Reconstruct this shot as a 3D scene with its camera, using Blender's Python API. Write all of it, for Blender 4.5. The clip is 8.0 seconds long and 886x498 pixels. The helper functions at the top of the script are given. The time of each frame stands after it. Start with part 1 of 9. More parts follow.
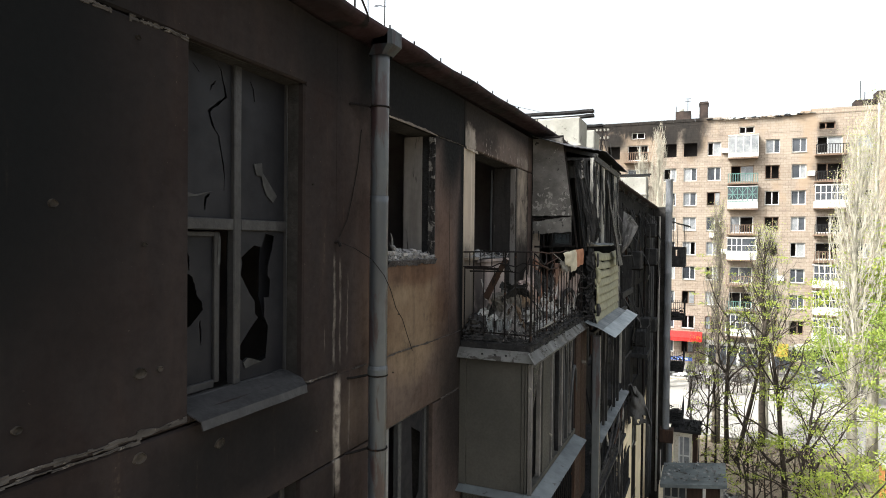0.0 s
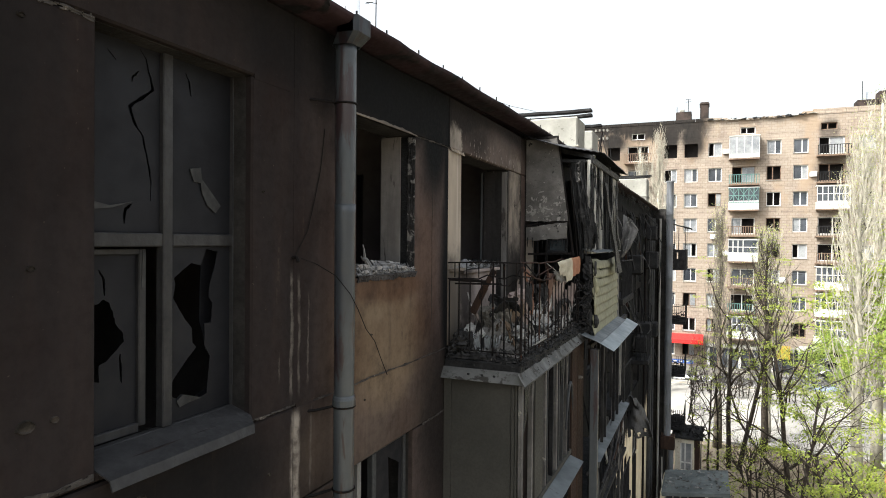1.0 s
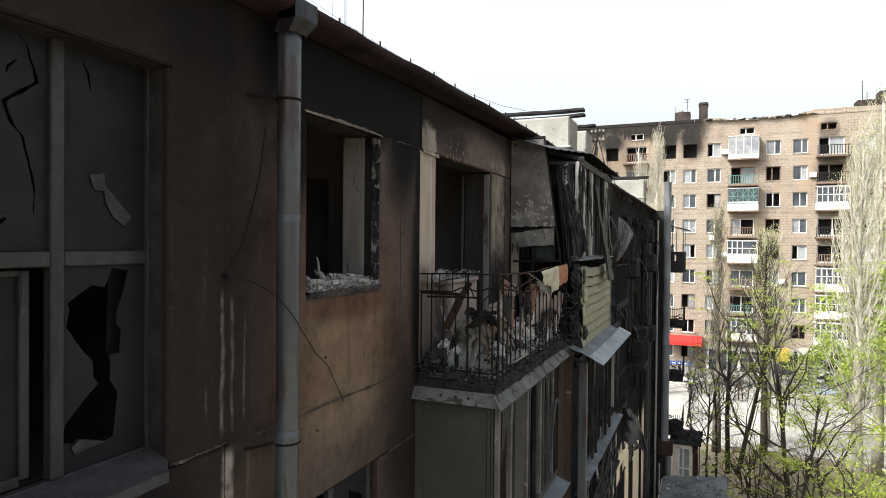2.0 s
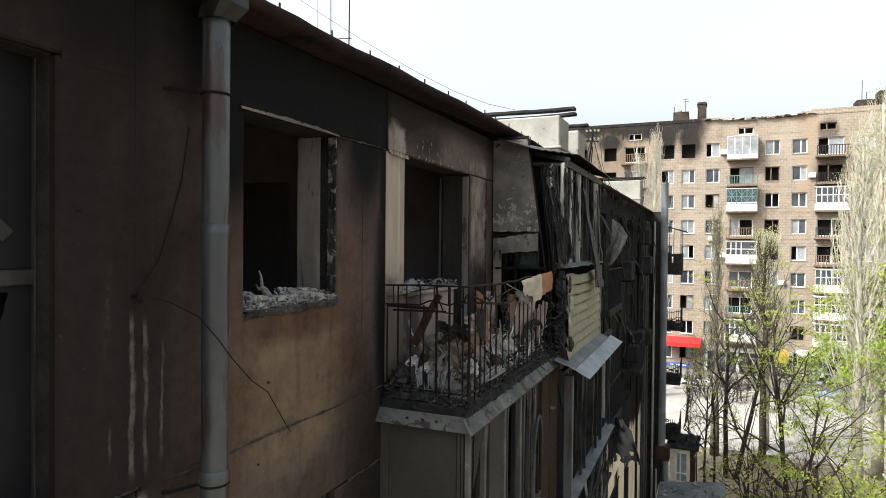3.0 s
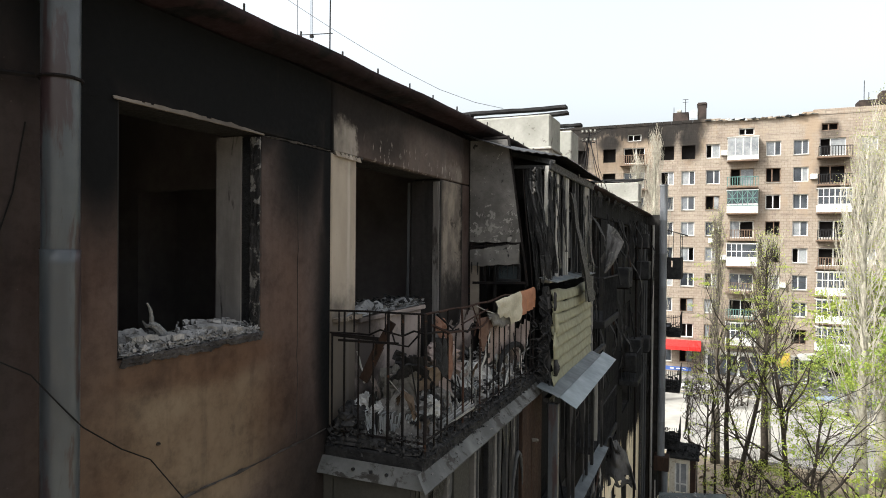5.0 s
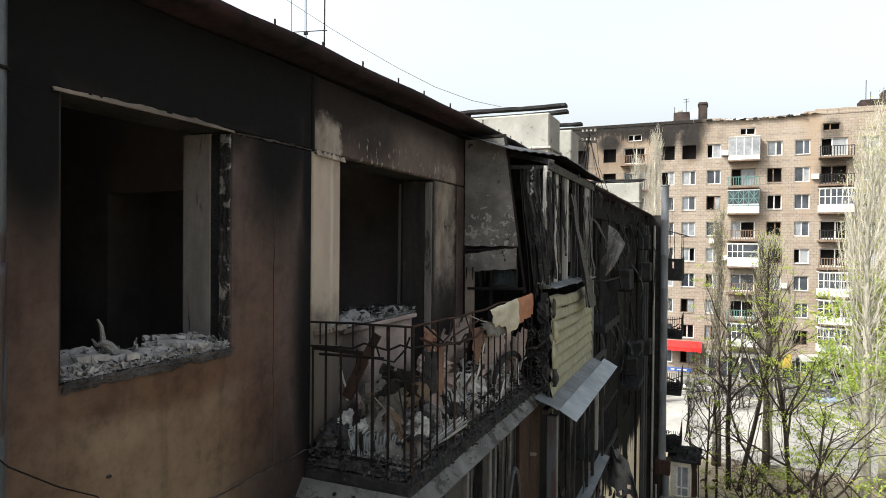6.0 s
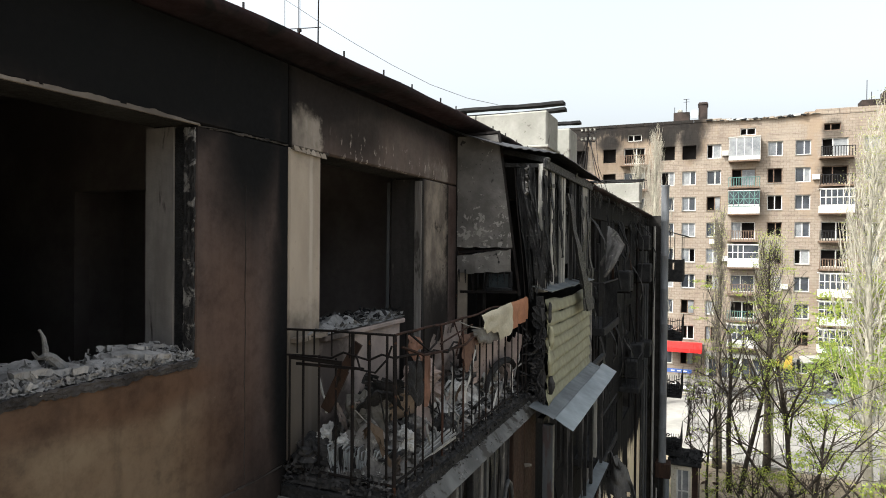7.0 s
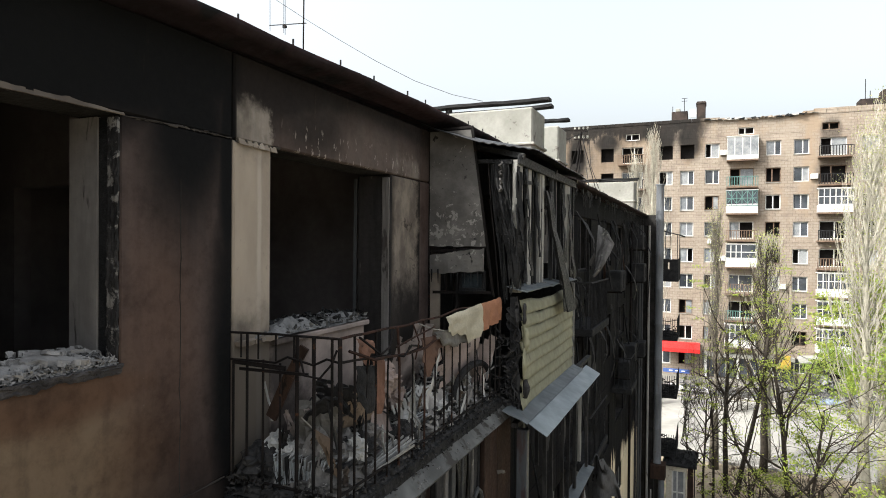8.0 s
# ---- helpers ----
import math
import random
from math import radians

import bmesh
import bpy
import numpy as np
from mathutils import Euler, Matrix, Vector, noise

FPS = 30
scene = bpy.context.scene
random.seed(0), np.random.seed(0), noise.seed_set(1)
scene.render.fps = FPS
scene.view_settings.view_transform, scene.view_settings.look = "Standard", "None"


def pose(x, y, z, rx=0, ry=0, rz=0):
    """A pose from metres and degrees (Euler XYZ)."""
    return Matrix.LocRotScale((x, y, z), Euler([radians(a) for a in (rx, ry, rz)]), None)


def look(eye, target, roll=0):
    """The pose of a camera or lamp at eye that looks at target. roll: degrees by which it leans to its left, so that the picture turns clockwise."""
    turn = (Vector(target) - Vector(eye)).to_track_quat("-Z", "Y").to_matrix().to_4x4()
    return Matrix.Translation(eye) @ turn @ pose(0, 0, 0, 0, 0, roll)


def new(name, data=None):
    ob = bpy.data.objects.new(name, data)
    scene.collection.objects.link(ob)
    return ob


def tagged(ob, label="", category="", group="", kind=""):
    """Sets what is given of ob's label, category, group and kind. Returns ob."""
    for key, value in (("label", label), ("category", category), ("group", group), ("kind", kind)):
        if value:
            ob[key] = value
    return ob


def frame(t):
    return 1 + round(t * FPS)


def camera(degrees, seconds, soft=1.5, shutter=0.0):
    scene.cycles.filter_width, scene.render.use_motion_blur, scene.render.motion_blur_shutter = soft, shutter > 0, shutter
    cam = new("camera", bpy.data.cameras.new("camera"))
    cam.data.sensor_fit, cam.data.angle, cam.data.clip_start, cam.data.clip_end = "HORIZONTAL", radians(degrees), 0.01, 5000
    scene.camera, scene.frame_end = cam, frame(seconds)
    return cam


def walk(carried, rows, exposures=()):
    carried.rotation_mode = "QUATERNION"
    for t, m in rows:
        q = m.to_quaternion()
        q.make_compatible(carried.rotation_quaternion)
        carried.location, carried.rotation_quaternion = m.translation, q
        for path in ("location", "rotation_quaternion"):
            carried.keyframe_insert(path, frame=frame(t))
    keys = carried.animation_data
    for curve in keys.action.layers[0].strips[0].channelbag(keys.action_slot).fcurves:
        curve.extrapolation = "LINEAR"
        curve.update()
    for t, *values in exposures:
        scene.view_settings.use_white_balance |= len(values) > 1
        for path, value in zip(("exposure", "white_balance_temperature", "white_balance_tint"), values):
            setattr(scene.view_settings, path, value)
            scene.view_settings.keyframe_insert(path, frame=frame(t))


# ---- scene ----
cam = camera(71.8, 8.0, soft=0.95)
PATH = [
    (0, (2.621, 0.282, 13.305), (1.825, 2.117, 13.277), 0.6),
    (0.5, (2.575, 0.587, 13.349), (1.779, 2.421, 13.324), 0.5),
    (1, (2.563, 0.886, 13.396), (1.766, 2.72, 13.372), 0.5),
    (1.5, (2.569, 1.167, 13.439), (1.773, 3.002, 13.416), 0.5),
    (2, (2.613, 1.466, 13.487), (1.817, 3.301, 13.464), 0.5),
    (3.5, (2.699, 2.272, 13.607), (1.906, 4.107, 13.584), 0.5),
    (4, (2.691, 2.524, 13.645), (1.898, 4.36, 13.623), 0.5),
    (4.5, (2.69, 2.73, 13.673), (1.896, 4.566, 13.653), 0.5),
    (6, (2.61, 3.263, 13.746), (1.815, 5.098, 13.726), 0.5),
    (6.5, (2.585, 3.415, 13.752), (1.79, 5.25, 13.732), 0.5),
    (7, (2.585, 3.56, 13.755), (1.79, 5.395, 13.737), 0.5),
    (7.5, (2.654, 3.714, 13.757), (1.859, 5.549, 13.737), 0.5),
    (8, (2.774, 3.881, 13.748), (1.979, 5.716, 13.729), 0.5),
]
walk(cam, [(t, look(eye, target, roll)) for t, eye, target, roll in PATH],
     [(0.0, 1.48, 6500, 6), (1.0, 1.4, 6500, 6), (2.0, 1.26, 6500, 6), (4.0, 1.2, 6500, 6), (8.0, 1.15, 6500, 6)])

# ---- light ----
world = bpy.data.worlds.new("sky")
scene.world = world
world.use_nodes = True
wn = world.node_tree.nodes
sky = wn.new("ShaderNodeTexSky")
sky.sky_type = "NISHITA"
sky.sun_disc = False
SUN_ELEV, SUN_AZ = 48.0, 226.0          # azimuth clockwise from +Y, towards the sun
sky.sun_elevation, sky.sun_rotation = radians(SUN_ELEV), radians(SUN_AZ)
sky.air_density, sky.dust_density, sky.ozone_density = 1.0, 9.0, 1.0
haze = wn.new("ShaderNodeHueSaturation")          # thin bright haze: paler than a clear sky
haze.inputs["Saturation"].default_value, haze.inputs["Value"].default_value = 0.33, 1.38
world.node_tree.links.new(sky.outputs[0], haze.inputs["Color"])
world.node_tree.links.new(haze.outputs[0], wn["Background"].inputs[0])
wn["Background"].inputs[1].default_value = 0.15
sun_data = bpy.data.lights.new("sun", "SUN")
sun_data.energy, sun_data.angle, sun_data.color = 2.8, radians(0.6), (1.0, 0.96, 0.90)
sun_ob = new("sun", sun_data)
_sd = Vector((math.sin(radians(SUN_AZ)) * math.cos(radians(SUN_ELEV)),
              math.cos(radians(SUN_AZ)) * math.cos(radians(SUN_ELEV)), math.sin(radians(SUN_ELEV))))
sun_ob.matrix_world = look(_sd * 60, (0, 0, 0))

# ---- materials ----


class N:
    """Small wrapper to write node materials briefly."""

    def __init__(self, name):
        self.m = bpy.data.materials.new(name)
        self.m.use_nodes = True
        self.nt = self.m.node_tree
        self.b = self.nt.nodes["Principled BSDF"]
        self._pos = None

    def node(self, kind, **kw):
        n = self.nt.nodes.new(kind)
        for k, v in kw.items():
            if k == "operation":
                n.operation = v
            elif k == "data_type":
                n.data_type = v
            elif k == "blend_type":
                n.blend_type = v
        return n

    def put(self, sock, v):
        if isinstance(v, (int, float)):
            sock.default_value = v
        elif isinstance(v, tuple):
            sock.default_value = v if len(v) == len(sock.default_value) else (*v, 1.0)
        else:
            self.nt.links.new(v, sock)

    def pos(self):
        if self._pos is None:
            self._pos = self.nt.nodes.new("ShaderNodeNewGeometry").outputs["Position"]
        return self._pos

    def stretch(self, s):
        n = self.nt.nodes.new("ShaderNodeMapping")
        self.put(n.inputs["Vector"], self.pos())
        n.inputs["Scale"].default_value = s
        return n.outputs[0]

    def noise(self, scale, detail=4.0, rough=0.55, vec=None, dist=0.0):
        n = self.nt.nodes.new("ShaderNodeTexNoise")
        self.put(n.inputs["Vector"], vec if vec is not None else self.pos())
        n.inputs["Scale"].default_value, n.inputs["Detail"].default_value = scale, detail
        n.inputs["Roughness"].default_value, n.inputs["Distortion"].default_value = rough, dist
        return n.outputs[0]

    def math(self, op, a, b=0.0):
        n = self.node("ShaderNodeMath", operation=op)
        self.put(n.inputs[0], a)
        self.put(n.inputs[1], b)
        return n.outputs[0]

    def band(self, v, lo, hi, a=0.0, b=1.0):
        n = self.nt.nodes.new("ShaderNodeMapRange")
        n.interpolation_type = "SMOOTHSTEP"
        self.put(n.inputs[0], v)
        for i, x in enumerate((lo, hi, a, b)):
            n.inputs[1 + i].default_value = x
        return n.outputs[0]

    def mix(self, f, a, b, mode="MIX"):
        n = self.nt.nodes.new("ShaderNodeMix")
        n.data_type, n.blend_type = "RGBA", mode
        self.put(n.inputs["Factor"], f)
        self.put(n.inputs[6], a)
        self.put(n.inputs[7], b)
        return n.outputs[2]

    def bump(self, h, strength, dist=0.01):
        n = self.nt.nodes.new("ShaderNodeBump")
        self.put(n.inputs["Height"], h)
        n.inputs["Strength"].default_value, n.inputs["Distance"].default_value = strength, dist
        self.nt.links.new(n.outputs[0], self.b.inputs["Normal"])

    def axes(self):
        n = self.nt.nodes.new("ShaderNodeSeparateXYZ")
        self.put(n.inputs[0], self.pos())
        return n.outputs

    def random(self):
        return self.nt.nodes.new("ShaderNodeObjectInfo").outputs["Random"]

    def island(self):
        return self.nt.nodes.new("ShaderNodeNewGeometry").outputs["Random Per Island"]

    def done(self, color, rough=0.8, metal=0.0, gloss=0.5):
        self.put(self.b.inputs["Specular IOR Level"], gloss)
        self.put(self.b.inputs["Base Color"], color)
        self.put(self.b.inputs["Roughness"], rough)
        self.put(self.b.inputs["Metallic"], metal)
        return self.m


def worn(name, c1, c2, rough=0.8, metal=0.0, big=1.2, fine=18.0, bump=0.3, dist=0.01, stain=None, stain_at=0.58,
         island=0.0, streak=False, gloss=None):
    """A surface of two tones at two scales, with fine relief and, where asked, stains."""
    n = N(name)
    v = n.stretch((3.0, 3.0, 0.5)) if streak else None
    a = n.noise(big, 5, 0.6, v)
    f = n.noise(fine, 4, 0.6)
    col = n.mix(n.band(a, 0.35, 0.65), c1, c2)
    col = n.mix(n.band(f, 0.3, 0.75, 0.0, 0.35), col, tuple(x * 0.55 for x in c1))
    if stain:
        s = n.noise(big * 2.3, 6, 0.65, v, 0.4)
        col = n.mix(n.band(s, stain_at, stain_at + 0.08), col, stain)
    if island:
        col = n.mix(n.band(n.island(), 0, 1, 0, island), col, (0.03, 0.028, 0.026))
    n.bump(f, bump, dist)
    return n.done(col, n.band(f, 0.3, 0.7, max(rough - 0.12, 0.05), min(rough + 0.1, 1.0)), metal,
                  gloss if gloss is not None else 0.08 if rough > 0.72 else 0.25 if rough > 0.4 else 0.5)


def soot_wall(name, clean_low=False):
    """Painted concrete panels, scorched brown, with soot rising from the burnt openings."""
    n = N(name)
    x, y, z = n.axes()
    warp = n.noise(0.9, 5, 0.6)
    wob = n.math("MULTIPLY", n.math("SUBTRACT", warp, 0.5), 1.5)
    fine = n.noise(26.0, 5, 0.6)
    streaks = n.noise(1.0, 4, 0.6, n.stretch((6.0, 6.0, 0.55)))

    def blob(cy, cz, ry, rz, soft=0.8):
        dy = n.math("DIVIDE", n.math("SUBTRACT", y, cy), ry)
        dz = n.math("DIVIDE", n.math("SUBTRACT", z, cz), rz)
        d = n.math("SQRT", n.math("ADD", n.math("MULTIPLY", dy, dy), n.math("MULTIPLY", dz, dz)))
        d = n.math("ADD", d, n.math("MULTIPLY", wob, 0.35))
        return n.band(d, 1.0 - soft * 0.5, 1.0 + soft * 0.5, 1.0, 0.0)

    def any_of(*fs):
        r = fs[0]
        for f in fs[1:]:
            r = n.math("MAXIMUM", r, f)
        return r

    ochre = n.mix(n.band(warp, 0.3, 0.7), (0.131, 0.097, 0.067), (0.166, 0.127, 0.088))
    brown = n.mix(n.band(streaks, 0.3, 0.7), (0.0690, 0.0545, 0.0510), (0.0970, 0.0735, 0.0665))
    clean = n.mix(n.band(warp, 0.3, 0.7), (0.60, 0.51, 0.36), (0.66, 0.57, 0.42))
    rust = (0.084, 0.047, 0.030)
    # heat-browned paint over all, ochre left under the window; much darker towards the near end
    och = any_of(blob(5.55, 12.55, 0.72, 0.62, 0.9), n.math("MULTIPLY", blob(5.5, 11.9, 1.2, 0.42, 0.8), 0.26))
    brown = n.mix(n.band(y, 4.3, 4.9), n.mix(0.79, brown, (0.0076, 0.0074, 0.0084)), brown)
    col = n.mix(och, brown, ochre)
    edge = any_of(blob(5.65, 12.99, 0.72, 0.13, 1.0), n.math("MULTIPLY", n.math("MAXIMUM", blob(4.92, 12.9, 0.22, 0.9, 1.2), blob(6.35, 13.0, 0.28, 0.8, 1.2)), 0.55))
    col = n.mix(n.math("MULTIPLY", edge, 0.75), col, rust)
    mottle = n.noise(2.4, 7, 0.68)
    col = n.mix(n.band(mottle, 0.46, 0.72, 0.0, 0.55), col, (0.022, 0.0160, 0.0148))
    col = n.mix(n.band(streaks, 0.5, 0.75, 0.0, 0.4), col, (0.026, 0.0186, 0.0170))
    blotch = n.noise(11.0, 6, 0.72)
    col = n.mix(n.band(blotch, 0.42, 0.66, 0.0, 0.5), col, (0.62, 0.60, 0.60), "MULTIPLY")
    col = n.mix(n.band(n.noise(1.3, 5, 0.6), 0.45, 0.68, 0.0, 0.55), col, (0.66, 0.57, 0.54), "MULTIPLY")
    col = n.mix(n.band(n.noise(34.0, 3, 0.6), 0.70, 0.74, 0.0, 0.45), col, (0.11, 0.09, 0.075))
    # bare light concrete round the burnt balcony
    pale = any_of(n.math("MULTIPLY", n.math("MULTIPLY", n.band(y, 6.93, 6.95), n.band(n.math("ADD", y, n.math("MULTIPLY", wob, 0.08)), 7.17, 7.23, 1.0, 0.0)),
                         n.math("MULTIPLY", n.band(n.math("ADD", z, n.math("MULTIPLY", wob, 0.12)), 14.52, 14.74, 1.0, 0.0), 0.6)),
                  n.math("MULTIPLY", blob(8.5, 14.62, 1.25, 0.26, 1.0), 0.13))

    ragged = n.noise(5.5, 6, 0.7, n.stretch((1.0, 1.0, 0.5)))
    broken = n.noise(9.0, 5, 0.7)

    def streak_at(cy, w, z0, z1, k):
        d = n.math("ABSOLUTE", n.math("SUBTRACT", y, n.math("ADD", cy, n.math("MULTIPLY", n.math("SUBTRACT", ragged, 0.5), 0.085))))
        e = n.math("MULTIPLY", n.band(d, w * 0.35, w, 1.0, 0.0), n.math("MULTIPLY", n.band(z, z0, z0 + 0.12), n.band(z, z1 - 0.1, z1, 1.0, 0.0)))
        return n.math("MULTIPLY", n.math("MULTIPLY", e, n.band(broken, 0.35, 0.6, 0.3, 1.0)), k)

    pale = any_of(pale, streak_at(4.29, 0.062, 11.3, 12.27, 0.75), streak_at(4.245, 0.022, 12.30, 13.22, 0.30), streak_at(4.325, 0.018, 12.30, 13.2, 0.24),
                  streak_at(4.43, 0.012, 12.36, 13.05, 0.22), streak_at(4.12, 0.010, 12.43, 12.68, 0.3), streak_at(4.47, 0.014, 11.5, 12.26, 0.15))
    bare = n.mix(n.band(streaks, 0.35, 0.65), (0.31, 0.28, 0.25), (0.225, 0.20, 0.175))
    col = n.mix(pale, col, bare)
    if clean_low:
        zr = n.math("ADD", n.math("ADD", z, n.math("MULTIPLY", wob, 0.5)), n.math("MULTIPLY", n.math("SUBTRACT", n.noise(1.0, 4, 0.65, n.stretch((5.0, 5.0, 0.3))), 0.5), 2.6))
        low = n.math("MULTIPLY", n.math("MULTIPLY", n.band(y, 19.6, 20.6), n.math("ADD", n.band(y, 24.8, 25.1, 1.0, 0.0), n.band(y, 26.2, 26.5))), n.band(n.math("ADD", zr, n.band(y, 25.0, 29.0, 0.0, 0.5)), 6.5, 6.75, 1.0, 0.0))
        col = n.mix(low, col, clean)
        far = n.math("MULTIPLY", n.band(y, 9.75, 10.3), n.math("SUBTRACT", 1.0, low))
    # soot, plus the shade under the first window's sill painted in black
    black = any_of(n.math("MULTIPLY", n.band(n.math("ADD", z, n.math("MULTIPLY", wob, 0.5)), 14.45, 15.0),
                          n.math("MULTIPLY", n.band(y, 3.9, 4.9), n.band(y, 6.8, 9.6, 0.97, 0.72))),
                   blob(5.7, 14.8, 1.5, 0.55, 0.7), blob(6.56, 14.42, 0.36, 0.62, 1.1), blob(6.88, 14.2, 0.11, 0.9, 1.1), blob(6.90, 12.9, 0.19, 1.4, 1.2), n.math("MULTIPLY", blob(6.72, 11.5, 0.62, 1.0, 1.2), 0.8),
                   n.math("MULTIPLY", n.math("MULTIPLY", n.band(y, 6.94, 6.96), n.band(n.math("ADD", n.math("ADD", z, n.math("MULTIPLY", wob, 0.35)), n.math("MULTIPLY", y, -0.16)), 13.18, 13.55)), 0.85),
                   blob(1.6, 14.2, 0.9, 1.6, 1.2), blob(4.95, 14.25, 0.2, 0.5, 1.0), n.math("MULTIPLY", blob(3.35, 11.98, 0.75, 0.30, 0.9), 0.75), n.math("MULTIPLY", blob(4.35, 14.75, 0.75, 0.35, 1.0), 0.6),
                   n.math("MULTIPLY", n.math("MULTIPLY", n.band(y, 6.94, 6.96), n.band(n.math("ADD", z, n.math("MULTIPLY", wob, 0.25)), 14.60, 14.86)), 0.8), n.math("MULTIPLY", blob(7.75, 14.72, 0.45, 0.3, 0.9), 0.7),
                   n.math("MULTIPLY", n.band(z, 14.75, 15.1), 0.6),
                   n.math("MULTIPLY", blob(5.6, 11.4, 1.4, 0.5, 1.0), 0.25))
    col = n.mix(n.math("MULTIPLY", black, 0.98), col, (0.0058, 0.0065, 0.0072))
    # run marks and chips
    marks = n.math("MULTIPLY", n.band(streaks, 0.62, 0.72), n.band(fine, 0.42, 0.6))
    col = n.mix(n.math("MULTIPLY", marks, 0.16), col, (0.16, 0.13, 0.10))
    drips = n.math("MULTIPLY", n.band(n.noise(1.0, 3, 0.6, n.stretch((24.0, 24.0, 9.0))), 0.61, 0.65), n.math("MULTIPLY", n.math("MULTIPLY", n.math("MULTIPLY", n.band(y, 7.2, 7.8), n.band(y, 9.6, 9.68, 1.0, 0.0)), n.band(z, 14.36, 14.41)), n.band(n.math("ADD", z, n.math("MULTIPLY", wob, 0.12)), 14.52, 14.66, 1.0, 0.0)))
    col = n.mix(n.math("MULTIPLY", drips, 0.8), col, (0.28, 0.25, 0.23))
    chips = n.band(n.noise(3.1, 8, 0.7), 0.715, 0.73)
    col = n.mix(n.math("MULTIPLY", chips, 0.5), col, (0.18, 0.15, 0.12))
    col = n.mix(n.band(n.random(), 0, 1, 0.0, 0.16), col, (0.008, 0.0076, 0.0078))
    # soot knocked off in one sharp-edged patch at the lintel's end, and rubbed thin at the other
    rag = n.math("MULTIPLY", n.math("SUBTRACT", n.noise(6.0, 6, 0.7), 0.5), 0.22)
    patch = n.math("MULTIPLY", n.math("MULTIPLY", n.band(y, 6.945, 6.955), n.band(n.math("ADD", y, rag), 7.26, 7.31, 1.0, 0.0)), n.math("MULTIPLY", n.band(z, 14.405, 14.412), n.band(n.math("ADD", z, n.math("MULTIPLY", rag, 1.3)), 14.60, 14.70, 1.0, 0.0)))
    thin = n.math("MULTIPLY", n.math("MULTIPLY", n.band(n.math("ADD", y, rag), 9.02, 9.2), n.band(y, 9.60, 9.66, 1.0, 0.0)), n.math("MULTIPLY", n.band(z, 14.405, 14.412), n.band(n.math("ADD", z, rag), 14.50, 14.66, 1.0, 0.0)))
    col = n.mix(n.math("MAXIMUM", n.math("MULTIPLY", patch, n.band(mottle, 0.36, 0.62, 0.85, 0.30)), n.math("MULTIPLY", thin, n.band(mottle, 0.4, 0.6, 0.45, 0.1))), col, bare)
    if clean_low:
        sooty = n.mix(n.band(n.noise(1.0, 5, 0.7, n.stretch((4.0, 4.0, 0.35))), 0.52, 0.75), (0.0048, 0.0052, 0.0060), (0.026, 0.0265, 0.028))
        sooty = n.mix(n.band(n.noise(7.0, 6, 0.75), 0.60, 0.70, 0.0, 0.7), sooty, (0.040, 0.040, 0.041))
        col = n.mix(n.math("MULTIPLY", far, 0.97), col, sooty)
    h = n.math("ADD", n.math("MULTIPLY", fine, 0.5), n.math("MULTIPLY", n.noise(5.0, 6, 0.65), 0.9))
    n.bump(h, 0.35, 0.015)
    return n.done(col, n.band(fine, 0.3, 0.7, 0.75, 0.95), 0.0, 0.045)


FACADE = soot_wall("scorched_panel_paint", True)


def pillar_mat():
    """Bare pale concrete: soft smoke at the top joint and near the junk, one lighter vertical streak."""
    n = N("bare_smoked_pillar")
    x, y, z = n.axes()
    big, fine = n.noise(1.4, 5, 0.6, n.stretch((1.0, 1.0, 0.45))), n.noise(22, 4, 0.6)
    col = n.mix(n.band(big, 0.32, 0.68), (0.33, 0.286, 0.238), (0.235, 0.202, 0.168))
    wob = n.math("MULTIPLY", n.math("SUBTRACT", n.noise(3.3, 5, 0.65), 0.5), 0.7)
    pale_line = n.math("MULTIPLY", n.band(n.math("ABSOLUTE", n.math("SUBTRACT", n.math("ADD", y, n.math("MULTIPLY", wob, 0.05)), 7.17)), 0.008, 0.03, 1.0, 0.0), n.band(big, 0.4, 0.6, 0.2, 1.0))
    col = n.mix(n.math("MULTIPLY", pale_line, 0.45), col, (0.46, 0.42, 0.38))
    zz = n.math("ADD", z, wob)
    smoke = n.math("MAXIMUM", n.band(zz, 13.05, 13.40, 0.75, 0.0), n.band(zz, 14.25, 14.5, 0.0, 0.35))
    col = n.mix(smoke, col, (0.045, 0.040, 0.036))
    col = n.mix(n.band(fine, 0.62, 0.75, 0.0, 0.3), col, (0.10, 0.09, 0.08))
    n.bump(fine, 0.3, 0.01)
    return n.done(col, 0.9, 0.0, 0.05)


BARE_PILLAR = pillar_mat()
BARE_PIER = worn("bare_smoked_pier", (0.21, 0.180, 0.150), (0.070, 0.059, 0.052), 0.9, big=1.1, fine=22, bump=0.3)


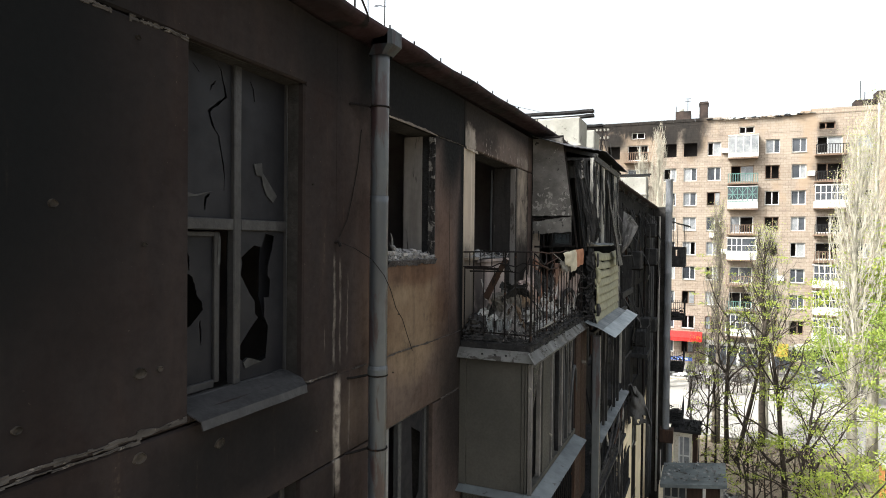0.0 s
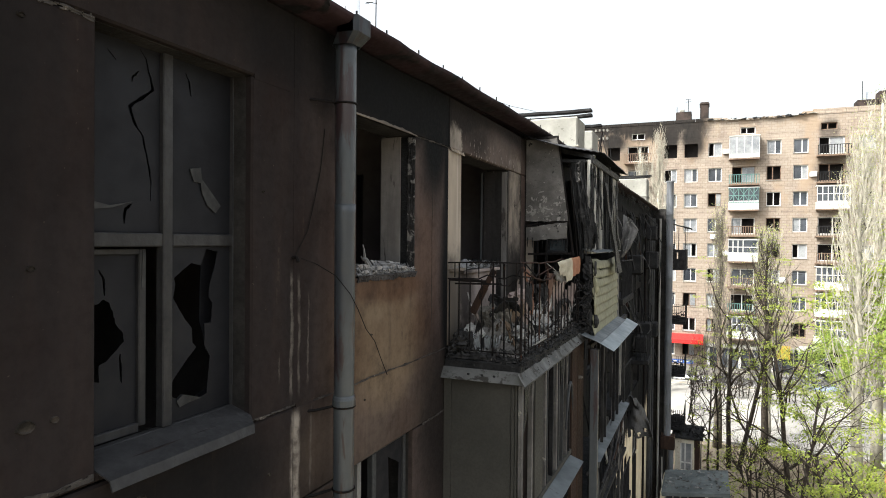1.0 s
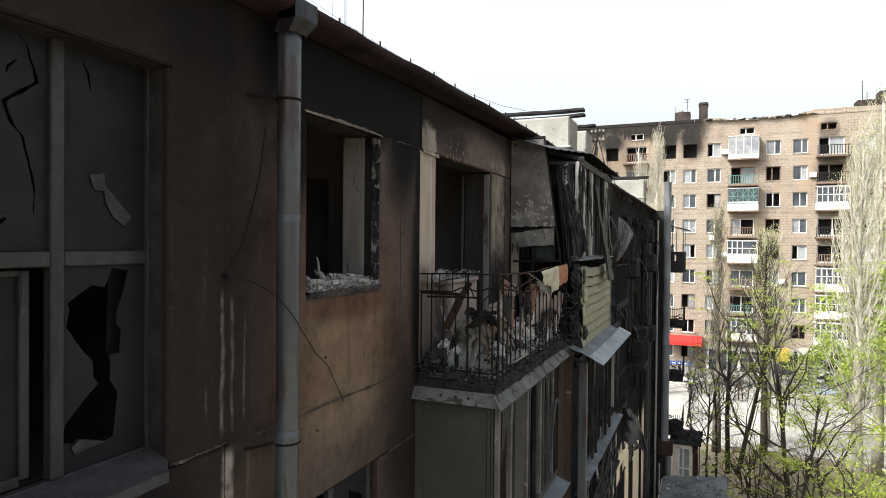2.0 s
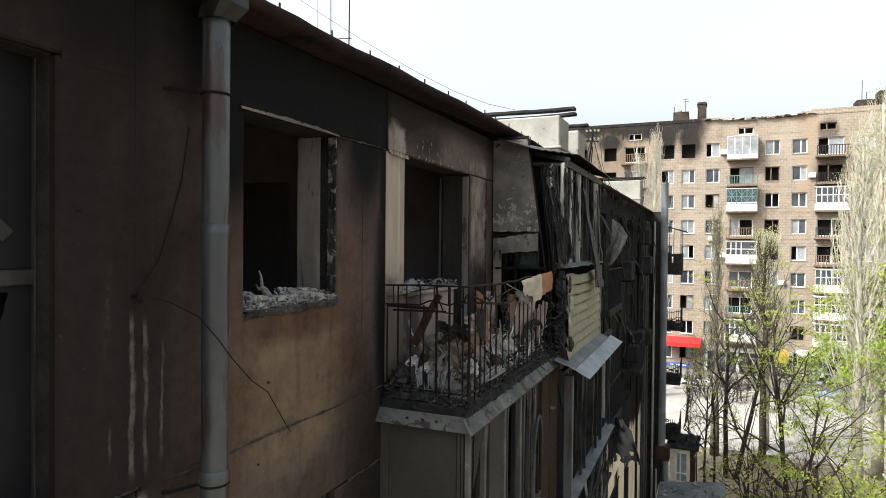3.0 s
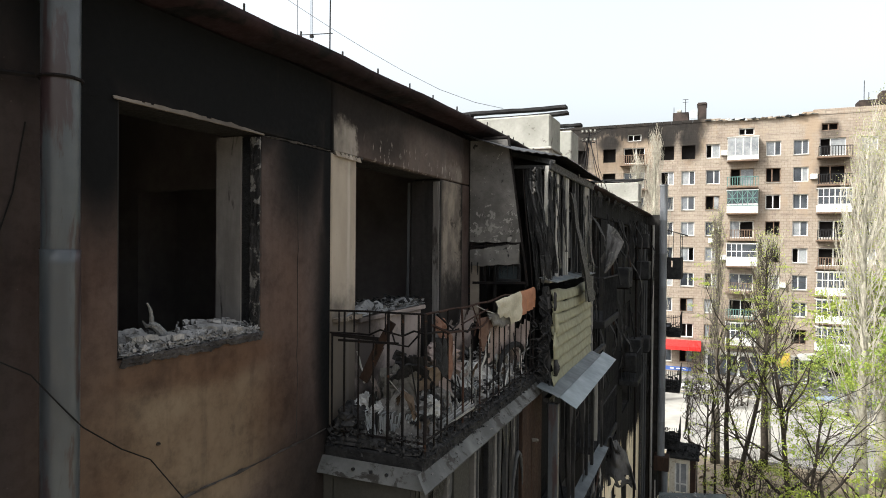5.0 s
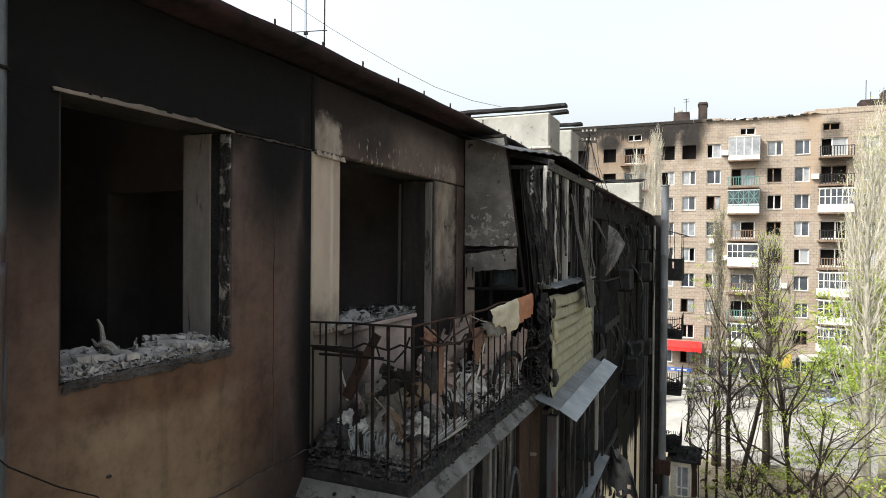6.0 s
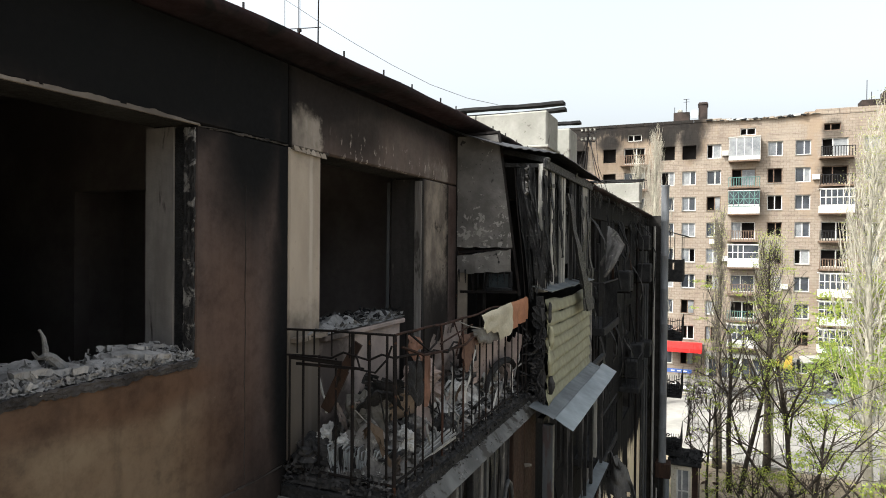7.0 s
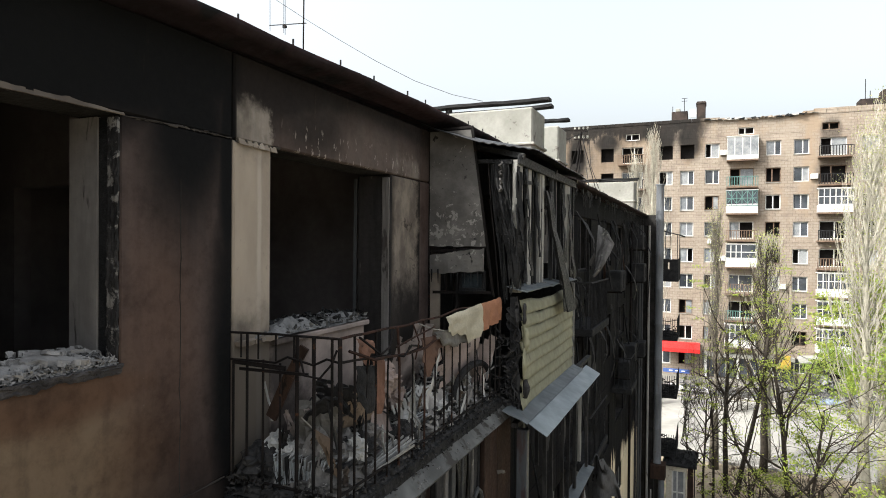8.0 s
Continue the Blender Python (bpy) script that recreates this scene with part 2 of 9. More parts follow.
def pier_mat():
    """Bare concrete beside the burnt doorway: blotched pale, sooted, the dark gap at its far edge painted black."""
    n = N("blotched_smoked_pier")
    x, y, z = n.axes()
    big, fine = n.noise(2.6, 6, 0.68, n.stretch((1.0, 1.0, 0.6))), n.noise(24, 4, 0.6)
    col = n.mix(n.band(big, 0.36, 0.62), (0.225, 0.195, 0.165), (0.105, 0.091, 0.080))
    wob = n.math("MULTIPLY", n.math("SUBTRACT", n.noise(5.0, 6, 0.7), 0.5), 0.35)
    # far-edge band paints the shaded gap beside the screen; the low band is soot
    soot = n.math("MAXIMUM", n.band(n.math("ADD", y, wob), 9.54, 9.66, 0.0, 0.97), n.band(n.math("ADD", z, n.math("MULTIPLY", wob, 3.0)), 13.1, 13.6, 0.85, 0.0))
    soot = n.math("MAXIMUM", soot, n.band(n.noise(3.4, 7, 0.75), 0.56, 0.66, 0.0, 0.75))
    soot = n.math("MAXIMUM", soot, n.band(n.math("ADD", y, n.math("MULTIPLY", wob, 0.3)), 9.06, 9.13, 0.6, 0.0))
    col = n.mix(soot, col, (0.016, 0.0145, 0.014))
    n.bump(n.math("ADD", fine, big), 0.4, 0.012)
    return n.done(col, 0.9, 0.0, 0.05)


SMOKED_PIER = pier_mat()


def parapet_mat():
    """Dusty pink plaster under the balcony window, licked by soot where the junk burnt."""
    n = N("sooted_pink_plaster")
    x, y, z = n.axes()
    big, fine = n.noise(1.9, 6, 0.65), n.noise(26, 4, 0.6)
    col = n.mix(n.band(big, 0.35, 0.65), (0.33, 0.278, 0.255), (0.21, 0.178, 0.164))
    d = n.math("ADD", n.math("ABSOLUTE", n.math("SUBTRACT", y, 7.42)), n.math("MULTIPLY", n.math("SUBTRACT", big, 0.5), 1.4))
    low = n.math("ADD", z, n.math("MULTIPLY", n.math("SUBTRACT", n.noise(3.1, 6, 0.65), 0.5), 0.9))
    soot = n.math("MAXIMUM", n.band(d, 0.0, 0.40, 0.85, 0.0), n.band(low, 12.25, 12.65, 0.9, 0.0))
    soot = n.math("MAXIMUM", soot, n.band(n.noise(4.2, 6, 0.7), 0.58, 0.70, 0.0, 0.6))
    col = n.mix(soot, col, (0.016, 0.0145, 0.014))
    n.bump(n.math("ADD", fine, big), 0.4, 0.01)
    return n.done(col, 0.9, 0.0, 0.05)


PARAPET = parapet_mat()
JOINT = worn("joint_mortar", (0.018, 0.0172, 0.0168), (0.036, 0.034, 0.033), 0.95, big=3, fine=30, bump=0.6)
REVEAL = worn("sooted_plaster", (0.215, 0.203, 0.196), (0.115, 0.108, 0.104), 0.9, big=1.3, fine=14, bump=0.5,
              stain=(0.045, 0.041, 0.039), stain_at=0.60, streak=True)
PEEL = worn("peeling_sooted_paint", (0.034, 0.033, 0.034), (0.013, 0.013, 0.0136), 0.85, big=4.5, fine=26, bump=0.9,
            stain=(0.15, 0.145, 0.14), stain_at=0.52)
REVEAL_DARK = worn("burnt_plaster", (0.034, 0.0315, 0.031), (0.0105, 0.0102, 0.0105), 0.9, big=1.6, fine=22, bump=0.5, stain=(0.085, 0.077, 0.072), stain_at=0.63, streak=True)
ROOM = worn("smoked_room_plaster", (0.175, 0.157, 0.152), (0.095, 0.085, 0.083), 0.92, big=1.0, fine=12, bump=0.3)
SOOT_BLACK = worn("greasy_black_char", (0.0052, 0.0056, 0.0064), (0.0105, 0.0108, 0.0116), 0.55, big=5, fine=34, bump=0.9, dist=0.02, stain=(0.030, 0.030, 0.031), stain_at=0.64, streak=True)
CHAR = worn("charred", (0.0135, 0.0140, 0.0152), (0.0265, 0.0266, 0.0276), 0.85, big=4, fine=30, bump=0.8, dist=0.02)
CHAR_GREY = worn("scorched_grey", (0.039, 0.0385, 0.0395), (0.0145, 0.0148, 0.0158), 0.75, big=5, fine=30, bump=0.6,
                 stain=(0.096, 0.09, 0.084), stain_at=0.62, streak=True)
RUST = worn("burnt_rusty_iron", (0.0120, 0.0100, 0.0098), (0.0070, 0.0067, 0.0069), 0.8, 0.0, big=5, fine=45, bump=0.6,
            stain=(0.05, 0.023, 0.013), stain_at=0.62)
RUST_BROWN = worn("rust_brown_paint", (0.040, 0.0245, 0.0185), (0.022, 0.0150, 0.0125), 0.75, big=3, fine=30, bump=0.5,
                  stain=(0.012, 0.0108, 0.0096), stain_at=0.6, streak=True)
ROOF_MAT = worn("rusty_roof_sheet", (0.085, 0.026, 0.023), (0.03, 0.014, 0.0135), 0.7, 0.2, big=1.4, fine=20, bump=0.4,
                stain=(0.0084, 0.0078, 0.0078), stain_at=0.53)
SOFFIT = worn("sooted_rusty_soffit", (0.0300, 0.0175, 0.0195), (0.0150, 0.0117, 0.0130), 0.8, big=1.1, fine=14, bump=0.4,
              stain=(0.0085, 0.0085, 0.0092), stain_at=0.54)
PIPE_MAT = worn("blue_grey_pipe_paint", (0.053, 0.062, 0.070), (0.029, 0.034, 0.042), 0.42, 0.0, big=1.5, fine=9, bump=0.3,
                stain=(0.025, 0.0155, 0.0175), stain_at=0.50, streak=True, gloss=0.5)
ZINC = worn("weathered_zinc", (0.106, 0.120, 0.129), (0.069, 0.079, 0.086), 0.6, 0.0, big=1.6, fine=5, bump=0.12,
            stain=(0.035, 0.033, 0.031), stain_at=0.6, gloss=0.2)
AWNING = worn("blue_grey_sheet", (0.168, 0.198, 0.215), (0.132, 0.156, 0.172), 0.55, 0.0, big=1.4, fine=4, bump=0.08,
              stain=(0.085, 0.085, 0.083), stain_at=0.66, gloss=0.25)
SIDE_PANEL = worn("dusty_green_panel", (0.053, 0.0520, 0.0475), (0.037, 0.0365, 0.0335), 0.75, big=0.9, fine=40, bump=0.15,
                  stain=(0.02142, 0.01963, 0.01606), stain_at=0.66)
POST_PALE = worn("pale_smoked_post", (0.235, 0.233, 0.22), (0.155, 0.154, 0.146), 0.75, big=2, fine=30, bump=0.3,
                 stain=(0.03, 0.0275, 0.025), stain_at=0.6, streak=True)
POST_GREY = worn("smoked_grey_frame", (0.046, 0.0485, 0.051), (0.0235, 0.0248, 0.0265), 0.7, big=2, fine=30, bump=0.4,
                 stain=(0.0864, 0.08456, 0.08104), stain_at=0.64, streak=True)
POST_BRIGHT = worn("bare_pale_post", (0.33, 0.325, 0.305), (0.22, 0.217, 0.205), 0.7, big=2, fine=30, bump=0.3, stain=(0.05, 0.046, 0.042), stain_at=0.62, streak=True)
SIDING = worn("scorched_yellow_siding", (0.20, 0.197, 0.135), (0.165, 0.163, 0.113), 0.7, big=1.1, fine=9, bump=0.05,
              stain=(0.10, 0.096, 0.068), stain_at=0.68)
WIN_FRAME = worn("old_smoked_window_paint", (0.042, 0.0415, 0.040), (0.025, 0.0245, 0.024), 0.65, big=3, fine=30, bump=0.4)
WHITE_FRAME = worn("dirty_white_frame", (0.20, 0.20, 0.195), (0.12, 0.12, 0.118), 0.6, big=3, fine=30, bump=0.2)
DUST_GLASS = worn("dusty_smoked_glass", (0.0135, 0.0140, 0.0170), (0.0095, 0.0099, 0.0122), 0.6, big=1.2, fine=5, bump=0.05, gloss=0.12)
CONCRETE = worn("roof_concrete", (0.25, 0.25, 0.23), (0.19, 0.19, 0.172), 0.9, big=1.5, fine=10, bump=0.4,
                stain=(0.10, 0.093, 0.085), stain_at=0.6)
ASH = worn("ash_and_rubble", (0.262, 0.264, 0.266), (0.13, 0.131, 0.133), 0.95, big=5, fine=30, bump=0.8, dist=0.02, island=0.8)
PAPER = worn("scorched_paper", (0.42, 0.425, 0.42), (0.25, 0.252, 0.246), 0.9, big=6, fine=40, bump=0.3, island=0.35)
CARD = worn("scorched_cardboard", (0.12, 0.09, 0.066), (0.075, 0.056, 0.042), 0.9, big=4, fine=30, bump=0.3)
CLOTH_A = worn("faded_cream_cloth", (0.37, 0.345, 0.27), (0.29, 0.27, 0.212), 0.95, big=5, fine=60, bump=0.4)
CLOTH_B = worn("faded_orange_cloth", (0.29, 0.145, 0.088), (0.22, 0.108, 0.068), 0.95, big=5, fine=60, bump=0.4)
CLOTH_G = worn("grey_scorched_cloth", (0.144, 0.138, 0.126), (0.078, 0.075, 0.069), 0.95, big=5, fine=60, bump=0.5)
SHEET_MAT = worn("smoked_partition_sheet", (0.125, 0.121, 0.117), (0.066, 0.064, 0.062), 0.85, big=2.4, fine=20, bump=0.5,
                 stain=(0.20, 0.195, 0.175), stain_at=0.60)
WIRE = worn("black_wire", (0.008, 0.008, 0.008), (0.016, 0.0145, 0.0135), 0.8)

# ---- mesh tools ----


def box(bm, x0, x1, y0, y1, z0, z1, bevel=0.0):
    vs = [bm.verts.new((x, y, z)) for x in (x0, x1) for y in (y0, y1) for z in (z0, z1)]
    fs = [bm.faces.new([vs[i] for i in q]) for q in
          ((0, 1, 3, 2), (4, 6, 7, 5), (0, 4, 5, 1), (2, 3, 7, 6), (0, 2, 6, 4), (1, 5, 7, 3))]
    if bevel:
        bmesh.ops.bevel(bm, geom=list({e for f in fs for e in f.edges}), offset=bevel, segments=1, affect="EDGES")
    return vs


def tube(bm, pts, radii, sides=6, cap=True):
    pts = [Vector(p) for p in pts]
    if isinstance(radii, (int, float)):
        radii = [radii] * len(pts)
    ref, rings = None, []
    for i, p in enumerate(pts):
        d = (pts[min(i + 1, len(pts) - 1)] - pts[max(i - 1, 0)])
        d = d.normalized() if d.length > 1e-9 else Vector((0, 0, 1))
        if ref is None:
            ref = d.orthogonal()
        ref = (ref - d * ref.dot(d))
        ref = ref.normalized() if ref.length > 1e-6 else d.orthogonal().normalized()
        o = d.cross(ref)
        rings.append([bm.verts.new(p + (ref * math.cos(a) + o * math.sin(a)) * radii[i])
                      for a in (2 * math.pi * k / sides for k in range(sides))])
    for a, b in zip(rings, rings[1:]):
        for k in range(sides):
            bm.faces.new((a[k], a[(k + 1) % sides], b[(k + 1) % sides], b[k]))
    if cap:
        bm.faces.new(rings[0][::-1])
        bm.faces.new(rings[-1])


def bar(bm, a, b, w, h=None):
    """A straight square-section member from a to b."""
    a, b = Vector(a), Vector(b)
    d = (b - a).normalized()
    s = d.cross(Vector((0, 0, 1)))
    s = s.normalized() if s.length > 1e-4 else Vector((0, 1, 0))
    u = s.cross(d)
    h = h or w
    q = [bm.verts.new(p + s * i * w / 2 + u * j * h / 2) for p in (a, b) for i, j in ((-1, -1), (1, -1), (1, 1), (-1, 1))]
    for f in ((3, 2, 1, 0), (4, 5, 6, 7), (0, 1, 5, 4), (1, 2, 6, 5), (2, 3, 7, 6), (3, 0, 4, 7)):
        bm.faces.new([q[i] for i in f])


def sheet(bm, fn, nu, nv, thick=0.004, drop=None):
    """A curved sheet with thickness: fn(u, v) gives points for u, v in 0..1; drop(u, v) tells which cells are torn away."""
    old = set(bm.verts)
    g = [[bm.verts.new(fn(i / nu, j / nv)) for j in range(nv + 1)] for i in range(nu + 1)]
    lo = [min(v.co[k] for r in g for v in r) - 2 * thick for k in range(3)]
    hi = [max(v.co[k] for r in g for v in r) + 2 * thick for k in range(3)]
    fs = []
    for i in range(nu):
        for j in range(nv):
            if drop and drop((i + 0.5) / nu, (j + 0.5) / nv):
                continue
            fs.append(bm.faces.new((g[i][j], g[i + 1][j], g[i + 1][j + 1], g[i][j + 1])))
    bmesh.ops.delete(bm, geom=[v for r in g for v in r if not v.link_faces], context="VERTS")
    bm.normal_update()
    bmesh.ops.solidify(bm, geom=fs, thickness=thick)
    for v in bm.verts:                      # sharp folds must not throw spikes
        if v not in old:
            v.co = [min(max(v.co[k], lo[k]), hi[k]) for k in range(3)]


def nz(x, y=0.0, z=0.0):
    return noise.noise(Vector((x, y, z)))


def mesh_of(name, bm, material, smooth=False):
    bmesh.ops.recalc_face_normals(bm, faces=bm.faces)
    me = bpy.data.meshes.new(name)
    bm.to_mesh(me)
    bm.free()
    me.materials.append(material)
    if smooth:
        me.shade_smooth()
    return me


def part(name, bm, material, parent=None, label="", smooth=False):
    """Link a bmesh, in world coordinates, as one mesh object under a thing or a part."""
    ob = new(name, mesh_of(name, bm, material, smooth))
    if parent is not None:
        at = Vector(parent["base"]) if "base" in parent else Vector((0, 0, 0))
        ob.parent = parent
        ob.location = -at
    if label:
        tagged(ob, label)
    return ob


def thing(name, at, label, category, group="", kind=""):
    ob = new(name)
    ob.empty_display_size = 0.2
    ob.location = at
    ob["base"] = tuple(float(a) for a in at)
    return tagged(ob, label, category, group, kind)


def B():
    return bmesh.new()


def one_box(*a, **k):
    bm = B()
    box(bm, *a, **k)
    return bm


def one_tube(pts, r, sides=6):
    bm = B()
    tube(bm, pts, r, sides)
    return bm


def one_bar(a, b, w, h=None):
    bm = B()
    bar(bm, a, b, w, h)
    return bm


def hole_pane(x, y0, y1, z0, z1, holes, thick=0.004, jagged=0.014):
    """A pane of glass in the plane x with jagged holes, given as unit polygons."""
    bm = B()
    edges = []
    jag = []
    for n, poly in enumerate(holes):
        out = []
        for i, (u, v) in enumerate(poly):
            p, q = poly[(i + 1) % len(poly)]
            for k in range(4):
                f = k / 4
                a = jagged * nz((u + p) * 9 + k, v * 7, n) if k else 0.0
                out.append((min(max(u + (p - u) * f + a, 0.012), 0.988), min(max(v + (q - v) * f + a * 0.6, 0.008), 0.992)))
        jag.append(out)
    for poly in [((0, 0), (1, 0), (1, 1), (0, 1))] + jag:
        vs = [bm.verts.new((x, y0 + (y1 - y0) * u, z0 + (z1 - z0) * v)) for u, v in poly]
        edges += [bm.edges.new((vs[i], vs[(i + 1) % len(vs)])) for i in range(len(vs))]
    bmesh.ops.triangle_fill(bm, use_beauty=True, edges=edges, normal=(1, 0, 0))
    bm.normal_update()
    bmesh.ops.solidify(bm, geom=bm.faces[:], thickness=thick)
    return bm


def chunk(bm, c, s, rng, flat=0.6):
    vs = [bm.verts.new((c[0] + s * i * rng.uniform(0.5, 1.1), c[1] + s * j * rng.uniform(0.5, 1.1), c[2] + s * flat * k * rng.uniform(0.4, 1.0)))
          for i in (-1, 1) for j in (-1, 1) for k in (0, 1)]
    for q in ((0, 1, 3, 2), (4, 6, 7, 5), (0, 4, 5, 1), (2, 3, 7, 6), (0, 2, 6, 4), (1, 5, 7, 3)):
        bm.faces.new([vs[i] for i in q])


def flake(bm, c, a, b, rng, curl=0.3):
    """A small curled scrap."""
    d = Vector((rng.gauss(0, 1), rng.gauss(0, 1), rng.gauss(0, 0.6))).normalized()
    e = d.orthogonal().normalized()
    e.rotate(Matrix.Rotation(rng.uniform(0, 6.28), 3, d))
    n = d.cross(e)
    c = Vector(c)
    rows = []
    for i in range(4):
        u = i / 3 - 0.5
        p = c + d * a * u * 2 + n * curl * a * (u * u * 4 - 0.5)
        w = b * (1 - 0.4 * abs(u)) * rng.uniform(0.7, 1.2)
        rows.append((bm.verts.new(p - e * w), bm.verts.new(p + e * w)))
    for (p, q), (r, s) in zip(rows, rows[1:]):
        bm.faces.new((p, q, s, r))


# ---- the burnt house: levels and openings ----
STOREY, JOINT_Z, LINTEL_Z, TOP_Z = 2.8, 12.27, 14.40, 14.96
Y_START, Y_END = -7.0, 33.0
JOINTS = [-7.0, -4.0, -1.0, 1.3, 4.28, 6.92, 9.68, 13.2, 16.2, 19.0, 21.8, 24.6, 27.6, 30.4, 33.0]
# openings of the top storey: y0, y1, sill height; the lower storeys repeat them
OPENINGS = [(-3.2, -1.6, 13.10), (2.815, 3.85, 12.33), (5.06, 6.11, 13.10), (7.29, 9.05, 13.06), (10.6, 12.4, 12.30),
            (15.2, 16.5, 13.10), (18.2, 19.9, 13.10), (22.4, 23.5, 13.10), (24.9, 26.9, 13.40), (28.6, 29.7, 13.10),
            (31.2, 32.2, 13.10)]


def panel_mesh(y0, y1, z0, z1, gy0, gy1, gz0, gz1):
    bm = B()
    a, b, c, d = y0 + gy0, y1 - gy1, z0 + gz0, z1 - gz1
    k = 0.012
    back = [bm.verts.new((-0.05, y, z)) for y, z in ((a, c), (b, c), (b, d), (a, d))]
    mid = [bm.verts.new((-k, y, z)) for y, z in ((a, c), (b, c), (b, d), (a, d))]
    front = [bm.verts.new((0.0, y, z)) for y, z in ((a + k, c + k), (b - k, c + k), (b - k, d - k), (a + k, d - k))]
    bm.faces.new(back[::-1])
    bm.faces.new(front)
    for i in range(4):
        j = (i + 1) % 4
        bm.faces.new((back[i], back[j], mid[j], mid[i]))
        bm.faces.new((mid[i], mid[j], front[j], front[i]))
    return bm


def outline_panel(pts):
    """A panel with any outline (y, z), its front edges chamfered."""
    bm = B()
    front = bm.faces.new([bm.verts.new((0.0, y, z)) for y, z in pts])
    rim = list(front.edges)
    back = bmesh.ops.extrude_face_region(bm, geom=[front])
    for v in back["geom"]:
        if isinstance(v, bmesh.types.BMVert):
            v.co.x = -0.05
    edges = [e for e in bm.edges if all(abs(v.co.x) < 1e-6 for v in e.verts)]
    bmesh.ops.bevel(bm, geom=edges, offset=0.008, segments=1, affect="EDGES")
    return bm


def storey_cells(k):
    """Wall pieces (y0, y1, z0, z1) of storey k (0 is the top one), and the openings in it."""
    dz = -STOREY * k
    zf, zl = JOINT_Z + dz, LINTEL_Z + dz
    zt = TOP_Z if k == 0 else zf + STOREY
    ops = [(a, b, s + dz) for a, b, s in OPENINGS]
    cells = []
    for a, b in zip(JOINTS, JOINTS[1:]):
        cells.append((a, b, zl, zt))
        cut, spans = a, []
        for o0, o1, s in ops:
            if o0 >= b or o1 <= a:
                continue
            if o0 > cut:
                spans.append((cut, o0, zf, zl))
            if s > zf + 0.05:
                # the balcony opening keeps a door beside its sill
                right = 8.56 if (o0, o1) == (7.29, 9.05) else o1
                spans.append((max(o0, a), min(right, b), zf, s))
            cut = o1
        if cut < b:
            spans.append((cut, b, zf, zl))
        cells += spans
    return cells, ops


wall_house = tagged(new("wall_house"), "scorched concrete panel facade of a burnt apartment block", "wall", kind="structure")
wall_house["base"] = (0.0, 0.0, 0.0)
core = B()
for k in range(6):
    cells, ops = storey_cells(k)
    if k == 5:
        cells = [(a, b, -1.2, 1.2) for a, b in zip(JOINTS, JOINTS[1:])]
        cells = [(a, b, -1.2, JOINT_Z - STOREY * 4) for a, b in zip(JOINTS, JOINTS[1:])]
    for a, b, c, d in cells:
        box(core, -0.32, -0.05, a, b, c, d)
        if 4.2 < a and b < 6.95 and d < LINTEL_Z - STOREY * k + 0.01 and k < 5:
            continue
        inner = lambda v: any(abs(v - q) < 1e-6 for o in ops for q in o[:2])
        gap = 0.006
        side = [0.0 if inner(a) else gap, 0.0 if inner(b) else gap]
        top_is_sill = any(abs(d - o[2]) < 1e-6 for o in ops)
        under_lintel = abs(c - (LINTEL_Z - STOREY * k)) < 1e-6 and k < 5
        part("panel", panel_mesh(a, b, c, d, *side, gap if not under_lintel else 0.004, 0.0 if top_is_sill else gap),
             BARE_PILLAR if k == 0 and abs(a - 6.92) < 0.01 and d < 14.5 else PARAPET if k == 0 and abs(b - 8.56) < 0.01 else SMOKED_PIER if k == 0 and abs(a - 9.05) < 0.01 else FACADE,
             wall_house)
for k in range(5):
    dz = -STOREY * k
    g = 0.006
    part("panel", outline_panel([(4.28 + g, JOINT_Z + dz + g), (6.92 - g, JOINT_Z + dz + g), (6.92 - g, LINTEL_Z + dz - g), (6.11, LINTEL_Z + dz - g), (6.11, 13.10 + dz),
                                 (5.06, 13.10 + dz), (5.06, LINTEL_Z + dz - g), (4.28 + g, LINTEL_Z + dz - g)]), FACADE, wall_house)
part("joint_filler", one_box(-0.049, 0.0022, 4.258, 4.302, 12.285, 14.95), FACADE, wall_house, "painted-over joint filler")
part("joint_filler", one_box(-0.049, -0.0025, 4.30, 6.90, 12.259, 12.281), FACADE, wall_house, "painted-over joint filler")
part("joint_filler", one_box(-0.049, 0.0022, 3.87, 4.257, 14.382, 14.418), FACADE, wall_house, "painted-over joint filler")
part("joint_filler", one_box(-0.049, 0.0022, 4.303, 5.05, 14.382, 14.418), FACADE, wall_house, "painted-over joint filler")
bmesh.ops.remove_doubles(core, verts=core.verts, dist=1e-5)
part("wall_core", core, JOINT, wall_house, "dark mortar between the panels")

# floors, ceiling and rooms behind the openings
fl = tagged(new("floor_upper"), "soot-black concrete floor slabs of the burnt flats", "floor", kind="structure")
fl["base"] = (0.0, 0.0, 0.0)
for k in range(5):
    z = 12.13 - STOREY * k
    part("floor_slab", one_box(-11.0, -0.33, Y_START, Y_END, z - 0.2, z), ROOM, fl)
ceil = part("ceiling", one_box(-11.0, -0.33, Y_START, Y_END, 14.86, 15.03), ROOM)
tagged(ceil, "smoke-blackened ceiling of the burnt top storey", "ceiling", kind="structure")
rooms = B()
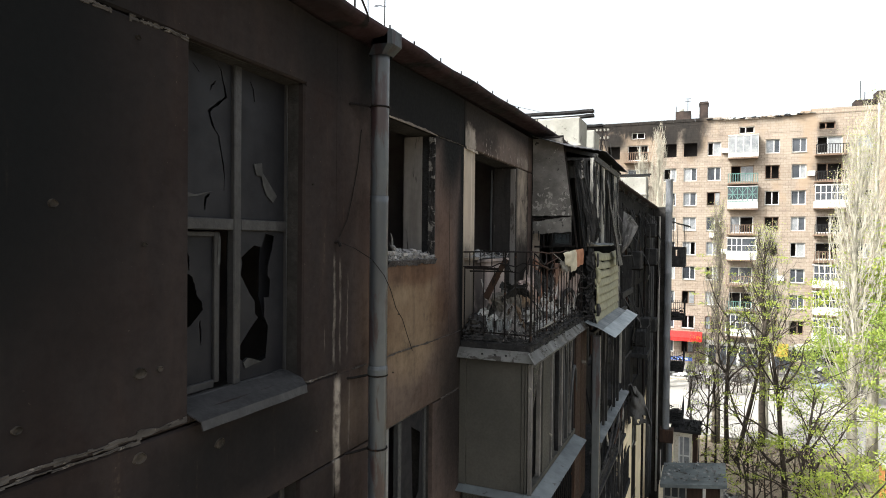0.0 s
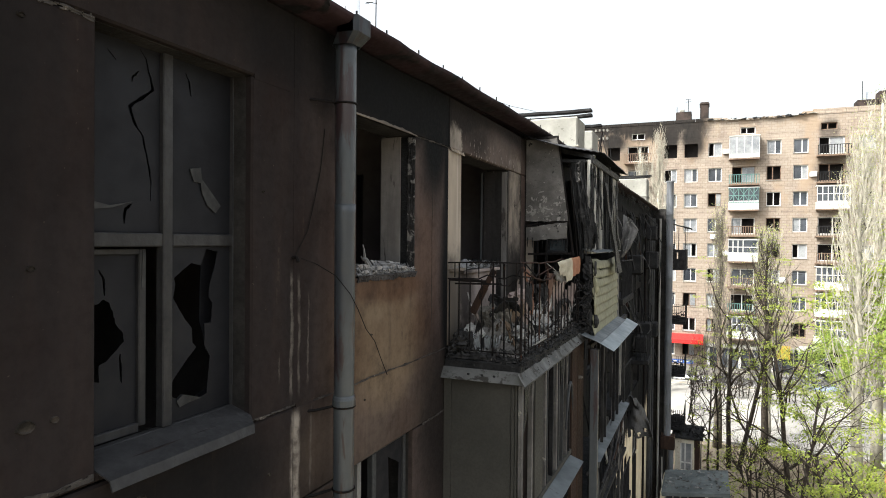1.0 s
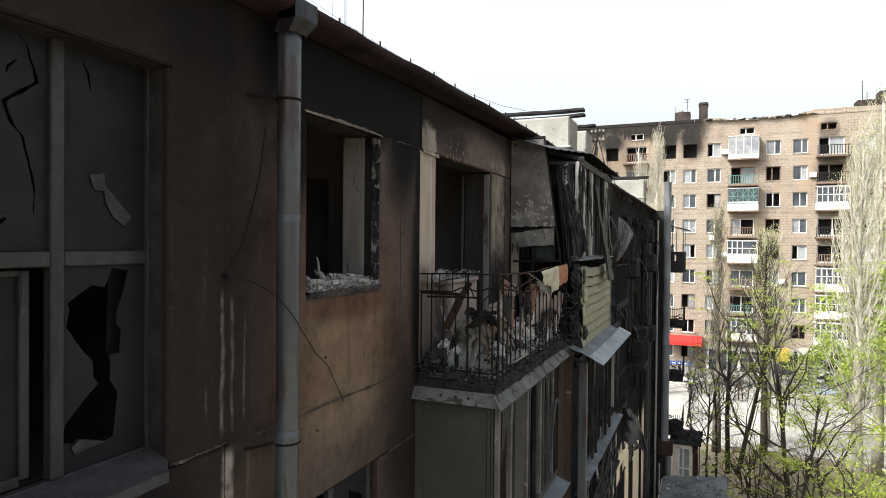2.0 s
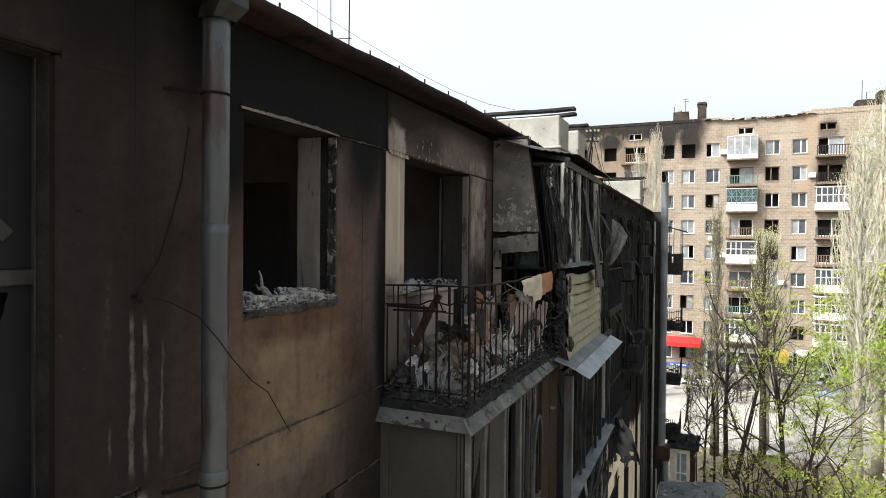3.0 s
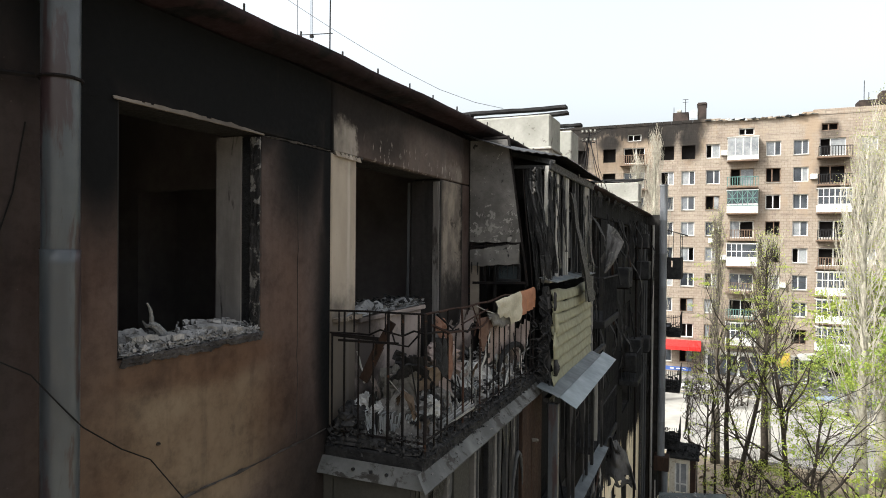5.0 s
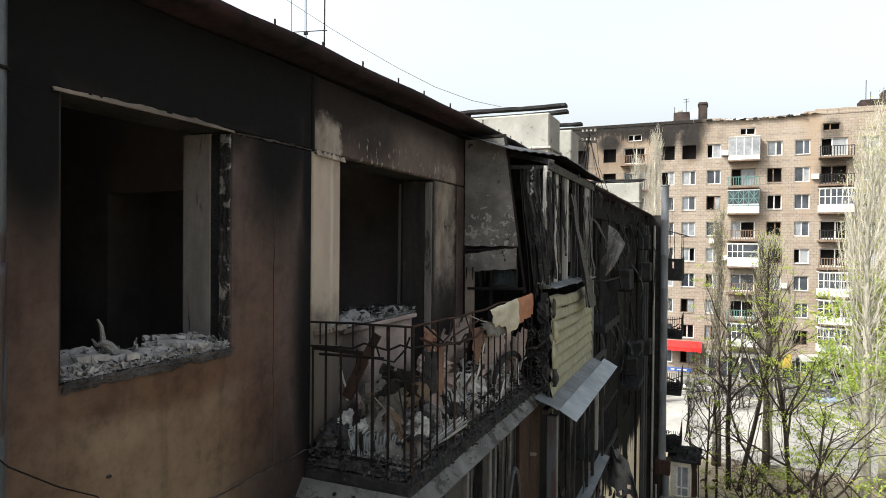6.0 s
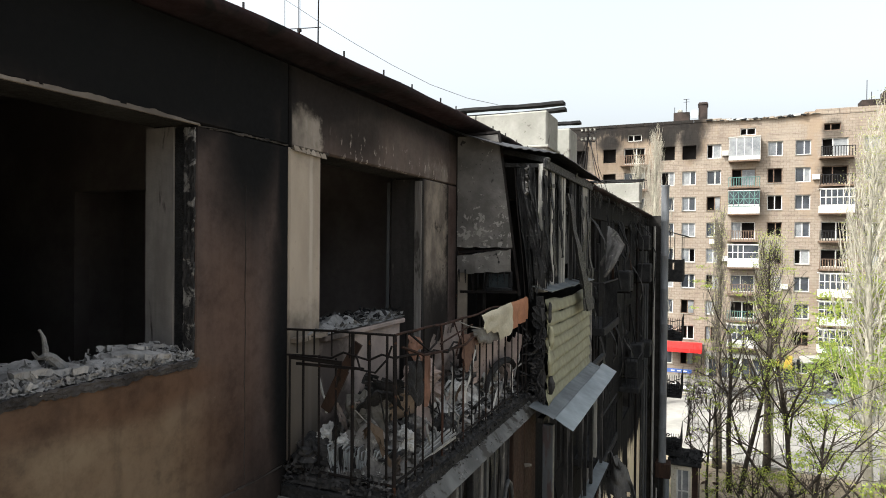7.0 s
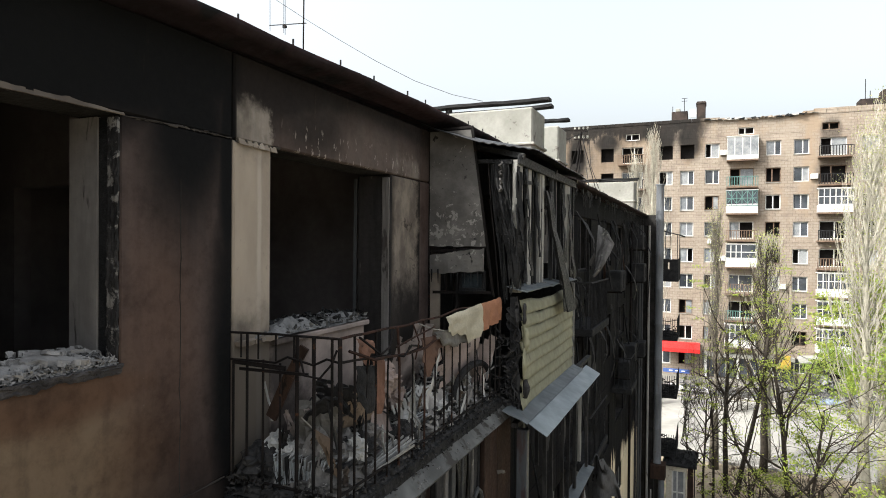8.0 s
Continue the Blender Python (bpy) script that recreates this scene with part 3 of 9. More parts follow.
for y in (-4.0, -1.0, 1.2, 4.45, 6.75, 9.75, 13.1, 16.9, 18.9, 21.7, 24.5, 27.9, 30.3):
    if y == 6.75:                    # this one has a doorway on the top storey
        box(rooms, -11.0, -0.325, y - 0.06, y + 0.06, -0.5, 12.13)
        box(rooms, -11.0, -1.80, y - 0.06, y + 0.06, 12.13, 14.855)
        box(rooms, -0.92, -0.325, y - 0.06, y + 0.06, 12.13, 14.855)
        box(rooms, -1.80, -0.92, y - 0.06, y + 0.06, 14.12, 14.855)
        continue
    box(rooms, -11.0, -0.325, y - 0.06, y + 0.06, -0.5, 14.855)
# made-up closet behind the doorway, blocks light so the opening stays black
box(rooms, -1.95, -0.78, 7.2, 7.25, 12.14, 14.85)
box(rooms, -1.95, -1.90, 6.815, 7.195, 12.14, 14.85)
box(rooms, -0.83, -0.78, 6.815, 7.195, 12.14, 14.85)
rw = part("wall_rooms", rooms, ROOM)
tagged(rw, "smoke-blackened partition walls with an added closet that keeps a doorway dark", "wall", kind="structure")
inner = B()
for k in range(5):
    z0, z1 = 12.131 - STOREY * k, 14.859 - STOREY * k
    xs0, xs1 = -3.6, -3.48
    for a, b in ((-3.94, -1.06), (1.26, 4.39), (6.81, 9.69), (9.81, 13.04)):
        box(inner, xs0, xs1, a, b, z0, z1)
    box(inner, xs0, xs1, 4.51, 4.95, z0, z1)
    box(inner, xs0, xs1, 4.95, 5.95, z0 + 2.05, z1)
    box(inner, xs0, xs1, 5.95, 6.69, z0, z1)
iw = part("wall_inner", inner, ROOM)
tagged(iw, "smoke-blackened inner wall with a dark doorway", "wall", kind="structure")
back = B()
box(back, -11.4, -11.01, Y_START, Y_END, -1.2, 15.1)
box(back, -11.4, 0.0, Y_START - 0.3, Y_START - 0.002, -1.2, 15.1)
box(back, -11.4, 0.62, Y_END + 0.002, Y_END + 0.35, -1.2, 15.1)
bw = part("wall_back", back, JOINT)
tagged(bw, "plain rear and end walls of the burnt block", "wall", kind="structure")

# plastered reveals of the two burnt-out openings, sooted strip outside
for (y0, y1, z0, z1) in ((5.06, 6.11, 13.10, 14.40), (7.29, 9.05, 12.14, 14.40)):
    if y0 > 7:
        part("reveal", one_box(-0.36, -0.004, y1 - 0.022, y1 + 0.02, z0 + 0.01, z1 - 0.01, bevel=0.006), REVEAL_DARK, wall_house, "smoke-blackened plaster reveal")
        part("door_stile", one_bar((-0.385, y1 - 0.05, 12.2), (-0.375, y1 - 0.045, 14.36), 0.02, 0.03), POST_GREY, wall_house, "pale edge of a burnt door frame")
        bm = B()
        sheet(bm, lambda u, v: (-0.088 + u * 0.075, y1 - 0.034 - 0.010 * abs(nz(u * 4, v * 9)), 12.2 + v * 2.17), 5, 50, 0.012)
        part("door_casing", bm, REVEAL, wall_house, "warped brown-grey casing of the doorway")
    else:
        part("reveal", one_box(-0.36, -0.15, y1 - 0.022, y1 + 0.02, z0 + 0.01, z1 - 0.01), REVEAL, wall_house, "pale sooted plaster reveal")
        # solid black strip, set slightly back, carries the darkness of the groove
        part("reveal", one_box(-0.149, -0.073, y1 - 0.010, y1 + 0.02, z0 + 0.02, z1 - 0.015), CHAR, wall_house, "black strip standing in for the shaded gap in the reveal")
        bm = B()
        sheet(bm, lambda u, v: (-0.072 + u * 0.078, y1 - 0.020 - 0.014 * abs(nz(u * 5, v * 14)) - 0.010 * abs(nz(u * 11, v * 33, 2)), z0 + 0.03 + v * (z1 - z0 - 0.05)), 8, 70, 0.014)
        part("reveal", bm, PEEL, wall_house, "charred reveal strip with peeling paint")
    part("reveal", one_box(-0.36, -0.02, y0 - 0.02, y0 + 0.015, z0 + 0.01, z1 - 0.01), REVEAL_DARK, wall_house)

# ---- roof ----
roof = tagged(new("roof_house"), "low burnt sheet-metal roof with a rusty red eave", "roof", kind="structure")
roof["base"] = (0.0, 0.0, 0.0)
bm = B()


def eave_z(y):
    """Height of the eave: it sags towards the near end."""
    k = min(1.0, max(0.0, (y - 4.8) / 4.6))
    return 15.0 + 0.11 * k


def roof_z(x, y):
    return eave_z(y) + ((0.26 - x) if x > -5.5 else 5.76 - (-5.5 - x)) * 0.16


def eave_pt(u, v):
    y = Y_START - 0.3 + u * 44.2
    x = 0.26 - v * 5.76
    w = 0.012 * nz(y * 1.3, 7) + 0.008 * nz(y * 4.1, 3)
    return (x + (w if v == 0 else 0), y, roof_z(x, y) - 0.012 + w * (1 - v))


def soffit_pt(u, v):
    y = Y_START + u * (Y_END - Y_START)
    w = 0.012 * nz(y * 1.3, 7) + 0.010 * nz(y * 2.6, v * 2, 5)
    k = min(1.0, v * 4)                       # the sheet is folded down at the edge, then runs back to the wall
    x = 0.258 - 0.03 * k * k if v < 0.25 else 0.228 - (v - 0.25) / 0.75 * 0.227
    return (x + w * (1 - v), y, eave_z(y) - 0.016 - 0.045 * k - 0.03 * max(0.0, v - 0.25) + w)


sheet(bm, eave_pt, 120, 4, 0.024)
part("roof_sheet", bm, ROOF_MAT, roof)
bm = B()
box(bm, -11.7, -5.51, Y_START - 0.3, 36.9, 15.02, 15.10)
part("rear_roof", bm, ROOF_MAT, roof)
bm = B()
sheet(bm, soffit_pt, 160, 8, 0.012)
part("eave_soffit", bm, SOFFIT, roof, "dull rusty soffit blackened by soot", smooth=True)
for i in range(38):
    y = 1.0 + i * 0.52 + 0.14 * nz(i * 2.3)
    r = 0.007 + 0.004 * abs(nz(i * 1.7, 3))
    z = eave_z(y)
    part("seam_stub", one_tube([(0.24, y, z - 0.02), (0.24 + 0.01 * nz(i, 9), y, z + 0.03 + 0.03 * abs(nz(i * 3.1, 5)))], r, 5), CHAR, roof)

# vent blocks on the roof, with charred boards on top
for (x0, x1, y0, y1, z0, z1, ol, orr) in ((-2.5, -0.205, 14.85, 15.75, 15.15, 16.27, 0.0, 0.29), (-2.3, -0.28, 17.3, 18.1, 15.15, 16.37, 1.6, 0.20),
                                     (-2.1, -0.12, 30.8, 31.8, 15.15, 16.42, 0.2, 0.18)):
    vb = thing("vent_block", ((x0 + x1) / 2, (y0 + y1) / 2, z0), "pale concrete roof vent block under charred boards", "roof vent",
               "vent blocks on the roof")
    bm = B()
    box(bm, x0, x1, y0, y1, z0, z1, bevel=0.03)
    part("block", bm, CONCRETE, vb)
    bm = B()
    box(bm, x0 - 0.04, x1 + 0.04, y0 - 0.04, y1 + 0.04, z0 + 0.42, z0 + 0.47, bevel=0.012)
    part("ledge", bm, CONCRETE, vb)
    for q in range(1 if y0 > 16 and y0 < 20 else 2):
        yy = y0 + 0.12 + q * 0.6
        part("support", one_box(x0 + 0.5 + q * 0.5, x0 + 0.6 + q * 0.5, yy, yy + 0.1, z1 - 0.01, z1 + 0.16), CHAR, vb)
        bm = B()

        def plank(u, v, yy=yy, q=q):
            return (x0 - 0.45 + ol + u * (x1 - x0 + 0.45 + orr - ol - q * 0.1), yy - 0.10 + v * 0.22,
                    z1 + 0.13 + 0.02 * math.sin(u * 5 + q) + 0.05 * u + 0.012 * nz(u * 9, v * 3, yy))
        sheet(bm, plank, 14, 2, 0.055)
        part("board", bm, CHAR, vb, "charred board")

# television mast with thin bars
AX, AY = -6.05, 15.85
ant = thing("antenna", (AX, AY, 16.0), "thin rusty television mast on the roof", "antenna")
part("mast", one_tube([(AX, AY, 15.9), (AX, AY, 18.5), (AX + 0.02, AY, 21.6)], [0.020, 0.018, 0.014], 6), RUST, ant)
part("crossbar", one_tube([(AX - 1.0, AY, 18.99), (AX - 0.55, AY, 18.95), (AX + 0.08, AY, 18.90)], 0.012, 5), RUST, ant)
for x, z0, z1 in ((-0.98, 18.85, 20.1), (-0.57, 18.75, 20.6), (-0.53, 18.7, 20.5)):
    part("rod", one_tube([(AX + x, AY, z0), (AX + x - 0.01, AY, z1)], 0.007, 5), RUST, ant)
part("bracket", one_bar((AX - 0.59, AY, 18.90), (AX - 0.50, AY, 18.90), 0.06), RUST, ant)
part("crossbar", one_tube([(AX - 0.30, AY, 20.10), (AX + 0.04, AY, 20.02)], 0.010, 5), RUST, ant)
for x in (-0.26, -0.15):
    part("rod", one_tube([(AX + x, AY - 0.12, 20.03), (AX + x + 0.02, AY, 20.07), (AX + x - 0.02, AY + 0.12, 20.12)], 0.012, 5), RUST, ant)
wire = B()
tube(wire, [(-8.6, 14.3, 20.95), (-7.2, 14.3, 19.92), (-5.87, 14.3, 19.0), (-4.83, 14.3, 18.3), (-4.05, 14.3, 17.8), (-3.2, 14.3, 17.28), (-2.4, 14.4, 16.84), (-1.7, 14.6, 16.56), (-1.2, 14.9, 16.46)],
     0.0055, 4)
tagged(part("roof_cable", wire, WIRE), "thin dark cable slung over the roof", "cable")


# ---- downpipe beside the first window ----
dp = thing("downpipe", (0.15, 4.66, 11.0), "blue-grey painted metal downpipe with rust streaks", "downpipe")
for a, b in ((14.80, 13.62), (13.66, 12.24), (12.28, 10.9), (10.94, 9.5), (9.54, 8.1), (8.14, 6.7), (6.74, 5.2), (5.24, 3.6), (3.64, 0.4)):
    part("pipe_length", one_tube([(0.15, 4.66, a), (0.15, 4.66, a - 0.06), (0.15, 4.66, b + 0.02), (0.15, 4.66, b)],
                                 [0.0775, 0.0755, 0.073, 0.0705], 24), PIPE_MAT, dp, smooth=True)
part("collar", one_tube([(0.15, 4.66, 12.19), (0.15, 4.66, 12.21), (0.15, 4.66, 12.25), (0.15, 4.66, 12.27)], [0.0775, 0.084, 0.084, 0.0775], 24),
     PIPE_MAT, dp)
bm = B()
rings = []
for z, x0, x1, y0, y1 in ((14.985, 0.115, 0.290, 4.57, 4.79), (14.87, 0.105, 0.290, 4.57, 4.79), (14.79, 0.066, 0.234, 4.576, 4.744)):
    c = 0.028
    rings.append([bm.verts.new((x + 0.006 * nz(x * 9, y * 9, z * 5), y, z + 0.01 * nz(x * 7, y * 5))) for x, y in
                  ((x0 + c, y0), (x1 - c, y0), (x1, y0 + c), (x1, y1 - c), (x1 - c, y1), (x0 + c, y1), (x0, y1 - c), (x0, y0 + c))])
for a, b in zip(rings, rings[1:]):
    for k in range(8):
        bm.faces.new((a[k], a[(k + 1) % 8], b[(k + 1) % 8], b[k]))
bmesh.ops.solidify(bm, geom=bm.faces[:], thickness=0.004)
part("hopper", bm, PIPE_MAT, dp, "dented sheet-metal rain hopper")
for z in (14.38, 12.2, 11.6, 9.6):
    bm = B()
    tube(bm, [(-0.02, 4.42, z), (0.03, 4.47, z), (0.09, 4.59, z + 0.005)], 0.011, 5)
    ring = [(0.15 + 0.080 * math.cos(a), 4.66 + 0.080 * math.sin(a), z) for a in np.linspace(0, 2 * math.pi, 15)]
    tube(bm, ring, 0.008, 5)
    part("bracket", bm, RUST, dp, "rusty iron bracket")

cable = B()
tube(cable, [(0.012, 4.60, 14.20), (0.012, 4.55, 13.9), (0.012, 4.47, 13.65), (0.012, 4.40, 13.46), (0.015, 4.26, 13.29), (0.03, 4.31, 13.275), (0.07, 4.42, 13.235),
             (0.16, 4.53, 13.15), (0.235, 4.60, 13.02), (0.24, 4.70, 12.90), (0.16, 4.95, 12.72), (0.12, 5.15, 12.60), (0.10, 5.30, 12.42), (0.09, 5.42, 12.27)], 0.0034, 5)
tagged(part("loose_cable", cable, WIRE), "loose black cable dangling over the facade", "cable")
hook = B()
tube(hook, [(-0.02, 4.25, 13.28), (0.035, 4.25, 13.28), (0.05, 4.25, 13.25)], 0.012, 6)
tagged(part("wall_hook", hook, RUST), "rusty iron hook in the wall", "hook")
cable2 = B()
tube(cable2, [(0.24, 4.02, 15.12), (0.27, 4.16, 15.06), (0.275, 4.20, 15.015), (0.275, 4.24, 14.975), (0.265, 4.275, 14.935)], 0.008, 5)
tagged(part("eave_cable", cable2, WIRE), "bent cable end over the eave", "cable")

# ---- plaster streaks filling the vertical joint, and smeared mortar on the panel joints ----
PLASTER = worn("pale_smeared_plaster", (0.068, 0.062, 0.058), (0.030, 0.0275, 0.026), 0.95, big=5, fine=30, bump=0.6,
               stain=(0.15, 0.135, 0.12), stain_at=0.60)
for y0, y1, z, h in ((1.2, 2.80, 12.305, 0.024), (1.2, 2.5, 12.275, 0.012), (2.43, 2.80, 14.39, 0.022), (2.1, 2.33, 14.385, 0.018), (3.86, 4.28, 12.28, 0.013), (6.12, 6.9, 14.4, 0.007), (4.5, 6.85, 12.26, 0.010), (6.3, 6.85, 11.61, 0.012), (6.94, 7.38, 14.395, 0.016)):
    bm = B()

    def smear_pt(u, v, y0=y0, y1=y1, z=z, h=h):
        y = y0 + u * (y1 - y0)
        k = h * (0.45 + 1.1 * abs(nz(y * 5, z))) * (1 + 0.5 * nz(y * 17, v))
        return (0.004 + 0.010 * abs(nz(y * 9, v * 2, z)), y, z + (v - 0.5) * 2 * k + 0.014 * nz(y * 3.3, z))
    sheet(bm, smear_pt, 60, 4, 0.006, lambda u, v, y0=y0: nz(u * 14 + y0, v * 2, 4) > 0.42 or (abs(v - 0.5) > 0.3 and nz(u * 30, v * 4, y0) > 0.1))
    tagged(part("mortar_smear", bm, PLASTER), "rough mortar smeared along the panel joint", "mortar", "mortar smears on the facade")
# shrapnel pits
PIT = worn("chipped_pit", (0.055, 0.047, 0.04), (0.012, 0.011, 0.010), 0.95, big=9, fine=40, bump=0.8)
for y, z, r in ((2.52, 13.27, 0.022), (2.50, 12.62, 0.05), (2.62, 12.62, 0.025), (2.05, 13.45, 0.03), (3.05, 12.1, 0.05), (1.9, 12.5, 0.03),
                (2.48, 14.3, 0.02), (2.5, 12.19, 0.05), (3.95, 13.7, 0.012), (5.3, 12.62, 0.015), (5.2, 12.1, 0.012), (4.02, 11.9, 0.016)):
    bm = B()
    n = 11
    r *= 0.6
    ring = [bm.verts.new((0.002, y + r * (1 + 0.4 * nz(i, y * 5)) * math.cos(i * 2 * math.pi / n),
                          z + r * 0.75 * (1 + 0.4 * nz(i, z * 5)) * math.sin(i * 2 * math.pi / n))) for i in range(n)]
    lip = [bm.verts.new((0.009, v.co.y + (v.co.y - y) * 0.18, v.co.z + (v.co.z - z) * 0.18 - 0.002)) for v in ring]
    rim = [bm.verts.new((-0.004, v.co.y + (v.co.y - y) * 0.45, v.co.z + (v.co.z - z) * 0.45)) for v in ring]
    mid = bm.verts.new((0.0015, y + r * 0.2, z))
    for i in range(n):
        j = (i + 1) % n
        bm.faces.new((mid, ring[i], ring[j]))
        bm.faces.new((ring[i], lip[i], lip[j], ring[j]))
        bm.faces.new((lip[i], rim[i], rim[j], lip[j]))
    tagged(part("shrapnel_pit", bm, PIT), "small chipped shrapnel pit in the concrete", "pit", "shrapnel pits in the facade")

# ---- first window: four panes, broken ----
w1 = thing("window_1", (-0.15, 3.3, 12.41), "smoke-stained four-pane window with cracked and broken glass", "window", kind="structure")
X1 = -0.17


def framed(parent, x, y0, y1, z0, z1, ym, zm, w, mat, d=0.05):
    for a in ((y0, y0 + w, z0, z1), (y1 - w, y1, z0, z1), (y0 + w, y1 - w, z1 - w, z1), (y0 + w, y1 - w, z0, z0 + w)):
        part("window_frame", one_box(x - d / 2, x + d / 2, *a, bevel=0.006), mat, parent)
    if ym:
        part("mullion", one_box(x - d / 2 - 0.004, x + d / 2 + 0.004, ym - 0.034, ym + 0.034, z0 + w, z1 - w, bevel=0.006), mat, parent)
    if zm:
        for a, b in ((y0 + w, ym - 0.034), (ym + 0.034, y1 - w)) if ym else ((y0 + w, y1 - w),):
            part("transom", one_box(x - d / 2, x + d / 2, a, b, zm - 0.03, zm + 0.03, bevel=0.006), mat, parent)


WIN_GREY = worn("grey_smoked_window_paint", (0.033, 0.033, 0.0345), (0.020, 0.020, 0.0215), 0.6, big=3, fine=24, bump=0.4, stain=(0.02, 0.02, 0.021), stain_at=0.6, streak=True)
for a in ((2.80, 2.84, 12.31, 14.46), (3.846, 3.862, 12.31, 14.46), (2.84, 3.846, 14.41, 14.46), (2.84, 3.846, 12.31, 12.372)):
    part("window_frame", one_box(X1 - 0.025, X1 + 0.025, *a, bevel=0.005), WIN_GREY, w1)
part("mullion", one_box(X1 - 0.029, X1 + 0.029, 3.318, 3.383, 12.372, 14.41, bevel=0.006), WIN_GREY, w1)
for a, b in ((2.84, 3.318), (3.383, 3.846)):
    part("transom", one_box(X1 - 0.025, X1 + 0.027, a, b, 13.356, 13.428, bevel=0.006), WIN_GREY, w1)
part("weather_strip", one_box(X1 + 0.026, X1 + 0.032, 3.840, 3.845, 12.5, 14.2), POST_GREY, w1, "pale edge of the frame")


def crack(pts, wide):
    """Outline of a crack along pts (y, z): ragged, widest in the middle, pointed at the ends."""
    fine = []
    for (y0, z0), (y1, z1) in zip(pts, pts[1:]):
        for k in range(3):
            fine.append((y0 + (y1 - y0) * k / 3 + 0.006 * nz(y0 * 31 + k, z0 * 17), z0 + (z1 - z0) * k / 3))
    fine.append(pts[-1])
    n = len(fine)
    w = [wide * (0.25 + math.sin(math.pi * (i + 0.5) / n)) * (1.0 + 0.9 * nz(i * 1.7, wide * 90, 3)) for i in range(n)]
    v = [wide * (0.25 + math.sin(math.pi * (i + 0.5) / n)) * (1.0 + 0.9 * nz(i * 1.3, wide * 90, 8)) for i in range(n)]
    return [(y - a, z + a * 0.3) for (y, z), a in zip(fine, w)] + [(y + a, z - a * 0.3) for (y, z), a in reversed(list(zip(fine, v)))]


def in_pane(poly, y0, y1, z0, z1):
    return [((y - y0) / (y1 - y0), (z - z0) / (z1 - z0)) for y, z in poly]


PA, PB, PC, PD = (2.845, 3.316, 13.43, 14.405), (3.385, 3.844, 13.43, 14.405), (2.87, 3.215, 12.40, 13.33), (3.385, 3.844, 12.374, 13.354)
top_left = [crack([(3.19, 14.39), (3.227, 14.34), (3.255, 14.25), (3.271, 14.19), (3.20, 14.13), (3.125, 14.076), (3.16, 13.99), (3.208, 13.936), (3.24, 13.80), (3.262, 13.70), (3.257, 13.60)], 0.008),
            crack([(3.185, 14.27), (3.15, 14.235), (3.14, 14.205)], 0.005), crack([(3.0, 14.335), (3.05, 14.29)], 0.006),
            crack([(3.14, 13.575), (3.105, 13.55), (3.098, 13.475)], 0.008)]
part("pane", hole_pane(X1, *PA, [in_pane(c, *PA) for c in top_left], jagged=0.003), DUST_GLASS, w1, "cracked dusty glass")
part("pane", hole_pane(X1, *PB, [in_pane(crack([(3.495, 14.34), (3.522, 14.28), (3.532, 14.215)], 0.006), *PB)], jagged=0.003), DUST_GLASS, w1, "cracked dusty glass")
hole_r = [(3.652, 13.34), (3.745, 13.325), (3.72, 13.225), (3.68, 13.12), (3.676, 13.05), (3.705, 13.02), (3.695, 12.90), (3.64, 12.90), (3.645, 12.84), (3.64, 12.775), (3.685, 12.70),
          (3.66, 12.48), (3.61, 12.47), (3.555, 12.49), (3.465, 12.52), (3.435, 12.50), (3.40, 12.52), (3.389, 12.567), (3.41, 12.61), (3.515, 12.715), (3.58, 12.77), (3.55, 12.80),
          (3.545, 12.885), (3.495, 12.94), (3.41, 13.065), (3.425, 13.145), (3.415, 13.18), (3.49, 13.23), (3.54, 13.26), (3.61, 13.245)]
part("pane", hole_pane(X1, *PD, [in_pane(hole_r, *PD)], jagged=0.004), DUST_GLASS, w1, "broken dusty glass")
# the inner sash of the same window, cracked too, a hand's width behind
part("pane", hole_pane(X1 - 0.09, *PD, [in_pane([(3.50, 13.30), (3.70, 13.27), (3.69, 12.9), (3.74, 12.72), (3.82, 12.70), (3.81, 12.5), (3.6, 12.44), (3.44, 12.5), (3.5, 12.7), (3.45, 13.0)], *PD)]),
     DUST_GLASS, w1, "broken inner pane")
for y0, y1, z0, z1 in (PA, PB):
    part("pane", one_box(X1 - 0.092, X1 - 0.088, y0, y1, z0, z1), DUST_GLASS, w1, "dusty inner pane")
XC = X1 - 0.055
hole_l = [(2.88, 13.06), (2.999, 13.07), (3.02, 13.09), (3.058, 13.07), (3.08, 13.015), (3.095, 12.955), (3.135, 12.91), (3.143, 12.86), (3.095, 12.82), (3.043, 12.775), (3.0, 12.76), (3.0, 12.675), (2.88, 12.70)]
cas = part("casement", one_box(XC - 0.022, XC + 0.022, 3.216, 3.262, 12.40, 13.345, bevel=0.005), WIN_GREY, w1, "casement standing ajar")
part("pane", hole_pane(XC, *PC, [in_pane(hole_l, *PC), in_pane(crack([(3.0, 13.24), (3.025, 13.19), (3.03, 13.11)], 0.007), *PC), in_pane(crack([(3.12, 12.80), (3.125, 12.72), (3.128, 12.65)], 0.007), *PC)]),
     DUST_GLASS, cas, "broken dusty glass")
part("casement", one_box(XC - 0.022, XC + 0.022, 2.84, 3.216, 13.315, 13.345, bevel=0.004), WIN_GREY, w1)
part("casement", one_box(XC - 0.022, XC + 0.022, 2.84, 3.216, 12.372, 12.42, bevel=0.004), WIN_GREY, w1)
SHARD = worn("pale_dust_smear", (0.036, 0.037, 0.038), (0.016, 0.0165, 0.017), 0.6, big=9, fine=20)
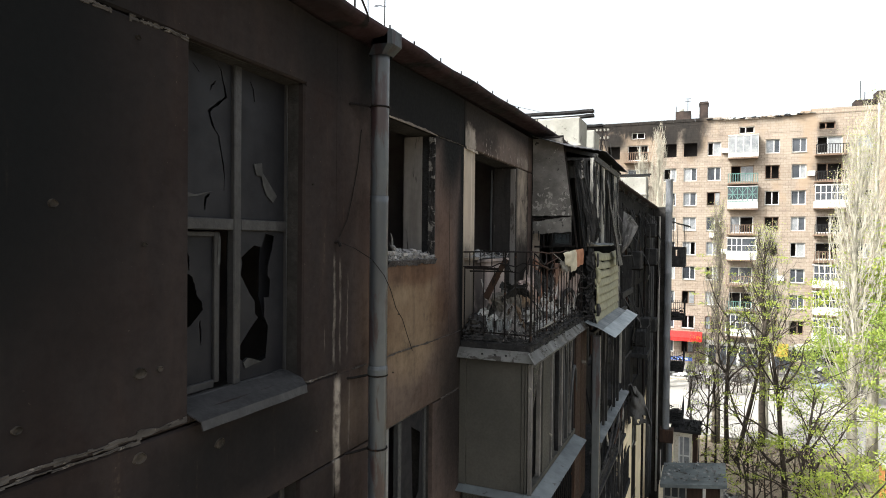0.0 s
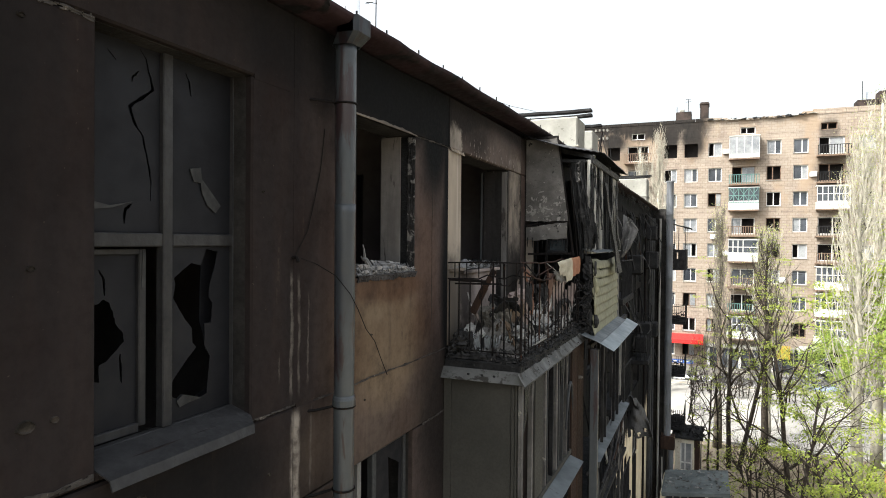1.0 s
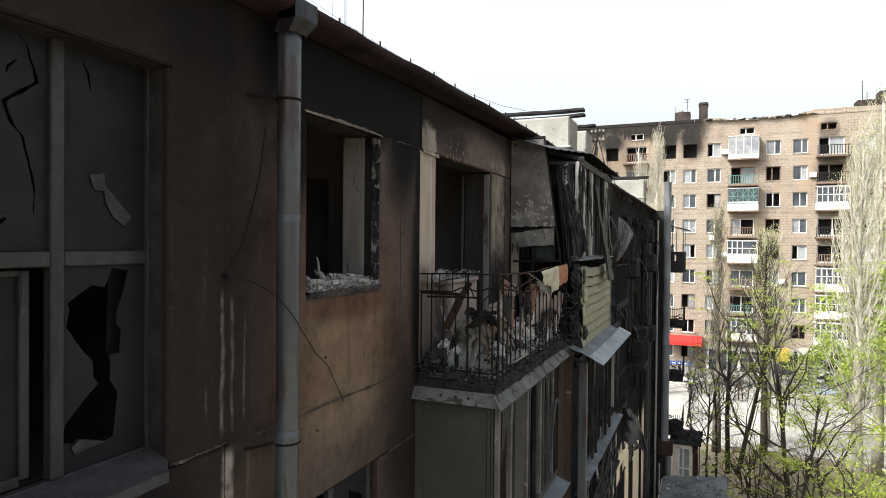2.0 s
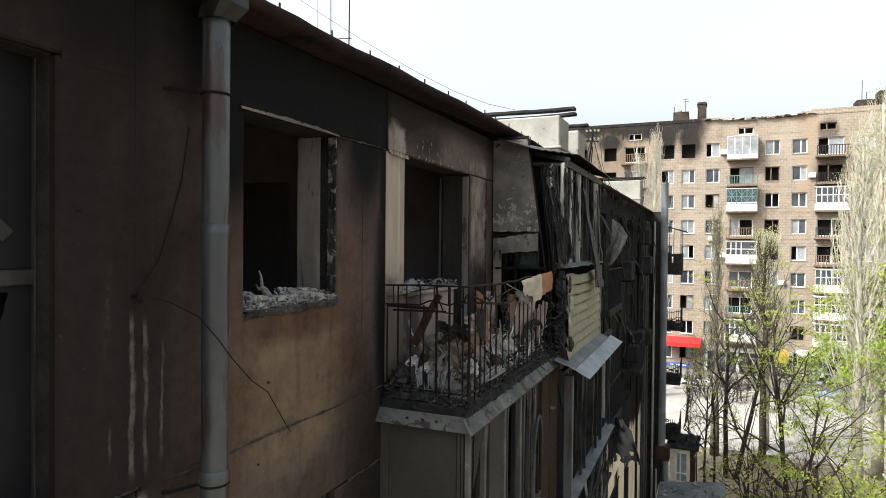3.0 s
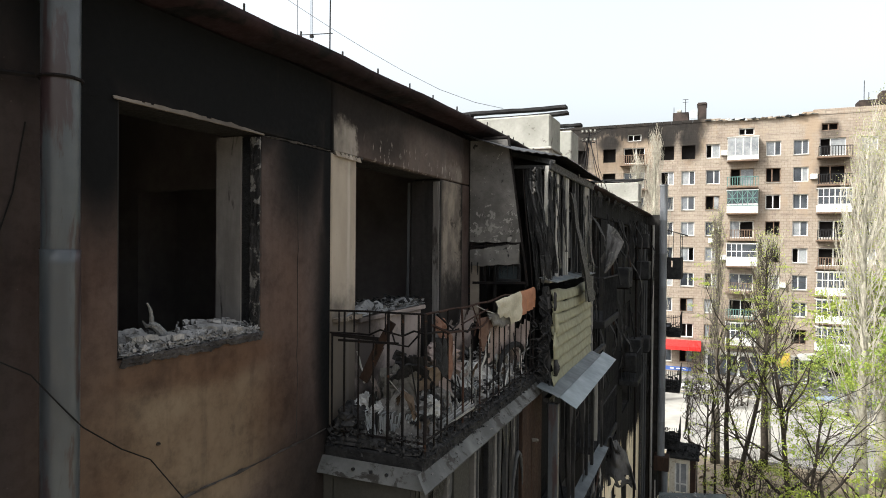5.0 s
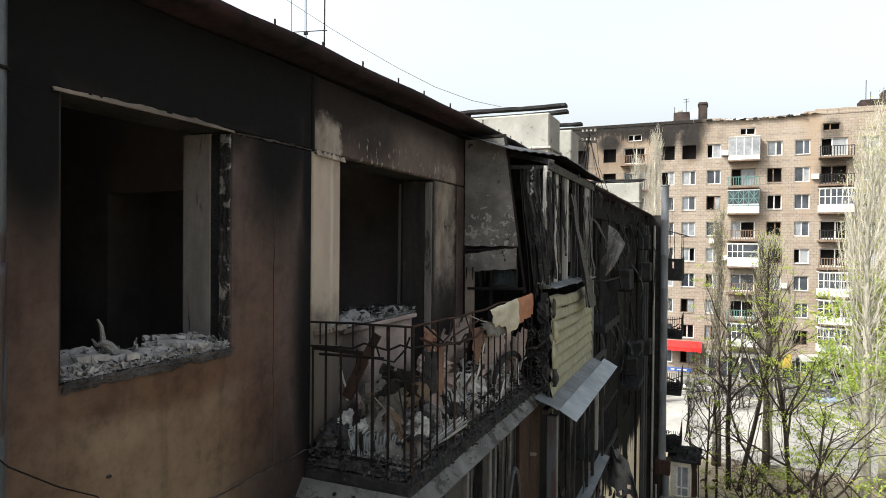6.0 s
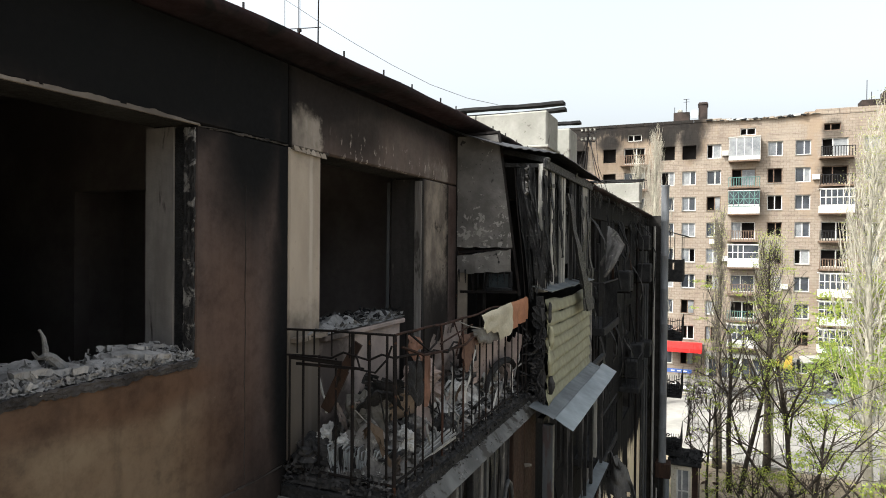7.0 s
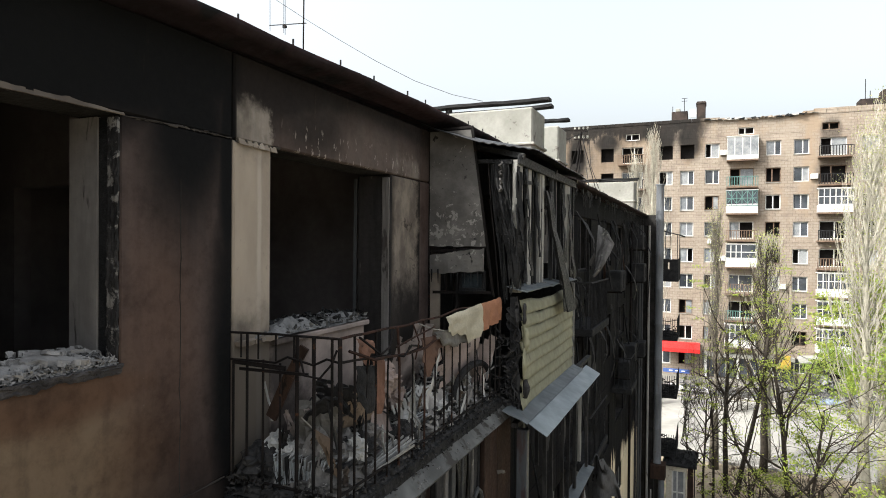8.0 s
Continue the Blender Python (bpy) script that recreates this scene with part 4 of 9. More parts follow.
for poly in ([(3.52, 13.80), (3.60, 13.815), (3.607, 13.75), (3.65, 13.71), (3.76, 13.60), (3.715, 13.555), (3.65, 13.60), (3.61, 13.67), (3.60, 13.725), (3.547, 13.73)],
             [(2.92, 13.578), (3.01, 13.562), (3.148, 13.59), (3.022, 13.552), (2.925, 13.541)],
             [(3.203, 13.338), (3.222, 13.304), (3.218, 13.144), (3.194, 13.139)],
             [(3.43, 12.49), (3.47, 12.515), (3.56, 12.487), (3.61, 12.468), (3.52, 12.462), (3.45, 12.45)]):
    bm = B()
    f = bm.faces.new([bm.verts.new((X1 + 0.006, y, z)) for y, z in poly])
    bm.normal_update()
    bmesh.ops.solidify(bm, geom=[f], thickness=0.004)
    part("glass_splinter", bm, SHARD, w1, "pale splinter of glass")
bm = B()


def sill_pt(u, v):
    x = -0.145 + v * 0.245
    y0, y1 = 2.818, 3.848 - max(0.0, x) * 0.85
    y = y0 + u * (y1 - y0)
    return (x, y, 12.362 - 0.075 * v - 0.04 * max(0.0, v - 0.94) / 0.06 + 0.004 * nz(y * 5, v))


sheet(bm, sill_pt, 20, 16, 0.008)
part("window_sill", bm, WIN_GREY, w1, "bent sheet-metal sill")
hole_r = [(0.52, 0.985), (0.8, 0.98), (0.72, 0.80), (0.60, 0.55), (0.95, 0.38), (0.75, 0.14), (0.36, 0.12), (0.05, 0.20), (0.42, 0.38), (0.18, 0.62), (0.06, 0.80), (0.45, 0.88)]
for k in (1, 2):
    dz = -STOREY * k
    w = thing("window_%d" % (k + 10), (-0.15, 3.3, 12.41 + dz), "dark smoke-stained window with broken panes", "window", kind="structure")
    framed(w, X1, 2.815, 3.85, 12.33 + dz, 14.40 + dz, 3.35, 13.39 + dz, 0.045, WIN_FRAME)
    part("pane", hole_pane(X1, 3.384, 3.805, 13.42 + dz, 14.355 + dz, [[(u, v) for u, v in hole_r]]), DUST_GLASS, w)
    part("window_sill", one_box(-0.1, 0.1, 2.80, 3.84, 12.29 + dz, 12.31 + dz), WIN_FRAME, w)

# lower window under the ochre panel: white frames, half empty
for k in (1, 2):
    dz = -STOREY * k
    w = thing("window_%d" % (k + 20), (-0.15, 5.6, 13.1 + dz), "grey-framed window with a pale casement in a scorched wall", "window", kind="structure")
    framed(w, -0.10, 5.06, 6.11, 13.10 + dz, 14.40 + dz, 5.5, 0, 0.05, POST_GREY)
    part("casement", one_box(-0.16, -0.11, 5.28, 5.34, 13.15 + dz, 14.35 + dz), WHITE_FRAME, w)
    part("pane", hole_pane(-0.10, 5.534, 6.06, 13.15 + dz, 14.35 + dz, [[(0.5, 0.9), (0.9, 0.8), (0.85, 0.3), (0.6, 0.2)]]), DUST_GLASS, w)
    part("window_sill", one_box(-0.07, 0.06, 5.02, 6.15, 13.06 + dz, 13.08 + dz), ZINC, w)
bm = B()


def lintel_pt(u, v):
    y = 5.02 + u * 1.1
    h = 0.012 + 0.016 * math.sin(u * math.pi) + 0.008 * nz(y * 9, 2)
    return (0.003 + 0.012 * v * (1 + 0.5 * nz(y * 12, 4)), y, 14.392 - 0.002 + h * (1 - v) * (1 + 0.25 * nz(y * 25, 7)))


sheet(bm, lintel_pt, 60, 3, 0.006, lambda u, v: v < 0.4 and nz(u * 22, 3) > 0.25)
part("lintel_edge", bm, BARE_PIER, wall_house, "chipped pale edge of the lintel")

bm = B()
sheet(bm, lambda u, v: (0.004 + 0.014 * v * (1 + 0.5 * nz(u * 12, 4)), 6.955 + u * 0.37, 14.372 + 0.036 * (1 - v) * (1 + 0.4 * nz(u * 14, 7)) - 0.012 * u), 40, 3, 0.007, lambda u, v: nz(u * 13, v * 2, 6) > 0.30)
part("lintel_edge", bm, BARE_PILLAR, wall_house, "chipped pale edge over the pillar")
bm = B()
tube(bm, [(0.0012, 6.5 + 0.012 * nz(k * 0.7, 3) + 0.004 * nz(k * 2.9), 12.30 + k * 0.075) for k in range(25)], [0.0022 + 0.0012 * abs(nz(k * 1.3, 8)) for k in range(25)], 5)
part("hairline_crack", bm, JOINT, wall_house, "dark hairline crack down the panel")

# ---- simple frames in the far burnt windows ----
for i, (y0, y1, s) in enumerate(OPENINGS[5:]):
    for k in range(5):
        dz = -STOREY * k
        if (i * 5 + k) % 7 == 3:
            continue
        w = thing("window_%d" % (100 + i * 5 + k), (-0.15, (y0 + y1) / 2, s + dz), "burnt window with charred frame remains", "window", kind="structure")
        mat = CHAR_GREY if k < 2 else WHITE_FRAME
        framed(w, -0.14, y0, y1, s + dz, 14.40 + dz, (y0 + y1) / 2 if (i + k) % 2 else 0, 0, 0.05, mat)
        if k > 1:
            part("pane", one_box(-0.145, -0.14, y0 + 0.05, y1 - 0.05, s + dz + 0.05, 14.35 + dz), DUST_GLASS, w)

# ---- burnt balcony of the top storey ----


def slab_balcony(name, label, y0, y1, zt, depth, mat=CHAR):
    b = thing(name, (depth / 2, (y0 + y1) / 2, zt - 0.16), label, "balcony")
    bm = B()
    box(bm, 0.003, depth, y0, y1, zt - 0.16, zt, bevel=0.012)
    part("slab", bm, mat, b)
    return b


b1 = slab_balcony("balcony", "burnt balcony with bent rusty railing full of ash and junk", 6.84, 9.93, 12.16, 0.84)
bm = B()
box(bm, 0.003, 0.80, 6.87, 6.93, 12.161, 12.205, bevel=0.01)
box(bm, 0.74, 0.80, 6.931, 9.9, 12.161, 12.20, bevel=0.01)
part("kerb", bm, CHAR, b1, "charred kerb")


ORANGE_RUST = worn("fresh_orange_rust", (0.044, 0.0235, 0.0180), (0.019, 0.0130, 0.0115), 0.85, big=6, fine=45, bump=0.6, stain=(0.012, 0.0095, 0.009), stain_at=0.56)


def rail_line(y, z0, amp):
    dip = 0.05 * math.exp(-((y - 7.85) / 0.55) ** 2) * (1.7 if z0 < 13.1 else 0.5)
    return (0.815 + amp * 0.05 * nz(y * 1.3, z0), y, z0 + amp * (0.022 * nz(y * 2.1, 4) - dip - 0.02 * max(0.0, y - 8.2)))


for z, r, kink in ((13.185, 0.0085, 0.0), (13.045, 0.0078, 0.03)):
    part("rail", one_tube([(0.01, 6.9, z - 0.012 - kink), (0.25, 6.9, z - 0.005 - kink), (0.36, 6.895, z - kink * 1.2), (0.46, 6.885, z + kink * 0.3), (0.64, 6.895, z - kink * 0.9), (0.73, 6.90, z + kink * 0.5),
                           (0.82, 6.9, z)], r, 6), RUST, b1)
    part("rail", one_tube([rail_line(6.9 + 0.15 * i, z, 1.0 if i else 0.0) for i in range(21)], r, 6), RUST if z < 13.1 else ORANGE_RUST, b1)
part("flat_strip", one_bar((0.04, 6.885, 12.995), (0.45, 6.88, 12.985), 0.012, 0.028), RUST, b1, "charred flat strip along the railing")
part("flat_strip", one_bar((0.10, 6.878, 12.955), (0.62, 6.87, 12.965), 0.010, 0.018), RUST, b1, "charred flat strip along the railing")
part("rail", one_tube([(0.815, 6.9, 12.26), (0.815, 9.9, 12.25)], 0.010, 6), RUST, b1)
part("rail", one_tube([(0.02, 6.9, 12.26), (0.815, 6.9, 12.25)], 0.010, 6), RUST, b1)
for i, (x, r, top) in enumerate(((0.14, 0.0085, 13.18), (0.265, 0.0075, 13.02), (0.394, 0.0075, 13.01), (0.519, 0.0115, 13.18), (0.641, 0.0105, 13.175), (0.767, 0.0085, 13.18), (0.03, 0.008, 13.0))):
    b = 0.014 * nz(i, 2)
    part("bar", one_tube([(x, 6.9, 12.18), (x + b, 6.9 + 0.012 * nz(i, 5), 12.55), (x + b * 0.4, 6.9, 12.85), (x + 0.022 * nz(i, 8), 6.9, top)], r, 6), RUST, b1)
for i, (y, r, tall) in enumerate(((7.075, 0.0085, 1), (7.21, 0.0075, 0), (7.33, 0.008, 1), (7.49, 0.007, 0), (7.66, 0.010, 1), (7.87, 0.007, 0), (8.075, 0.0085, 1), (8.27, 0.007, 0), (8.45, 0.0085, 1), (8.62, 0.007, 0), (8.79, 0.0085, 1),
                                  (8.97, 0.0065, 0), (9.165, 0.0085, 1), (9.38, 0.0065, 0), (9.59, 0.0085, 1), (9.76, 0.007, 1))):
    t = rail_line(y, 13.185 if tall else 13.045, 1.0)
    part("bar", one_tube([(0.815, y, 12.18), (0.815 + 0.03 * nz(i, 8), y + 0.03 * nz(i, 3), 12.6), (0.815 + 0.02 * nz(i, 5), y + 0.02 * nz(i, 9), 12.9), (t[0], t[1] + 0.02 * nz(i, 6), t[2])], r, 6),
         ORANGE_RUST if i in (4, 6) else RUST, b1)
for x, y, r in ((0.82, 6.9, 0.0135), (0.815, 9.88, 0.013)):
    part("post", one_tube([(x, y, 12.12), (x + 0.006, y, 12.7), (x, y, 13.19)], r, 8), RUST, b1)
# twisted strands where the railing was torn
for i, (pts, r, m) in enumerate((([(0.82, 7.0, 13.10), (0.88, 7.2, 13.02), (0.86, 7.42, 13.0), (0.83, 7.7, 12.965), (0.86, 8.0, 12.97), (0.84, 8.22, 13.0)], 0.010, ORANGE_RUST),
                                 ([(0.80, 7.15, 13.16), (0.86, 7.32, 13.03), (0.85, 7.46, 13.06), (0.83, 7.55, 13.16)], 0.008, RUST),
                                 ([(0.82, 7.6, 13.03), (0.85, 7.9, 13.08), (0.84, 8.2, 13.10)], 0.007, ORANGE_RUST), ([(0.82, 7.86, 13.16), (0.85, 7.90, 13.03), (0.83, 7.88, 12.9)], 0.006, ORANGE_RUST),
                                 ([(0.82, 7.96, 13.15), (0.845, 8.15, 13.09), (0.83, 8.4, 13.045)], 0.005, POST_PALE), ([(0.81, 7.5, 13.0), (0.87, 7.62, 12.97), (0.85, 7.78, 13.02), (0.83, 7.95, 12.99)], 0.008, RUST),
                                 ([(0.55, 6.89, 13.05), (0.60, 6.86, 12.96), (0.70, 6.87, 12.95), (0.78, 6.88, 13.04), (0.80, 6.9, 13.12)], 0.007, RUST))):
    part("bent_strip", one_tube(pts, r, 5), m, b1, "bent rusty strand")
for i in range(5):
    x = 0.09 + i * 0.135 + 0.02 * nz(i, 3)
    part("bar", one_tube([(x, 6.9, 13.02), (x + 0.02 * nz(i, 6), 6.9, 13.18)], 0.0065, 5), RUST, b1)
# sheet-metal apron under the slab
APRON = worn("scorched_zinc", (0.112, 0.115, 0.114), (0.054, 0.055, 0.055), 0.7, 0.0, big=2.4, fine=7, bump=0.3, stain=(0.028, 0.026, 0.024), stain_at=0.535, gloss=0.15)
bm = B()


def apron_front(u, v):
    y = 6.76 + u * 3.2
    return (0.83 + v * 0.09, y + (0.0 if u > 0.001 else 0.0) - (0.06 * v if u < 0.001 else 0), 12.075 - v * 0.105 + 0.006 * nz(y * 4, v))


sheet(bm, apron_front, 40, 2, 0.006)
part("apron", bm, APRON, b1, "dented zinc apron with burnt rubble")
bm = B()


def apron_side(u, v):
    x = 0.0 + u * (0.83 + 0.09 * v)
    return (x, 6.83 - v * 0.08, 12.08 - v * 0.11 + 0.003 * nz(x * 8, v))


sheet(bm, apron_side, 14, 2, 0.006)
part("apron", bm, APRON, b1, "zinc apron")
for x in (0.3, 0.45, 0.58):
    part("screw", one_tube([(x, 6.785, 12.03), (x, 6.765, 12.035)], 0.012, 6), CHAR, b1)

# ---- partition sheet beside the balcony ----


def flaked_mat():
    """Smoked sheet whose paint has blistered and flaked off in small pale scabs."""
    n = N("flaked_partition_sheet")
    x, y, z = n.axes()
    a, f = n.noise(2.4, 5, 0.6), n.noise(24, 4, 0.6)
    col = n.mix(n.band(a, 0.35, 0.65), (0.13, 0.125, 0.12), (0.07, 0.067, 0.065))
    patch = n.math("ADD", n.noise(13.0, 5, 0.65, None, 0.6), n.band(n.math("ABSOLUTE", n.math("SUBTRACT", z, 13.85)), 0.0, 0.6, 0.07, -0.05))
    col = n.mix(n.band(patch, 0.60, 0.64), col, (0.20, 0.195, 0.186))
    col = n.mix(n.band(n.noise(11.0, 5, 0.65, None, 0.4), 0.62, 0.66), col, (0.02, 0.02, 0.021))
    n.bump(n.math("ADD", patch, n.math("MULTIPLY", f, 0.3)), 0.7, 0.012)
    return n.done(col, 0.85, 0.0, 0.1)


FLAKED = flaked_mat()
HATCH = worn("smoked_blue_glass", (0.03, 0.042, 0.05), (0.012, 0.017, 0.021), 0.35, big=5, fine=20, bump=0.1, gloss=0.4)
ps = thing("partition_screen", (0.3, 9.9, 12.16), "smoked flaking sheet on a bent metal frame, lower part burnt away", "screen")
rng = random.Random(4)
bm = B()


def screen_pt(u, v):
    z = 13.72 + v * 1.22
    right = 0.48 + (1 - v) * 0.18
    return (0.015 + u * (right - 0.015), 9.88 + 0.012 * nz(u * 3, v * 4) + 0.02 * (1 - v) * u, z - (0.03 * abs(nz(u * 9, 2)) if v < 0.01 else 0))


sheet(bm, screen_pt, 12, 20, 0.012)
part("screen_sheet", bm, FLAKED, ps)
bm = B()


def screen_low(u, v):
    return (0.03 + u * 0.62, 9.86 + 0.02 * nz(u * 4, v) - 0.02 * u, 13.42 + v * 0.2 + 0.08 * u * (1 if v > 0.5 else 0.5) + 0.02 * nz(u * 6, v * 3))


sheet(bm, screen_low, 14, 5, 0.012)
part("screen_sheet", bm, FLAKED, ps, "torn lower strip of the sheet")
for a, b, w in (((0.0, 9.9, 12.16), (0.0, 9.9, 15.0), 0.035), ((0.49, 9.9, 14.97), (0.74, 9.9, 13.2), 0.022), ((0.0, 9.9, 14.96), (0.5, 9.9, 14.97), 0.025),
                ((0.03, 9.91, 13.66), (0.66, 9.91, 13.70), 0.025), ((0.05, 9.91, 13.22), (0.72, 9.9, 13.24), 0.03), ((0.33, 9.92, 12.2), (0.33, 9.92, 13.7), 0.03),
                ((0.2, 9.92, 13.2), (0.2, 9.92, 13.7), 0.02)):
    part("screen_frame", one_bar(a, b, w), RUST, ps)
for a in ((0.34, 0.64, 13.43, 13.46), (0.34, 0.64, 13.24, 13.28), (0.34, 0.375, 13.28, 13.43), (0.60, 0.64, 13.28, 13.43)):
    part("hatch_frame", one_box(a[0], a[1], 9.925, 9.965, a[2], a[3], bevel=0.006), CHAR, ps, "melted black hatch frame")
part("hatch_glass", one_box(0.375, 0.60, 9.945, 9.952, 13.28, 13.43), HATCH, ps, "smoked blue-grey hatch glass")
for i in range(9):
    x = 0.05 + 0.075 * i
    part("melted_drip", one_tube([(x, 9.86 + 0.02 * nz(i, 2), 13.47), (x + 0.02 * nz(i, 4), 9.865, 13.40), (x + 0.03 * nz(i, 6), 9.87, 13.33 - 0.10 * abs(nz(i * 1.9, 3)))], [0.010, 0.007, 0.003], 5), CHAR, ps)
part("side_board", one_box(0.02, 0.13, 9.90, 9.925, 12.75, 13.44), BARE_PIER, ps, "pale smoked board")

# ---- glazed balcony one storey down ----


def glazed(name, label, y0, y1, zt, zb, depth, seed):
    rng = random.Random(seed)
    g = thing(name, (depth / 2, (y0 + y1) / 2, zb - 1.25), label, "glazed balcony")
    bm = B()
    box(bm, 0.003, depth, y0, y1, zb - 1.3, zb - 1.15, bevel=0.01)
    part("slab", bm, CHAR, g)
    part("side_panel", one_box(0.09, depth - 0.12, y0, y0 + 0.03, zb, zt), SIDE_PANEL, g, "flat dusty green-grey side panel")
    part("trim", one_box(0.004, 0.085, y0 - 0.012, y0 + 0.03, zb, zt, bevel=0.004), SIDE_PANEL, g)
    for xx, w, m in ((depth - 0.115, 0.035, SIDE_PANEL), (depth - 0.075, 0.022, SIDE_PANEL), (depth - 0.04, 0.045, SHEET_MAT if zt > 11 else SIDE_PANEL)):
        part("post", one_box(xx, xx + w, y0 - 0.012, y0 + 0.04, zb, zt, bevel=0.005), m, g)
    # flat black backing paints the unlit interior behind the stiles
    part("inner_lining", one_box(0.012, 0.03, y0 + 0.06, y1, zb - 1.14, zt, bevel=0.004), SOOT_BLACK, g, "black backing standing in for the unlit balcony interior")
    # thin pale casement stiles with dark voids between them
    for i, (y, w, m) in enumerate(((0.42, 0.05, SHEET_MAT), (0.56, 0.34, SIDE_PANEL), (1.02, 0.05, SHEET_MAT), (1.12, 0.02, POST_GREY), (1.38, 0.03, CHAR), (1.58, 0.06, SHEET_MAT), (1.72, 0.03, POST_GREY), (1.95, 0.03, POST_GREY),
                                   (2.20, 0.03, SHEET_MAT), (2.36, 0.02, CHAR))):
        y += y0
        post = part("post", one_box(depth - 0.06, depth - 0.01, y, y + w, zb, zt, bevel=0.004), m, g)
        if w < 0.1:
            bm = B()
            s = rng.uniform(0.3, 1.3)
            wd = rng.uniform(0.04, 0.16)
            yy = y + w

            def frag(u, v, yy=yy, wd=wd, s=s, q=i):
                k = 1 - v * 0.7
                return (depth - 0.035 + 0.01 * nz(v * 3, q), yy + u * wd * k * (1 + 0.12 * nz(v * 3, q)), zb + (zt - zb) - v * s)
            sheet(bm, frag, 2, 12, 0.006)
            part("glass_remnant", bm, rng.choice((DUST_GLASS, POST_GREY, CHAR_GREY)), post, "smoked shard left in the frame")
    for q in range(5):
        yy, ln, wd = rng.uniform(y0 + 0.3, y1 - 0.2), rng.uniform(0.4, 1.2), rng.uniform(0.10, 0.28)
        bm = B()

        def curl(u, v, yy=yy, ln=ln, wd=wd, q=q):
            return (depth - 0.03 - 0.12 * v * v * (q % 2) + 0.012 * nz(v * 2, q), yy + (u - 0.5) * wd * (1.1 - v) + 0.16 * v * math.sin(q * 2.3) + 0.008 * nz(v * 3, q), zt - 0.05 - v * ln)
        sheet(bm, curl, 3, 16, 0.008)
        part("hanging_strip", bm, rng.choice((CHAR, SOOT_BLACK, CHAR_GREY)), g, "curled charred strip")
    part("frame_rail", one_box(depth - 0.07, depth, y0 + 0.05, y1, zt - 0.05, zt - 0.002), POST_GREY, g)
    part("frame_rail", one_box(depth - 0.07, depth, y0 + 0.05, y1, zb, zb + 0.06), SIDE_PANEL, g)
    bm = B()

    def sill_front(u, v):
        yy = y0 - 0.1 + u * (y1 - y0 + 0.1)
        return (depth - 0.07 + v * 0.24, yy, zb - 0.005 - v * 0.09 + 0.012 * nz(yy * 3, v))
    sheet(bm, sill_front, 30, 4, 0.006)
    part("sill_flashing", bm, ZINC, g, "wide zinc flashing")
    bm = B()

    def sill_side(u, v):
        return (0.004 + u * (depth + 0.1), y0 + 0.02 - v * 0.13, zb - 0.006 - v * 0.05)
    sheet(bm, sill_side, 10, 2, 0.006)
    part("sill_flashing", bm, ZINC, g)
    for i in range(int((y1 - y0) / 0.13)):
        yy = y0 + 0.06 + i * 0.13
        part("bar", one_tube([(depth - 0.01, yy, zb - 1.14), (depth - 0.01 + 0.02 * nz(i, seed), yy, zb - 0.05)], 0.011, 5), RUST, g)
    part("rail", one_tube([(depth - 0.01, y0, zb - 0.06), (depth - 0.01, y1, zb - 0.06)], 0.016, 6), RUST, g)
    return g


g1 = glazed("glazed_balcony", "smoked glazed balcony with a green-grey side panel and zinc flashing", 6.84, 9.3, 11.95, 10.50, 0.86, 11)
for a, b in ((9.36, 9.74), (9.755, 10.2)):
    part("rust_panel", one_box(0.80, 0.85, a, b, 9.3, 11.93, bevel=0.008), RUST_BROWN, g1, "rust-brown board")
bm = B()
sheet(bm, lambda u, v: (0.872 + 0.05 * math.sin(u * 3), 9.66 + 0.16 * u + 0.03 * v, 11.50 - 0.05 * v * (1 - u * 0.7) - 0.09 * u * u), 8, 5, 0.005)
part("scrap", bm, SHEET_MAT, g1, "curled pale scrap stuck to the board")
bm = B()
tube(bm, [(0.875, 8.86, 10.95), (0.875, 8.95, 11.3), (0.878, 9.03, 11.48), (0.88, 9.10, 11.52), (0.878, 9.18, 11.46), (0.875, 9.26, 11.30), (0.872, 9.30, 11.1)], [0.014, 0.02, 0.022, 0.02, 0.022, 0.016, 0.006], 6)
part("hanging_strip", bm, POST_GREY, g1, "arched strip sprung out of the frame")
glazed("glazed_balcony", "smoked glazed balcony with zinc flashing on a lower storey", 6.84, 9.9, 9.15, 7.70, 0.86, 12)

# ---- enclosed loggia with yellow siding, top storey ----
lg = thing("enclosed_loggia", (0.5, 11.4, 11.95), "burnt loggia with warped yellow siding and charred window frames", "loggia")
bm = B()
box(bm, 0.003, 0.96, 9.98, 13.0, 11.98, 12.12, bevel=0.01)
part("slab", bm, CHAR, lg)
NS = 8
for i in range(NS):
    z0 = 12.02 + i * 1.13 / NS
    z1 = z0 + 1.13 / NS + 0.02
    bm = B()

    def board(u, v, z0=z0, z1=z1, i=i):
        h = z0 + v * (z1 - z0)
        left = 10.05 + 0.14 * nz(h * 2.2, 8) + 0.09 * nz(h * 6.5, 3) + 0.03 * nz(h * 19, 5)
        y = left + u * (12.62 - left + 0.03 * nz(i * 2.2))
        sag = -0.055 * math.sin(math.pi * u) * (0.5 + 0.08 * i) + 0.028 * nz(y * 1.9, i * 0.35) + 0.006 * nz(y * 5, i * 0.8)
        return (1.0 + 0.020 * (1 - v) + 0.018 * nz(y * 1.3, i * 0.5, 2) * (0.4 + v) - 0.014 * v * v + 0.5 * max(0, 0.14 - u) * nz(h * 3.1, 4), y,
                z0 + v * (z1 - z0) + sag * (0.3 + 0.7 * v))
    sheet(bm, board, 40, 4, 0.004)
    part("siding_board", bm, SIDING, lg, smooth=True)
